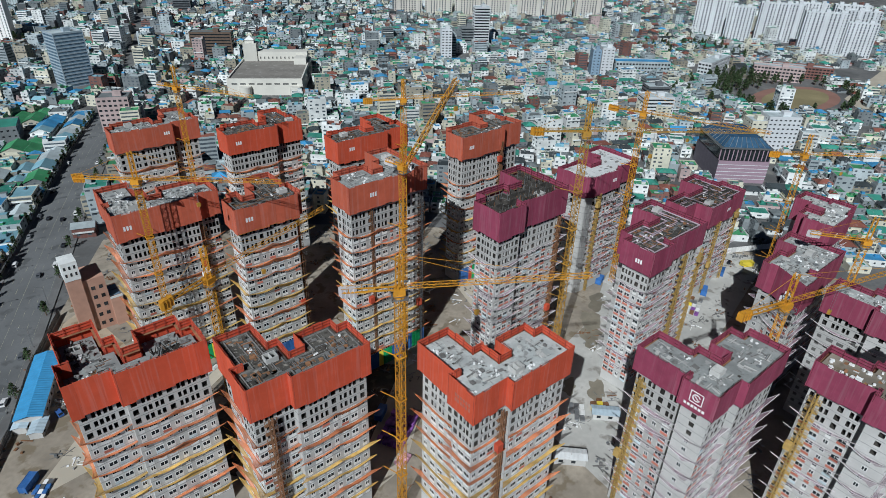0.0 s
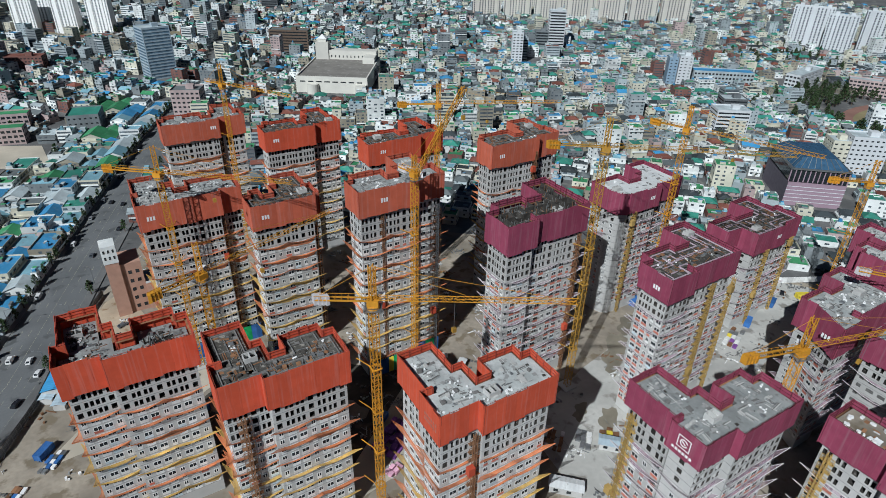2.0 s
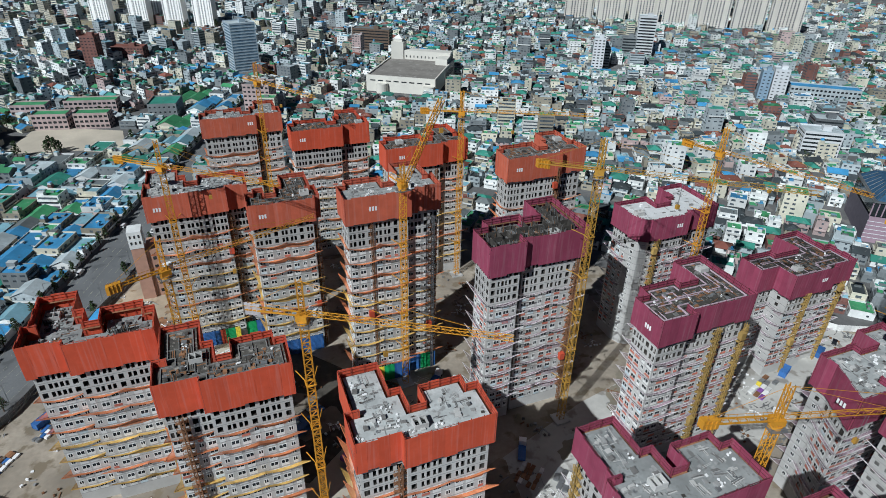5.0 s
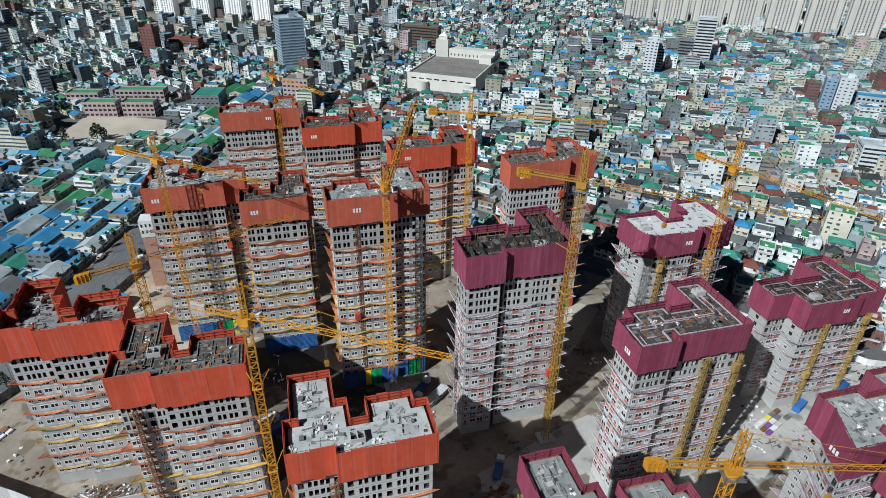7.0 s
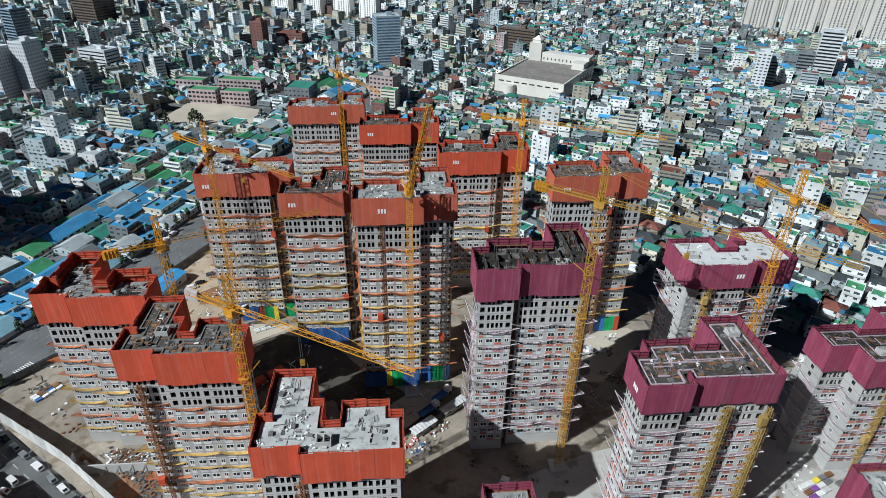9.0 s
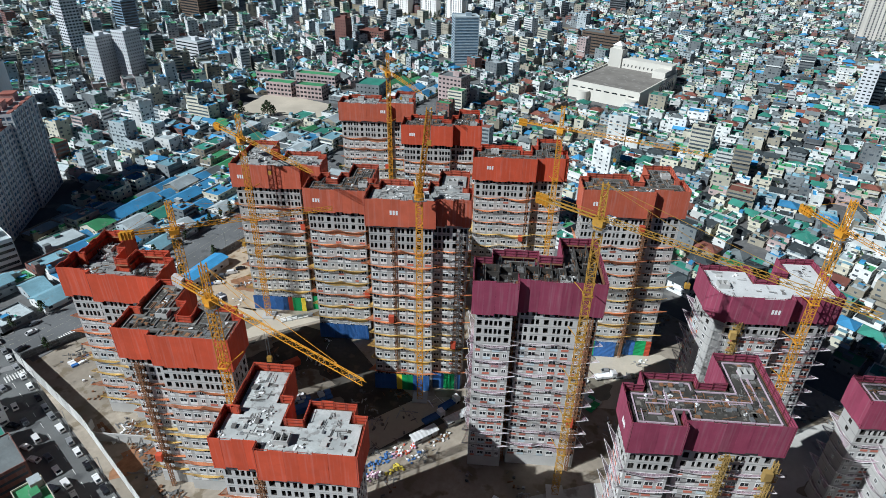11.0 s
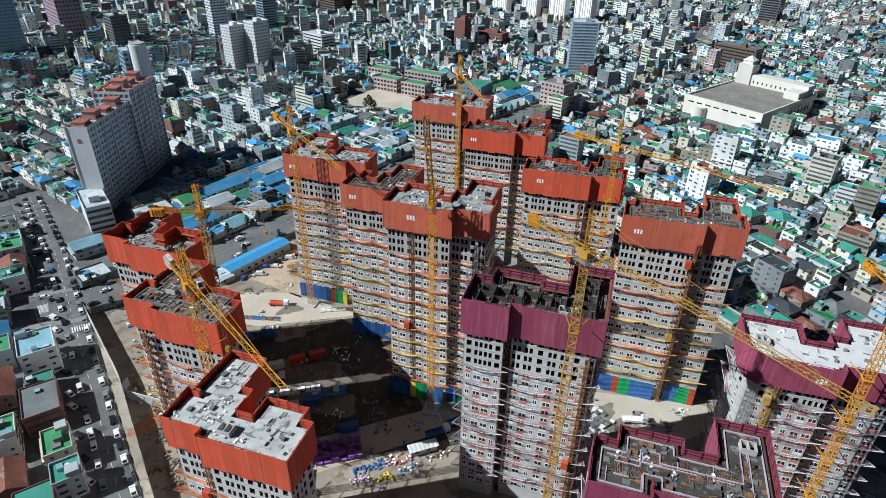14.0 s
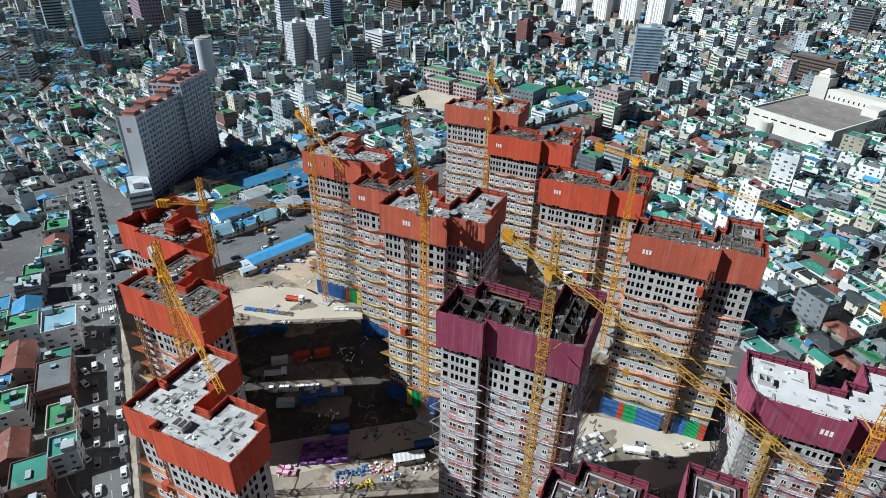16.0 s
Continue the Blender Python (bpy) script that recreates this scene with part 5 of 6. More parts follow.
stack(85, 123, 32, 6, 5, 2, (2.2, 1.6, 0.9), "tarp_purple", "stacked boards under purple tarpaulin", seed=1)
stack(79, 111, 20, 3, 2, 2, (1.8, 1.4, 0.8), "tarp_pink", "pink wrapped bundles on the sandy track", seed=2)
stack(163, 161, -40, 5, 9, 1, (1.6, 1.2, 0.9), ("panel_white", "steel"), "rows of grey wrapped pallets", seed=5)
stack(168, 153, -40, 4, 5, 1, (2.4, 1.2, 0.5), ("panel_blue", "green", "panel_white"), "pale green and grey pipe bundles", seed=6)
stack(50, 192, 25, 6, 3, 1, (2.0, 0.8, 0.5), ("panel_white", "steel"), "grey formwork panels lying in rows", seed=7)
stack(172, 98, 40, 4, 6, 1, (2.0, 1.2, 0.6), ("rust", "steel"), "brown timber and rusty steel bundles", seed=8)
stack(150, 86, -45, 3, 4, 1, (2.0, 1.4, 1.0), ("rust", "yellow"), "timber bundles beside a hut", seed=9)
stack(235, 101, 20, 5, 3, 1, (2.6, 1.6, 0.8), ("steel", "panel_white", "rust", "tarp_purple", "yellow", "panel_white"), "grey, brown and purple formwork on the yard", seed=10)
stack(58, 142, 30, 10, 2, 1, (1.6, 1.4, 0.8), ("white", "panel_white", "panel_blue"), "white sacks along the lit track", seed=11)
stack(70, 146, 30, 5, 3, 1, (2.2, 1.4, 0.7), ("blue", "panel_blue"), "blue boards in the shaded court", seed=12)
stack(20, 175, 15, 8, 2, 1, (2.4, 1.0, 0.6), ("rust", "steel", "blue"), "steel pipe bundles on the concrete yard", seed=13)
stack(-25, 158, 55, 4, 3, 1, (2.2, 1.2, 0.7), ("rust", "white", "blue"), "mixed rubbish and boards beside the fence", seed=14)
stack(-14, 168, 55, 5, 3, 1, (1.6, 1.2, 0.8), ("blue", "white", "steel"), "blue and white bundles beside the fence", seed=15)
stack(6, 122, -35, 5, 2, 1, (2.2, 0.9, 0.4), ("panel_white", "rust"), "boards lying beside the fence", seed=16)
stack(184, 168, 10, 5, 2, 1, (1.4, 1.0, 0.8), ("white", "steel"), "white pallets in front of the tower", seed=17)
stack(131, 96, 40, 4, 5, 1, (2.0, 1.2, 0.5), ("panel_white", "rust"), "timber frames on the concrete yard", seed=18)
stack(140, 91, 40, 3, 3, 1, (2.4, 1.6, 0.7), ("steel", "panel_white"), "steel frames on the concrete yard", seed=19)



def sack_pile(x0, y0, x1, y1, wide, n, colours, label, seed):
    """A long heap of bulging sacks between two points; each sack a squat eight-sided lump."""
    rng = random.Random(seed)
    root = thing("sack_pile", pose((x0 + x1) / 2, (y0 + y1) / 2, 0.03, 0, 0, math.degrees(math.atan2(y1 - y0, x1 - x0))), label, "sacks", "sack piles")
    length = math.hypot(x1 - x0, y1 - y0)
    lumps = {}
    for c in colours:
        g = Geo(weld=True)
        ring = [(0.5 * math.cos(k * math.pi / 4), 0.36 * math.sin(k * math.pi / 4)) for k in range(8)]
        for k in range(8):
            (a, b), (p, q) = ring[k], ring[(k + 1) % 8]
            g.face([(a * 0.85, b * 0.85, 0), (p * 0.85, q * 0.85, 0), (p, q, 0.22), (a, b, 0.22)])
            g.face([(a, b, 0.22), (p, q, 0.22), (p * 0.6, q * 0.6, 0.42), (a * 0.6, b * 0.6, 0.42)])
        g.face([(a * 0.6, b * 0.6, 0.42) for a, b in ring])
        lumps[c] = g.mesh("sack", [M[c]])
    for k in range(n):
        a, b = rng.uniform(-length / 2, length / 2), rng.gauss(0, wide / 3)
        z = 0.0 if k < n * 0.6 else 0.36
        put("sack", lumps[colours[k % len(colours)]], None, root, pose(a, b * (0.6 if z else 1.0), z, rng.uniform(-8, 8), rng.uniform(-8, 8), rng.uniform(0, 180)))
    return root


M["sack_blue"] = mat("blue_sack", (0.07, 0.16, 0.36), 0.7, vary=0.25)
M["sack_pink"] = mat("pink_sack", (0.70, 0.45, 0.58), 0.7, vary=0.2)
M["sack_yellow"] = mat("yellow_sack", (0.62, 0.50, 0.08), 0.7, vary=0.2)
sack_pile(92.5, 115.5, 100.5, 122.0, 3.0, 46, ("sack_blue",), "heaped blue sacks beside the sandy track", 1)
sack_pile(93.5, 111.5, 98.5, 114.5, 3.2, 34, ("sack_pink", "sack_pink", "white"), "heaped pink and white sacks on the ground", 2)
sack_pile(100.0, 114.5, 104.5, 118.0, 2.6, 28, ("sack_yellow",), "heaped yellow sacks on the ground", 3)
sack_pile(101.0, 121.5, 108.5, 126.5, 3.0, 44, ("white", "sack_pink", "red"), "heaped white, pink and red sacks in a row", 4)
sack_pile(106.5, 120.5, 111.0, 124.5, 2.6, 22, ("white", "sack_blue", "steel"), "white and blue sacks beside timber", 5)
sack_pile(112.0, 127.0, 119.0, 133.0, 2.4, 24, ("white", "rust", "steel"), "white and brown sacks along the track", 6)
shed(110.5, 130.5, 38, 9, 2.6, 2.4, "deck_white", label="narrow grey site hut beside the sandy track")
shed(121.5, 139.5, 38, 10, 2.4, 2.4, "deck_white", label="narrow grey site hut beside the sandy track")

# curved ramp wall at the foot of the westernmost block
g = Geo()
pts = [(4.0 - 5.5 * math.cos(radians(9 * k)), 124.5 - 5.5 * math.sin(radians(9 * k))) for k in range(11)] + [(30.0, 119.0)]
for (x0, y0), (x1, y1) in zip(pts, pts[1:]):
    g.beam((x0, y0, 1.9), (x1, y1, 1.9), 0.4, h=3.8)
ramp = thing("ramp_wall", pose(0, 0, 0), "curved concrete ramp wall at a tower's foot", "wall")
put("wall", g, [M["concrete"]], ramp)
for k in range(5):
    g = Geo()
    x = 9 + 4 * k
    g.beam((x, 118.8, 0), (x + 1.6, 118.8, 3.2), 0.3)
    g.beam((x + 1.6, 118.8, 0), (x + 1.6, 118.8, 3.2), 0.3)
    put("buttress", g, [M["concrete"]], ramp)

# painted emblem and lines of lettering on two screens, as plain shapes
g = Geo()
ox, oy, oz = 116.93, 43.2, 54.9
for s in (-1.6, 1.6):
    g.beam((ox, oy + s, oz - 1.7), (ox, oy + s, oz + 1.7), 0.06, h=0.24)
    g.beam((ox, oy - 1.7, oz + s), (ox, oy + 1.7, oz + s), 0.06, h=0.24)
for k in range(9):
    a, b = radians(40 * k), radians(40 * (k + 1))
    if k != 4:
        g.beam((ox, oy + math.cos(a) * 0.95, oz + math.sin(a) * 0.95), (ox, oy + math.cos(b) * 0.95, oz + math.sin(b) * 0.95), 0.06, h=0.3)
g.beam((ox, oy - 0.5, oz - 0.3), (ox, oy + 0.5, oz + 0.3), 0.06, h=0.3)
tagged(put("emblem", g, [M["white"]]), "white square emblem painted on the purple screen", "emblem")
g = Geo()
for k in range(6):
    y = oy + 2.4 - 0.95 * k
    g.box(ox - 0.03, y - 0.33, oz - 3.2, ox + 0.03, y + 0.33, oz - 2.4)
tagged(put("lettering", g, [M["white"]]), "row of white painted marks on the purple screen", "lettering")
g = Geo()
for r in range(2):
    for k in range(6):
        y = 78.6 - 0.95 * k
        g.box(71.37, y - 0.3, 55.6 - 1.5 * r, 71.43, y + 0.3, 56.6 - 1.5 * r)
tagged(put("lettering", g, [M["panel_orange"]]), "two rows of pale marks painted on the orange screen", "lettering")


# loose timber, sacks, pipes and rubble lying about on the site
rng = random.Random(77)
FEET = [[(x + a, y + b) for a, b in grown(plan, 2.5)] for x, y, top, plan, *rest in TOWERS]
g = Geo()
for _ in range(900):
    cx, cy = rng.uniform(-40, 310), rng.uniform(-20, 315)
    if rng.random() < 0.10:
        u = rng.random()
        cx, cy = 2 + 34 * u + rng.gauss(0, 2) + 5, 124 - 29 * u + rng.gauss(0, 2) + 6
    if not in_poly(cx, cy, SITE) or near_line(cx, cy, STREET, 14) or any(in_poly(cx, cy, f) for f in FEET):
        continue
    tone = rng.choice(((0, 1), (0, 3), (2, 2, 5), (3, 0), (1, 4), (5, 2)))
    for _ in range(rng.randint(3, 14)):
        x, y = cx + rng.gauss(0, 1.6), cy + rng.gauss(0, 1.6)
        if any(in_poly(x, y, f) for f in FEET):
            continue
        t = rng.uniform(0, 3.14)
        if rng.random() < 0.5:
            q = rng.uniform(0.6, 2.2)
            g.beam((x - q * math.cos(t), y - q * math.sin(t), 0.12), (x + q * math.cos(t), y + q * math.sin(t), 0.12), rng.choice((0.1, 0.16, 0.3)), rng.choice(tone))
        else:
            u, v = rng.uniform(0.15, 0.55), rng.uniform(0.15, 0.45)
            g.box(x - u, y - v, 0.03, x + u, y + v, rng.uniform(0.15, 0.8), rng.choice(tone), turn=t)
tagged(put("site_rubble", g, [M["concrete_dark"], M["rust"], M["white"], M["steel"], M["rust"], M["joint"]]), "loose timber, sacks and rubble on the ground", "rubble", kind="stuff")

# ---------------------------------------------------------------- larger buildings of the city
def block(x, y, turn, w, d, h, wall, label, category="building", floors=None, glass=0.45, roof="light", bands=False, crown=True, bay=3.4, name="office_building", z0=-0.3, pane="glass", ratio=None, plain_ends=False):
    """A large building with window bays sunk into its four walls, parapet and roof house."""
    root = thing(name, pose(x, y, 0, 0, 0, turn), label, category)
    floors = floors or max(2, round(h / 3.1))
    fh = h / floors
    a, b = w / 2, d / 2
    c = [(-a, -b), (a, -b), (a, b), (-a, b)]
    for i in range(4):
        p, q = c[i], c[(i + 1) % 4]
        length = math.hypot(q[0] - p[0], q[1] - p[1])
        ux, uy = (q[0] - p[0]) / length, (q[1] - p[1]) / length
        nx, ny = uy, -ux
        g = Geo(weld=True)

        def at(s, z, e=0.0):
            return (p[0] + ux * s - nx * e, p[1] + uy * s - ny * e, z)

        n = 0 if plain_ends and length < 14 else 1 if bands else max(1, int(length / bay))
        cuts = [0.0]
        for k in range(n):
            pitch = length / n
            m, hw = pitch * (k + 0.5), pitch * (0.47 if bands else ratio / 2 if ratio else glass * 0.7)
            cuts += [m - hw, m + hw]
        cuts.append(length)

        def row(za, zb):
            for s0, s1 in zip(cuts, cuts[1:]):
                g.face([at(s0, za), at(s1, za), at(s1, zb), at(s0, zb)], 0)

        row(z0, 0.0)
        for f in range(floors):
            z, za, zb = f * fh, f * fh + fh * (0.5 - glass / 2), f * fh + fh * (0.5 + glass / 2)
            row(z, za)
            row(zb, z + fh)
            for j, (s0, s1) in enumerate(zip(cuts, cuts[1:])):
                if j % 2 == 0:
                    g.face([at(s0, za), at(s1, za), at(s1, zb), at(s0, zb)], 0)
                    continue
                e = 0.25
                g.face([at(s0, za), at(s1, za), at(s1, za, e), at(s0, za, e)], 0)
                g.face([at(s0, zb, e), at(s1, zb, e), at(s1, zb), at(s0, zb)], 0)
                g.face([at(s0, za), at(s0, za, e), at(s0, zb, e), at(s0, zb)], 0)
                g.face([at(s1, za, e), at(s1, za), at(s1, zb), at(s1, zb, e)], 0)
                g.face([at(s0, za, e), at(s1, za, e), at(s1, zb, e), at(s0, zb, e)], 1)
        row(h, h + 1.1)
        put("wall", g, [wall, M[pane]], root)
    g = Geo()
    g.box(-a + 0.05, -b + 0.05, h - 0.2, a - 0.05, b - 0.05, h + 0.1)
    put("roof", g, [ROOF_MATS[("teal", "green", "grey", "light", "blue", "pale_blue", "slate", "brown").index(roof)]], root)
    if crown:
        g = Geo()
        u, v = min(6, w * 0.4), min(5, d * 0.5)
        g.box(-u / 2 + w * 0.12, -v / 2, h + 0.1, u / 2 + w * 0.12, v / 2, h + 3.4)
        put("roof_house", g, [wall], root)
    return root


LIGHT_WALL, CREAM, GREY, PALE, BRICK, BEIGE, DUSK, ROSE = WALL_MATS
BROWN = mat("brown_cladding", (0.14, 0.10, 0.075), 0.7, vary=0.15)
PINK = mat("pink_stone", (0.34, 0.245, 0.30), 0.75, vary=0.1, scale=0.1)
APT = mat("apartment_white", (0.58, 0.60, 0.62), 0.8, vary=0.08, scale=0.05, streak=0.2)
APT_BEIGE = mat("apartment_beige", (0.56, 0.53, 0.48), 0.8, vary=0.08, scale=0.05, streak=0.2)
SKYWALL = mat("pale_blue_cladding", (0.36, 0.44, 0.50), 0.5, vary=0.12)
BLUEWALL = mat("blue_grey_cladding", (0.22, 0.31, 0.40), 0.5, vary=0.12)

# the flat-roofed store with a parking deck
store = thing("department_store", pose(250.5, 563.5, 0, 0, 0, -33.5), "white windowless store with a grey parking deck on its roof", "store")
w, d, h = 67, 90, 13.5
g = Geo(weld=True)
for (x0, y0), (x1, y1) in (((-w / 2, -d / 2), (w / 2, -d / 2)), ((w / 2, -d / 2), (w / 2, d / 2)), ((w / 2, d / 2), (-w / 2, d / 2)), ((-w / 2, d / 2), (-w / 2, -d / 2))):
    g.face([(x0, y0, -0.3), (x1, y1, -0.3), (x1, y1, h + 1.3), (x0, y0, h + 1.3)])
    u, v = (1 - 1.2 / (w / 2)), (1 - 1.2 / (d / 2))
    g.face([(x0, y0, h + 1.3), (x1, y1, h + 1.3), (x1 * u, y1 * v, h + 1.3), (x0 * u, y0 * v, h + 1.3)])
    g.face([(x0 * u, y0 * v, h + 1.3), (x1 * u, y1 * v, h + 1.3), (x1 * u, y1 * v, h), (x0 * u, y0 * v, h)])
STORE_WALL = mat("store_render", (0.60, 0.585, 0.53), 0.85, vary=0.08, scale=0.06, streak=0.25)
put("wall", g, [STORE_WALL], store)
g = Geo()
g.box(-w / 2 + 1, -d / 2 + 1, h - 0.3, w / 2 - 1, d / 2 - 1, h)
put("parking_deck", g, [mat("brown_grey_deck", (0.24, 0.225, 0.205), 0.9, vary=0.2, scale=0.08, spots=((0.32, 0.31, 0.29), 0.58))], store)
for k, (a, b, ww, dd, hh) in enumerate(((4, d / 2 - 7, w - 12, 12, 9), (-w / 2 + 9, d / 2 - 8, 13, 13, 17), (w / 2 - 8, d / 2 - 16, 12, 26, 6))):
    g = Geo()
    g.box(a - ww / 2, b - dd / 2, h, a + ww / 2, b + dd / 2, h + hh)
    put("upper_block", g, [STORE_WALL], store)
g = Geo()
g.prism([(-w / 2 + 9 + 4.4 * q, d / 2 - 8 + 4.4 * r) for q, r in ((-1, -1), (1, -1), (1, 1), (-1, 1))], h + 17, h + 20)
put("roof_house", g, [STORE_WALL], store)
g = Geo(weld=True)
for k in range(4):
    a, b = ((-1, -1), (1, -1), (1, 1), (-1, 1))[k], ((1, -1), (1, 1), (-1, 1), (-1, -1))[k]
    g.face([(-w / 2 + 9 + 4.9 * a[0], d / 2 - 8 + 4.9 * a[1], h + 20), (-w / 2 + 9 + 4.9 * b[0], d / 2 - 8 + 4.9 * b[1], h + 20), (-w / 2 + 9, d / 2 - 8, h + 24)])
put("roof_cap", g, [M["panel_white"]], store)
for a in (-w / 2 + 16, w / 2 - 6):
    g = Geo()
    g.tube(a, -d / 2 - 1.5, -0.3, 8.2, 5.5, 0, 20)
    put("ramp_drum", g, [STORE_WALL], store)
for k in range(7):
    g = Geo()
    g.box(w / 2 - 0.03, d / 2 - 44 + 5.6 * k, 3.5, w / 2 + 0.08, d / 2 - 41.6 + 5.6 * k, 11.5)
    put("window", g, [M["glass"]], store)
for s in range(8):
    g = Geo()
    g.box(-w / 2 + 4 + 7.6 * s, -d / 2 - 0.06, 9.5, -w / 2 + 9 + 7.6 * s, -d / 2 + 0.02, 10.6)
    put("window", g, [M["glass"]], store)
for s in range(14):
    g = Geo()
    g.box(-w / 2 + 6 + 4 * s, d / 2 - 13.08, h + 2, -w / 2 + 7.0 + 4 * s, d / 2 - 12.95, h + 4.2)
    put("window", g, [M["glass"]], store)

block(97, 660, 12, 26, 22, 47, SKYWALL, "tall blue-grey glass office tower", "office tower", 16, 0.6, "light", bands=True, pane="glass_blue")
block(253, 722, -33, 46, 15, 23, BROWN, "dark brown office block with window bands", floors=7, bands=True, glass=0.4, roof="grey")
block(96, 503, -25, 22, 17, 25, ROSE, "pinkish seven-storey office block with small windows", floors=7, glass=0.42, roof="grey")
block(-48, 716, -20, 15, 13, 31, BRICK, "dark red brick tower building", floors=10, glass=0.35, roof="brown")
block(-15, 735, -20, 34, 14, 15, BRICK, "red brick building with a flat roof", floors=5, glass=0.4, roof="brown")
block(326, 1036, -30, 26, 18, 33, DUSK, "black glass office building with bands", floors=10, bands=True, glass=0.6, roof="slate")
block(460, 552, -33, 12, 16, 33, APT, "slim white tower building with windows", floors=11, glass=0.4)
block(474, 560, -33, 12, 12, 24, PALE, "pale grey office building with bands", floors=8, bands=True, glass=0.45)
block(556, 598, -33, 20, 15, 44, APT, "white office tower with dark window bands", "office tower", 13, 0.5, bands=True)
block(540, 606, -33, 16, 13, 20, GREY, "grey office building with window bands", floors=6, bands=True, glass=0.5, roof="grey")
block(563, 404, -40, 13, 16, 27, APT, "white tower building with a blue side", floors=9, glass=0.3)
block(553, 411, -40, 9, 15, 25, BLUEWALL, "blue-grey panelled tower building", floors=8, glass=0.3)
block(475, 178, -40, 24, 15, 26, APT, "white apartment house with rows of windows", "apartment house", 8, 0.35)
block(463, 190, -40, 12, 15, 22, CREAM, "cream apartment house with small windows", "apartment house", 7, 0.35)
block(-260, 425, -35, 20, 16, 38, BLUEWALL, "blue-grey office block with square windows", floors=9, glass=0.5)
white_core = thing("white_tower", pose(-247, 421, 0), "round white windowless tower beside an office block", "tower")
g = Geo()
g.tube(0, 0, -0.3, 44, 7, 0, 28)
put("shaft", g, [APT], white_core)
g = Geo()
g.tube(0, 0, 44, 45, 6, 0, 28)
put("roof", g, [M["deck"]], white_core)
for k, (x, y, h) in enumerate(((-230, 530, 42), (-208, 538, 46))):
    block(x, y, -20, 15, 18, h, APT, "white-grey apartment tower with a rounded front", "apartment tower", 15, 0.5, bay=2.4, ratio=0.5)
block(-464, 476, -30, 34, 26, 64, BLUEWALL, "dark blue-grey glass high-rise tower", "office tower", 20, 0.65, bands=True, pane="glass_blue")
block(-536, 486, -30, 22, 20, 58, PALE, "grey high-rise with window bands", "office tower", 18, 0.5, bands=True)
block(-510, 592, -30, 60, 26, 44, PINK, "broad pinkish department building", floors=10, glass=0.4)
block(-402, 560, -30, 24, 18, 36, DUSK, "dark grey office building with bands", floors=11, bands=True, glass=0.5)
block(-330, 640, -30, 16, 18, 60, APT, "slim white high-rise with a glass front", "office tower", 19, 0.5)
block(-300, 700, -30, 18, 18, 46, BLUEWALL, "blue-grey glass high-rise office tower", "office tower", 15, 0.6, bands=True)
block(-190, 628, -25, 34, 18, 20, APT, "white curved office block with window bands", floors=6, bands=True, glass=0.4)
block(-290, 868, -28, 40, 32, 78, BROWN, "tall dark brown office tower with pale bands", "office tower", 22, 0.5, "grey", bands=True)
block(-110, 223, -36, 28, 12, 13.5, APT, "white four-storey building with window bands", floors=4, bands=True, glass=0.45, roof="light")
block(-186, 300, -30, 16, 12, 12, CREAM, "cream low building with small windows", floors=4)

# two apartment slabs beside the crossing, with red-brown roof houses
RED_ROOF = mat("red_brown_roof", (0.34, 0.13, 0.10), 0.7, vary=0.2)
PINK_ROOF = mat("pale_red_roof", (0.46, 0.27, 0.24), 0.7, vary=0.2)
for x, y, w_, d_, h in ((-124, 253.4, 11, 46, 48), (-138.6, 290.7, 21, 34, 53.5)):
    slab = block(x, y, 17, w_, d_, h, APT, "white apartment slab with red-brown roof houses", "apartment slab", None, 0.62, "light", crown=False, bay=2.9, name="apartment_slab", ratio=0.76, plain_ends=True, pane="glass_blue")
    for k in range(7):
        for s in (-1, 1):
            g = Geo()
            v = -d_ / 2 + d_ * k / 6
            e = w_ / 2 + 0.55
            g.box(min(s * e, s * (e - 0.6)), v - 0.35, 0, max(s * e, s * (e - 0.6)), v + 0.35, h + 1.3)
            put("facade_rib", g, [APT], slab)
    for k in range(4):
        g = Geo()
        v = -d_ / 2 + d_ * (k + 0.5) / 4
        t = 2.4 + 2.0 * (k % 2)
        g.box(-3.4, v - 3.2, h + 0.1, 3.4, v + 3.2, h + t)
        roof_house = put("roof_house", g, [PINK_ROOF], slab)
        g = Geo()
        g.box(-3.7, v - 3.5, h + t, 3.7, v + 3.5, h + t + 0.4)
        put("roof_cap", g, [RED_ROOF], roof_house)
        for s in (-1, 1):
            g = Geo()
            g.box(s * (w_ / 2 - 1.3) - 1.1, v - 2.6, h + 0.1, s * (w_ / 2 - 1.3) + 1.1, v + 2.6, h + 1.5)
            put("roof_cap", g, [RED_ROOF], slab)
    g = Geo()
    g.box(-1.2, -d_ / 2 - 0.06, h - 8, 1.2, -d_ / 2 - 0.01, h - 5.5)
    if y < 260:
        put("emblem", g, [M["track"]], slab, label="dark red plain emblem shape")


def apartment(x, y, turn, w, h, wall):
    """A far slab of flats: staircases as ribs, windows in rows, roof houses."""
    ob = block(x, y, turn, w, 11, h, wall, "tall slab of flats with rows of windows", "apartment slab", None, 0.7, "light", crown=False, bay=4.2, name="apartment_slab", ratio=0.4, plain_ends=True, pane="glass_grey")
    n = max(2, int(w / 14))
    for k in range(n):
        g = Geo()
        a = -w / 2 + w * (k + 0.5) / n
        g.box(a - 1.6, -6.2, 0, a + 1.6, -5.4, h + 1.2)
        put("stair_rib", g, [wall], ob)
        g = Geo()
        g.box(a - 2.4, -2.5, h, a + 2.4, 2.5, h + 4)
        put("roof_house", g, [wall], ob)
    return ob


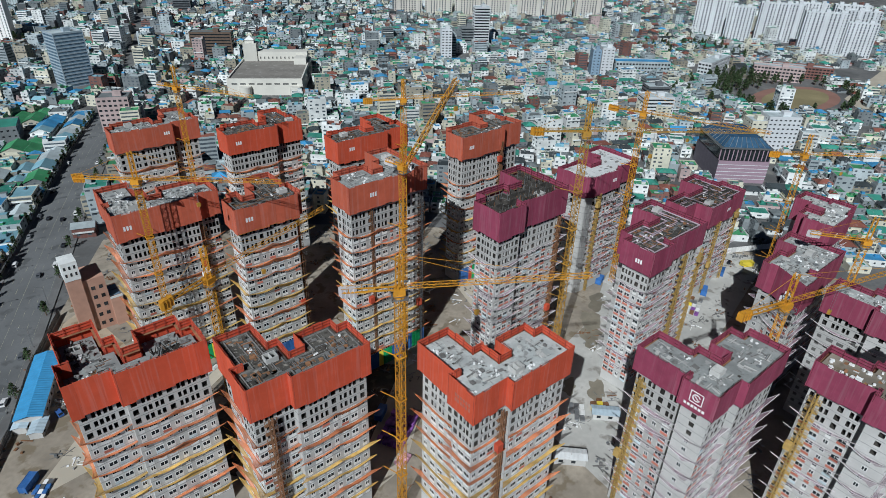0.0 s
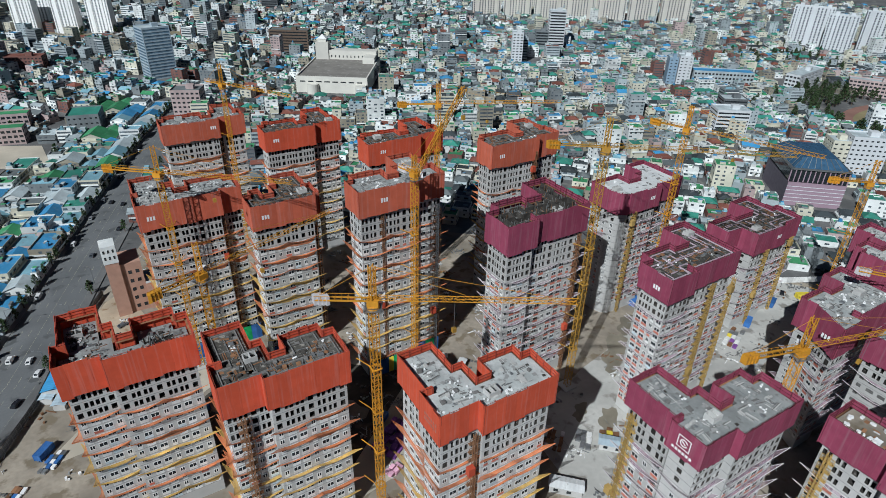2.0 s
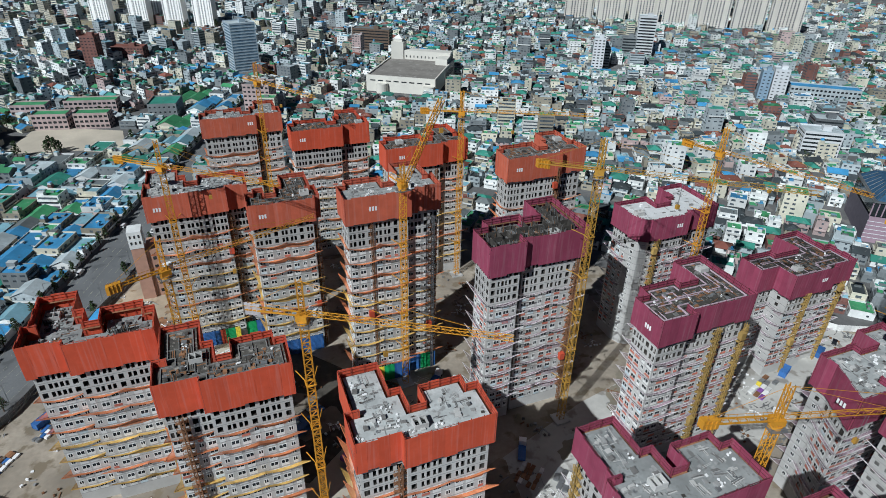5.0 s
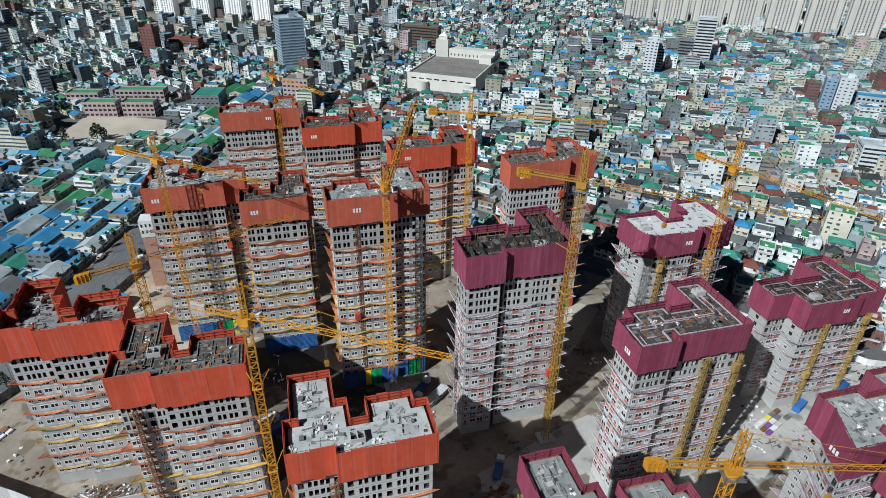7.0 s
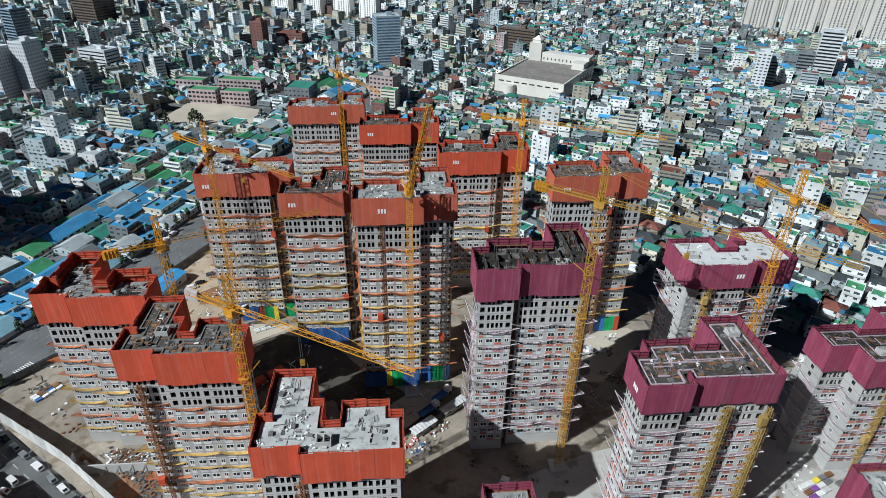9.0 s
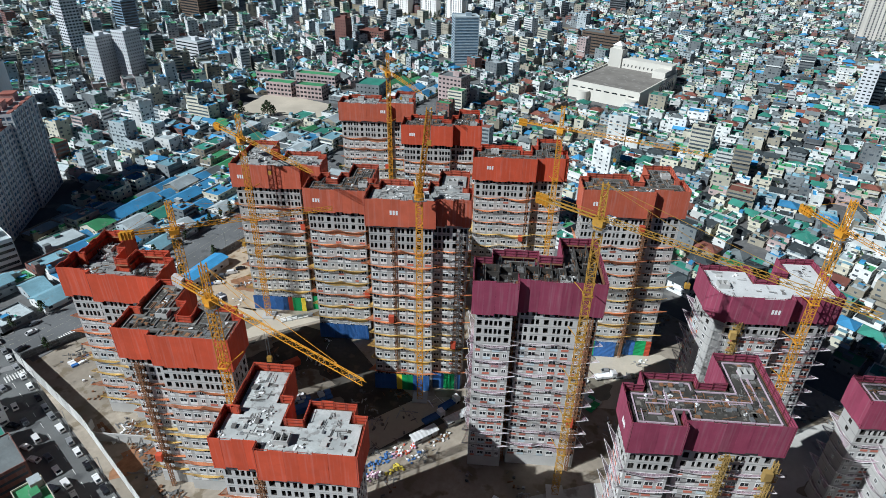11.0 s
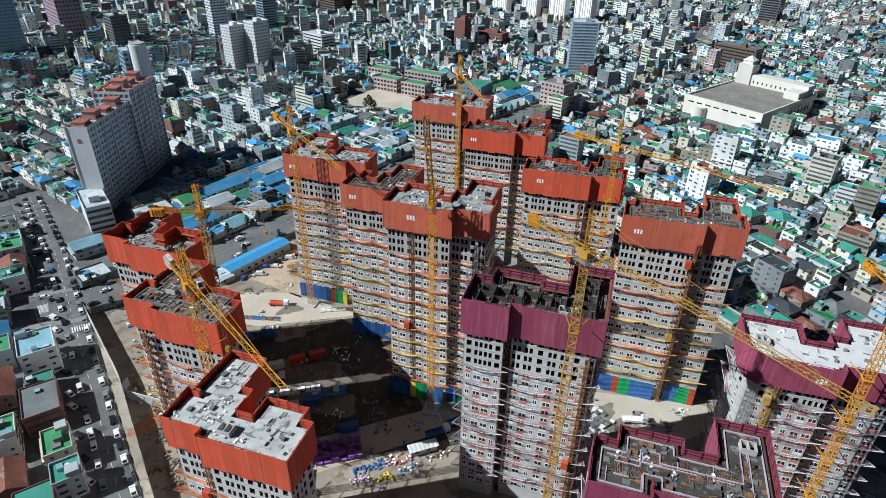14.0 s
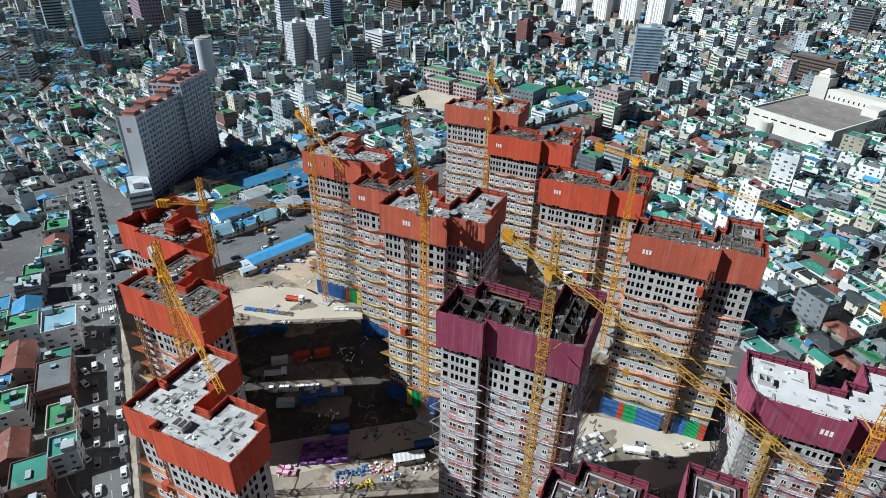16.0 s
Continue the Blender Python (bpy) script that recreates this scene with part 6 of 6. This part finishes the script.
for x, y, t, w, h in ((887, 466, -62, 48, 48), (872, 418, -62, 34, 45), (925, 388, -58, 56, 49), (978, 372, -58, 44, 48), (893, 318, -58, 50, 49),
                      (950, 300, -58, 50, 49), (912, 280, -58, 34, 40), (1010, 330, -58, 46, 48)):
    apartment(x, y, t, w, h, APT)
for k in range(7):
    apartment(615 + 38 * k, 835 - 30 * k, -39, 44, 53 + 3 * (k % 2), APT_BEIGE)
for k in range(4):
    apartment(690 + 50 * k, 900 - 34 * k, -39, 46, 56, APT_BEIGE)
for x, y, t in ((-62, 985, 10), (-12, 963, 10), (33, 936, 10), (71, 925, 10), (10, 985, 10)):
    apartment(x, y, t - 45, 30, 44, M["white"])

# the hotel with its glass crown
hotel = thing("hotel", pose(404, 176, 0, 0, 0, -41), "pink stone hotel with a dark glass hipped crown", "hotel")
W, D, H1, H2 = 33, 42, 15, 23
g = Geo(weld=True)
for i, ((x0, y0), (x1, y1)) in enumerate((((-W / 2, -D / 2), (W / 2, -D / 2)), ((W / 2, -D / 2), (W / 2, D / 2)), ((W / 2, D / 2), (-W / 2, D / 2)), ((-W / 2, D / 2), (-W / 2, -D / 2)))):
    g.face([(x0, y0, -0.3), (x1, y1, -0.3), (x1, y1, H1), (x0, y0, H1)], 1 if i == 3 else 0)
    g.face([(x0 * 0.97, y0 * 0.97, H1), (x1 * 0.97, y1 * 0.97, H1), (x1 * 0.97, y1 * 0.97, H2), (x0 * 0.97, y0 * 0.97, H2)], 2)
put("wall", g, [PINK, M["dark_brick"], M["glass"]], hotel)
for k in range(5):
    g = Geo()
    g.box(-W / 2 - 0.1, -D / 2 - 0.12, 2.4 + 2.4 * k, W / 2 + 0.1, -D / 2 + 0.05, 2.7 + 2.4 * k)
    put("cornice", g, [APT], hotel)
for k in range(13):
    g = Geo()
    x = -W / 2 + W * k / 12
    g.box(x - 0.3, -D / 2 - 0.1 + 0.6, H1, x + 0.3, -D / 2 + 1.0, H2)
    put("mullion", g, [PINK], hotel)
g = Geo()
g.box(-W / 2 - 0.4, -D / 2 - 0.4, H2, W / 2 + 0.4, D / 2 + 0.4, H2 + 0.8)
put("eave", g, [M["steel"]], hotel)
g = Geo(weld=True)
a, b, ta, tb, zt = W / 2 - 1.0, D / 2 - 1.0, W / 2 - 6.5, D / 2 - 6.5, H2 + 6.0
lo, hi = [(-a, -b), (a, -b), (a, b), (-a, b)], [(-ta, -tb), (ta, -tb), (ta, tb), (-ta, tb)]
for i in range(4):
    j = (i + 1) % 4
    g.face([(*lo[i], H2 + 0.8), (*lo[j], H2 + 0.8), (*hi[j], zt), (*hi[i], zt)])
g.face([(*q, zt) for q in hi])
put("glass_roof", g, [M["crown_glass"]], hotel)
for i in range(4):
    j = (i + 1) % 4
    for k in range(9):
        u = k / 8
        g = Geo()
        p = [lo[i][q] + (lo[j][q] - lo[i][q]) * u for q in (0, 1)]
        r = [hi[i][q] + (hi[j][q] - hi[i][q]) * u for q in (0, 1)]
        g.beam((*p, H2 + 0.95), (*r, zt + 0.15), 0.25)
        put("roof_rib", g, [M["steel"]], hotel)

# the salmon house with a white stair tower beside the site
pinkh = thing("tower_house", pose(13.5, 240.5, 0), "salmon-coloured house with a tall white stair tower", "house")
SALMON = mat("salmon_render", (0.46, 0.27, 0.20), 0.85, vary=0.1)
for name, box, m in (("stair_tower", (0, 0, 0, 5.2, 7, 26), SALMON), ("wall", (5.2, 1, 0, 13, 13, 24), SALMON), ("wall", (13, 0, 0, 17.5, 12, 13), SALMON),
                     ("tower_head", (-0.2, -0.2, 26, 5.4, 7.2, 34), LIGHT_WALL), ("terrace_rail", (13, -0.1, 13, 17.6, 0.1, 14), LIGHT_WALL)):
    g = Geo()
    g.box(*box)
    head = put(name, g, [m], pinkh)
    if name == "tower_head":
        for k in range(3):
            for f in range(2):
                g = Geo()
                g.box(0.5 + 1.7 * k, -0.28, 28 + 3.0 * f, 1.2 + 1.7 * k, -0.19, 29.4 + 3.0 * f)
                put("window", g, [M["glass"]], head)
for f in range(5):
    for k in range(2):
        g = Geo()
        g.box(7.6 + 2.8 * k, 0.93, 2 + 4.2 * f, 9.0 + 2.8 * k, 1.02, 3.6 + 4.2 * f)
        put("window", g, [M["glass"]], pinkh)
for k in range(2):
    g = Geo()
    g.prism([(13.4, 2 + 4.5 * k), (17.2, 2 + 4.5 * k), (17.2, 5.8 + 4.5 * k), (13.4, 5.8 + 4.5 * k)], 13.05, 13.5)
    put("solar_panel", g, [M["glass_blue"]], pinkh)

# school with green roofs and its sand field; the far stadium
sheet("sports_field", [(-84, 462), (-6, 448), (-10, 490), (-72, 520)], -0.2, M["sand"], "sandy school field")
for x, y, w in ((-59, 514, 25), (-30, 508, 25), (-34, 545, 40), (-78, 545, 26)):
    block(x, y, -12, w, 12, 11, ROSE, "three-storey school building with a green roof", "school", 3, 0.5, "green", bands=False, crown=False, name="school_building")
block(22, 520, -12, 22, 24, 12, GREY, "school hall with a dark green ridge roof", "school", 3, 0.3, "teal", crown=False, name="school_building")
sheet("sports_field", [(640 + 62 * math.cos(k * 0.2617), 232 + 34 * math.sin(k * 0.2617)) for k in range(24)], -0.22, M["track"], "red running track")
sheet("sports_field", [(640 + 50 * math.cos(k * 0.2617), 232 + 24 * math.sin(k * 0.2617)) for k in range(24)], -0.18, M["pitch_green"], "dry grass pitch inside the track")
sheet("sand_yard", [(662, 160), (658, 184), (681, 203), (876, 230), (900, 190)], -0.2, M["sand"], "bare earth of another building plot")
block(600, 384, -38, 60, 16, 12, PALE, "long building with a bright blue roof", floors=3, roof="blue", crown=False)
block(668, 336, 10, 60, 14, 15, APT, "long white school building with windows", "school", 4, 0.5, name="school_building")
block(700, 280, -60, 50, 13, 14, ROSE, "rose school building with many windows", "school", 4, 0.5, name="school_building")
block(735, 270, -60, 60, 13, 12, BRICK, "red brick school building", "school", 4, 0.5, name="school_building")
block(470, 280, -35, 26, 18, 18, APT, "white office building with dark window bands", floors=6, bands=True)
block(500, 300, -35, 20, 16, 18, DUSK, "dark office building with window bands", floors=6, bands=True)
road("road", RAIL, 52, -0.12, "curving gravel railway yard seen far off", "pitch_green")
g = Geo()
for off in range(-20, 24, 8):
    left, right = strip(RAIL, abs(2 * off) or 0.2)
    line = right if off > 0 else left
    for (x0, y0), (x1, y1) in zip(line, line[1:]):
        g.beam((x0, y0, 0.1), (x1, y1, 0.1), 1.9, h=0.3)
tagged(put("railway_track", g, [M["concrete_dark"]]), "dark rails and sleepers on the gravel yard", "railway", kind="stuff")

# ---------------------------------------------------------------- cars, lamps, trees, markings
def car(colour, van=False):
    root = tagged(new("car"), "", "car", "cars")
    g = Geo(weld=True)
    L, Wd = (4.9, 1.9) if van else (4.4, 1.78)
    prof = [(-L / 2, 0.35), (L / 2, 0.35), (L / 2, 0.75), (L / 2 - 0.9, 0.92), (L / 2 - 1.6, 1.85 if van else 1.42), (-L / 2 + (0.15 if van else 1.0), 1.9 if van else 1.42), (-L / 2 + 0.05, 0.95)]
    n = len(prof)
    for s in (-1, 1):
        q = [(x, s * (Wd / 2 - (0.14 if z > 1.2 else 0)), z) for x, z in prof]
        g.face(q if s < 0 else q[::-1])
    for i in range(n):
        (x0, z0), (x1, z1) = prof[i], prof[(i + 1) % n]
        w0, w1 = Wd / 2 - (0.14 if z0 > 1.2 else 0), Wd / 2 - (0.14 if z1 > 1.2 else 0)
        g.face([(x0, -w0, z0), (x0, w0, z0), (x1, w1, z1), (x1, -w1, z1)])
    shell = put("body", g, [colour], root)
    for name, i in (("windscreen", 3), ("rear_window", 5)):
        g = Geo()
        (x0, z0), (x1, z1) = prof[i], prof[i + 1]
        k = 0.1
        e = 0.02 if i == 3 else -0.02
        g.face([(x0 + (x1 - x0) * k + e, -0.66, z0 + (z1 - z0) * k + 0.02), (x0 + (x1 - x0) * k + e, 0.66, z0 + (z1 - z0) * k + 0.02),
                (x1 + (x0 - x1) * k + e, 0.6, z1 + (z0 - z1) * k + 0.02), (x1 + (x0 - x1) * k + e, -0.6, z1 + (z0 - z1) * k + 0.02)])
        put(name, g, [M["glass"]], shell)
    w = Geo()
    for k in range(10):
        a, b = 2 * math.pi * k / 10, 2 * math.pi * (k + 1) / 10
        w.face([(0.32 * math.cos(a), -0.1, 0.32 * math.sin(a)), (0.32 * math.cos(b), -0.1, 0.32 * math.sin(b)), (0.32 * math.cos(b), 0.1, 0.32 * math.sin(b)), (0.32 * math.cos(a), 0.1, 0.32 * math.sin(a))])
    for s in (-0.1, 0.1):
        w.face([(0.32 * math.cos(2 * math.pi * k / 10), s, 0.32 * math.sin(2 * math.pi * k / 10)) for k in range(10)])
    me = w.mesh("wheel", [M["tyre"]])
    for x in (-L / 2 + 0.85, L / 2 - 0.85):
        for y in (-Wd / 2 + 0.08, Wd / 2 - 0.08):
            put("wheel", me, None, root, pose(x, y, 0.32))
    return root


PAINTS = [("white", mat("car_white", (0.75, 0.75, 0.75), 0.3, vary=0.05, bump=0, spec=0.5)), ("silver", mat("car_silver", (0.42, 0.43, 0.45), 0.3, 0.5, vary=0.1, bump=0)),
          ("black", mat("car_black", (0.02, 0.02, 0.025), 0.25, vary=0.1, bump=0, spec=0.5)), ("grey", mat("car_grey", (0.15, 0.16, 0.18), 0.3, 0.3, vary=0.1, bump=0)),
          ("blue", mat("car_blue", (0.05, 0.12, 0.35), 0.3, vary=0.1, bump=0)), ("white", mat("van_white", (0.72, 0.72, 0.72), 0.35, vary=0.05, bump=0))]
PROTO = []
rng = random.Random(21)
spots = []
for (x0, y0), (x1, y1) in zip(STREET[1:], STREET[2:5]):
    length = math.hypot(x1 - x0, y1 - y0)
    ux, uy = (x1 - x0) / length, (y1 - y0) / length
    for off, lo, hi, slope in ((5.9, 5.6, 8.5, 0), (-1.2, 6, 12, 0), (-4.6, 7, 16, 25)):
        s = rng.uniform(0, 5)
        while s < length - 3:
            spots.append((x0 + ux * s + uy * off, y0 + uy * s - ux * off, math.degrees(math.atan2(uy, ux)) + slope + rng.uniform(-4, 4), 0.05))
            s += rng.uniform(lo, hi)
for (x0, y0), (x1, y1) in zip(ROAD[1:5], ROAD[2:6]):
    length = math.hypot(x1 - x0, y1 - y0)
    ux, uy = (x1 - x0) / length, (y1 - y0) / length
    for off, lo, hi in ((9.0, 12, 45), (3.2, 70, 200), (-4.0, 70, 200), (-9.2, 20, 60)):
        s = rng.uniform(0, 20)
        while s < length - 3:
            spots.append((x0 + ux * s + uy * off, y0 + uy * s - ux * off, math.degrees(math.atan2(uy, ux)) + rng.uniform(-3, 3), 0.03))
            s += rng.uniform(lo, hi)
for x, y, t in ((3, 204.5, 20), (4.5, 216, 25), (1.5, 211, 30), (6.0, 213, 20), (8.5, 222, 25), (11, 226, 30), (14, 233, 25), (5, 219, 25), (-3, 199, 100), (177, 169.5, 10),
                (30, 226, 40), (34, 232, 40), (262, 118, 20), (284, 110, 30)):
    spots.append((x, y, t, 0.04))
for k, (x, y, t, z) in enumerate(spots):
    i = rng.choices(range(6), (9, 5, 5, 4, 1, 3))[0]
    while len(PROTO) < 6:
        PROTO.append(None)
    m = pose(x, y, z, 0, 0, t)
    if PROTO[i] is None:
        PROTO[i] = tagged(car(PAINTS[i][1], i == 5), f"{PAINTS[i][0]} {'van' if i == 5 else 'car'} standing on grey asphalt")
        PROTO[i].matrix_basis = m
    else:
        copy_thing(PROTO[i], m)


def truck(x, y, turn, colour):
    root = thing("truck", pose(x, y, 0.04, 0, 0, turn), "flat-bed truck with a white cab on the site", "truck", "trucks")
    g = Geo()
    g.box(2.0, -1.2, 0.6, 4.0, 1.2, 2.7)
    cab = put("cab", g, [M["white"]], root)
    g = Geo()
    g.box(3.96, -1.0, 1.6, 4.03, 1.0, 2.4)
    put("windscreen", g, [M["glass"]], cab)
    g = Geo()
    g.box(-4.4, -1.25, 0.8, 1.8, 1.25, 1.1)
    for s in (-1.2, 1.2):
        g.box(-4.4, s - 0.04, 1.1, 1.8, s + 0.04, 1.7)
    put("bed", g, [M[colour]], root)
    for a in (-3.4, -2.2, 3.0):
        for s in (-1.1, 1.1):
            g = Geo()
            g.beam((a, s - 0.15, 0.5), (a, s + 0.15, 0.5), 0.9)
            put("wheel", g, [M["tyre"]], root)
    return root


for x, y, t, c in ((47, 144, 35, "panel_white"), (133, 104, 60, "blue"), (176, 166, 15, "white"), (113, 139, 40, "blue"), (118, 146, 45, "blue"), (24, 186, 15, "red"), (255, 112, -30, "yellow")):
    truck(x, y, t, c)


def street_lamp(x, y, turn):
    root = thing("street_lamp", pose(x, y, 0, 0, 0, turn), "grey steel street lamp beside the road", "street lamp", "street lamps")
    g = Geo()
    g.tube(0, 0, 0, 9.5, 0.12, 0, 8, 0.07)
    g.beam((0, 0, 9.4), (2.4, 0, 9.9), 0.1)
    pole = put("pole", g, [M["steel"]], root)
    g = Geo()
    g.box(2.2, -0.18, 9.82, 3.1, 0.18, 9.98)
    put("lamp_head", g, [M["steel"]], pole)


for line, wd, step in ((ROAD[1:5], 12.0, 30), (STREET[1:5], 7.8, 28)):
    for (x0, y0), (x1, y1) in zip(line, line[1:]):
        length = math.hypot(x1 - x0, y1 - y0)
        ux, uy = (x1 - x0) / length, (y1 - y0) / length
        s = 6.0
        while s < length:
            for side in (-1, 1):
                street_lamp(x0 + ux * s + uy * wd * side, y0 + uy * s - ux * wd * side, math.degrees(math.atan2(uy, ux)) + 90 * side)
            s += step


def markings(line, offsets, dash, gap, w, z, material="line"):
    g = Geo()
    for off in offsets:
        carry = 0.0
        for (x0, y0), (x1, y1) in zip(line, line[1:]):
            length = math.hypot(x1 - x0, y1 - y0)
            ux, uy = (x1 - x0) / length, (y1 - y0) / length
            s = carry
            while s < length:
                e = min(length, s + dash)
                p = [(x0 + ux * q + uy * (off + k * w / 2), y0 + uy * q - ux * (off + k * w / 2), z) for q, k in ((s, 1), (e, 1), (e, -1), (s, -1))]
                g.face(p)
                s += dash + gap
            carry = 0.0
    tagged(put("road_marking", g, [M[material]]), "worn white and yellow lane lines", "road marking", kind="stuff")


markings(ROAD[1:], (-3.5, 3.5, 6.8, -6.8), 4.0, 6.0, 0.15, 0.035, "line_worn")
markings(ROAD[1:], (0.0,), 60, 0, 0.12, 0.035, "line_worn")
markings(ROAD[1:], (-10.4, 10.4), 60, 0, 0.12, 0.035, "line_worn")
markings(STREET, (2.2,), 3.0, 4.0, 0.15, 0.055)
markings(STREET, (-6.8, 6.9), 60, 0, 0.12, 0.055, "line_worn")
for x, y, t in ((-45, 145, 52), (-70, 150, 140), (-40, 170, 60)):
    g = Geo()
    for k in range(8):
        g.box(-3 + 0.9 * k, -2, 0, -2.55 + 0.9 * k, 2, 0.012)
    ob = put("road_marking", g, [M["line"]], None, pose(x, y, 0.06, 0, 0, t))
    tagged(ob, "white zebra crossing stripes on the asphalt", "road marking", kind="stuff")
for (x0, y0), (x1, y1) in zip(ROAD[1:6], ROAD[2:7]):
    for side in (-1, 1):
        length = math.hypot(x1 - x0, y1 - y0)
        ux, uy = (x1 - x0) / length, (y1 - y0) / length
        g = Geo()
        o0, o1 = 11.0 * side, 14.2 * side
        p = [(x0 + ux * q + uy * o, y0 + uy * q - ux * o) for q, o in ((0, o0), (length, o0), (length, o1), (0, o1))]
        g.prism(p, -0.2, 0.16)
        tagged(put("pavement", g, [M["pavement"]]), "grey slab pavement with a raised kerb", "pavement", kind="structure")


def tree(x, y, h, rng, label="dark green pine with a ragged crown", z=-0.3):
    root = thing("tree", pose(x, y, z), label, "tree", "trees")
    g = Geo()
    g.tube(0, 0, 0, h * 0.75, 0.035 * h, 0, 7, 0.01 * h)
    for k in range(7):
        a, z = rng.uniform(0, 6.28), h * rng.uniform(0.35, 0.75)
        g.beam((0, 0, z), (math.cos(a) * h * 0.25, math.sin(a) * h * 0.25, z + h * 0.12), 0.12)
    put("trunk", g, [M["bark"]], root)
    g = Geo()
    for _ in range(170):
        z = rng.uniform(0.3, 1.0)
        r = h * 0.3 * (1.05 - z) ** 0.6 * rng.uniform(0.3, 1.1)
        a = rng.uniform(0, 6.28)
        c = Vector((math.cos(a) * r, math.sin(a) * r, z * h))
        u = Vector((rng.gauss(0, 1), rng.gauss(0, 1), rng.gauss(0, 0.6))).normalized() * h * rng.uniform(0.04, 0.085)
        v = Vector((rng.gauss(0, 1), rng.gauss(0, 1), rng.gauss(0, 0.6))).normalized() * h * rng.uniform(0.03, 0.07)
        g.face([tuple(c - u), tuple(c + v), tuple(c + u), tuple(c - v)])
    put("crown", g, [M["leaf"]], root)
    return root


rng = random.Random(33)
PINES = [tree(600 + 9 * k, 300 + 6 * k, 9 + k, rng) for k in range(4)]
for k in range(230):
    r = rng.random()
    if r < 0.4:
        x, y = rng.gauss(640, 40), rng.gauss(300, 16)
    elif r < 0.6:
        x, y = rng.gauss(770, 40), rng.gauss(420, 30)
    elif r < 0.8:
        a = rng.uniform(0, 6.28)
        x, y = 640 + 74 * math.cos(a), 232 + 46 * math.sin(a)
    elif r < 0.9:
        x, y = rng.uniform(-95, 0), rng.choice((456, 524)) + rng.uniform(-4, 4)
    else:
        x, y = rng.gauss(60, 120), rng.gauss(900, 12)
    copy_thing(PINES[k % 4], pose(x, y, -0.3, 0, 0, rng.uniform(0, 360)))
# trees on the avenue's pavements
STREET_TREES = [tree(-42 + 9 * k, 210, 6.5 + 0.8 * k, rng, "dark street tree standing on the avenue's pavement", 0.1) for k in range(2)]
k = 0
for (x0, y0), (x1, y1) in zip(ROAD[2:7], ROAD[3:7]):
    length = math.hypot(x1 - x0, y1 - y0)
    ux, uy = (x1 - x0) / length, (y1 - y0) / length
    for side, step in ((-12.6, 9.0), (12.6, 24.0)):
        s = rng.uniform(4, 8)
        while s < length:
            m = pose(x0 + ux * s + uy * side, y0 + uy * s - ux * side, 0.1, 0, 0, rng.uniform(0, 360))
            if k < 2:
                STREET_TREES[k].matrix_basis = m
            else:
                copy_thing(STREET_TREES[k % 2], m)
            k += 1
            s += step * rng.uniform(0.7, 1.4)
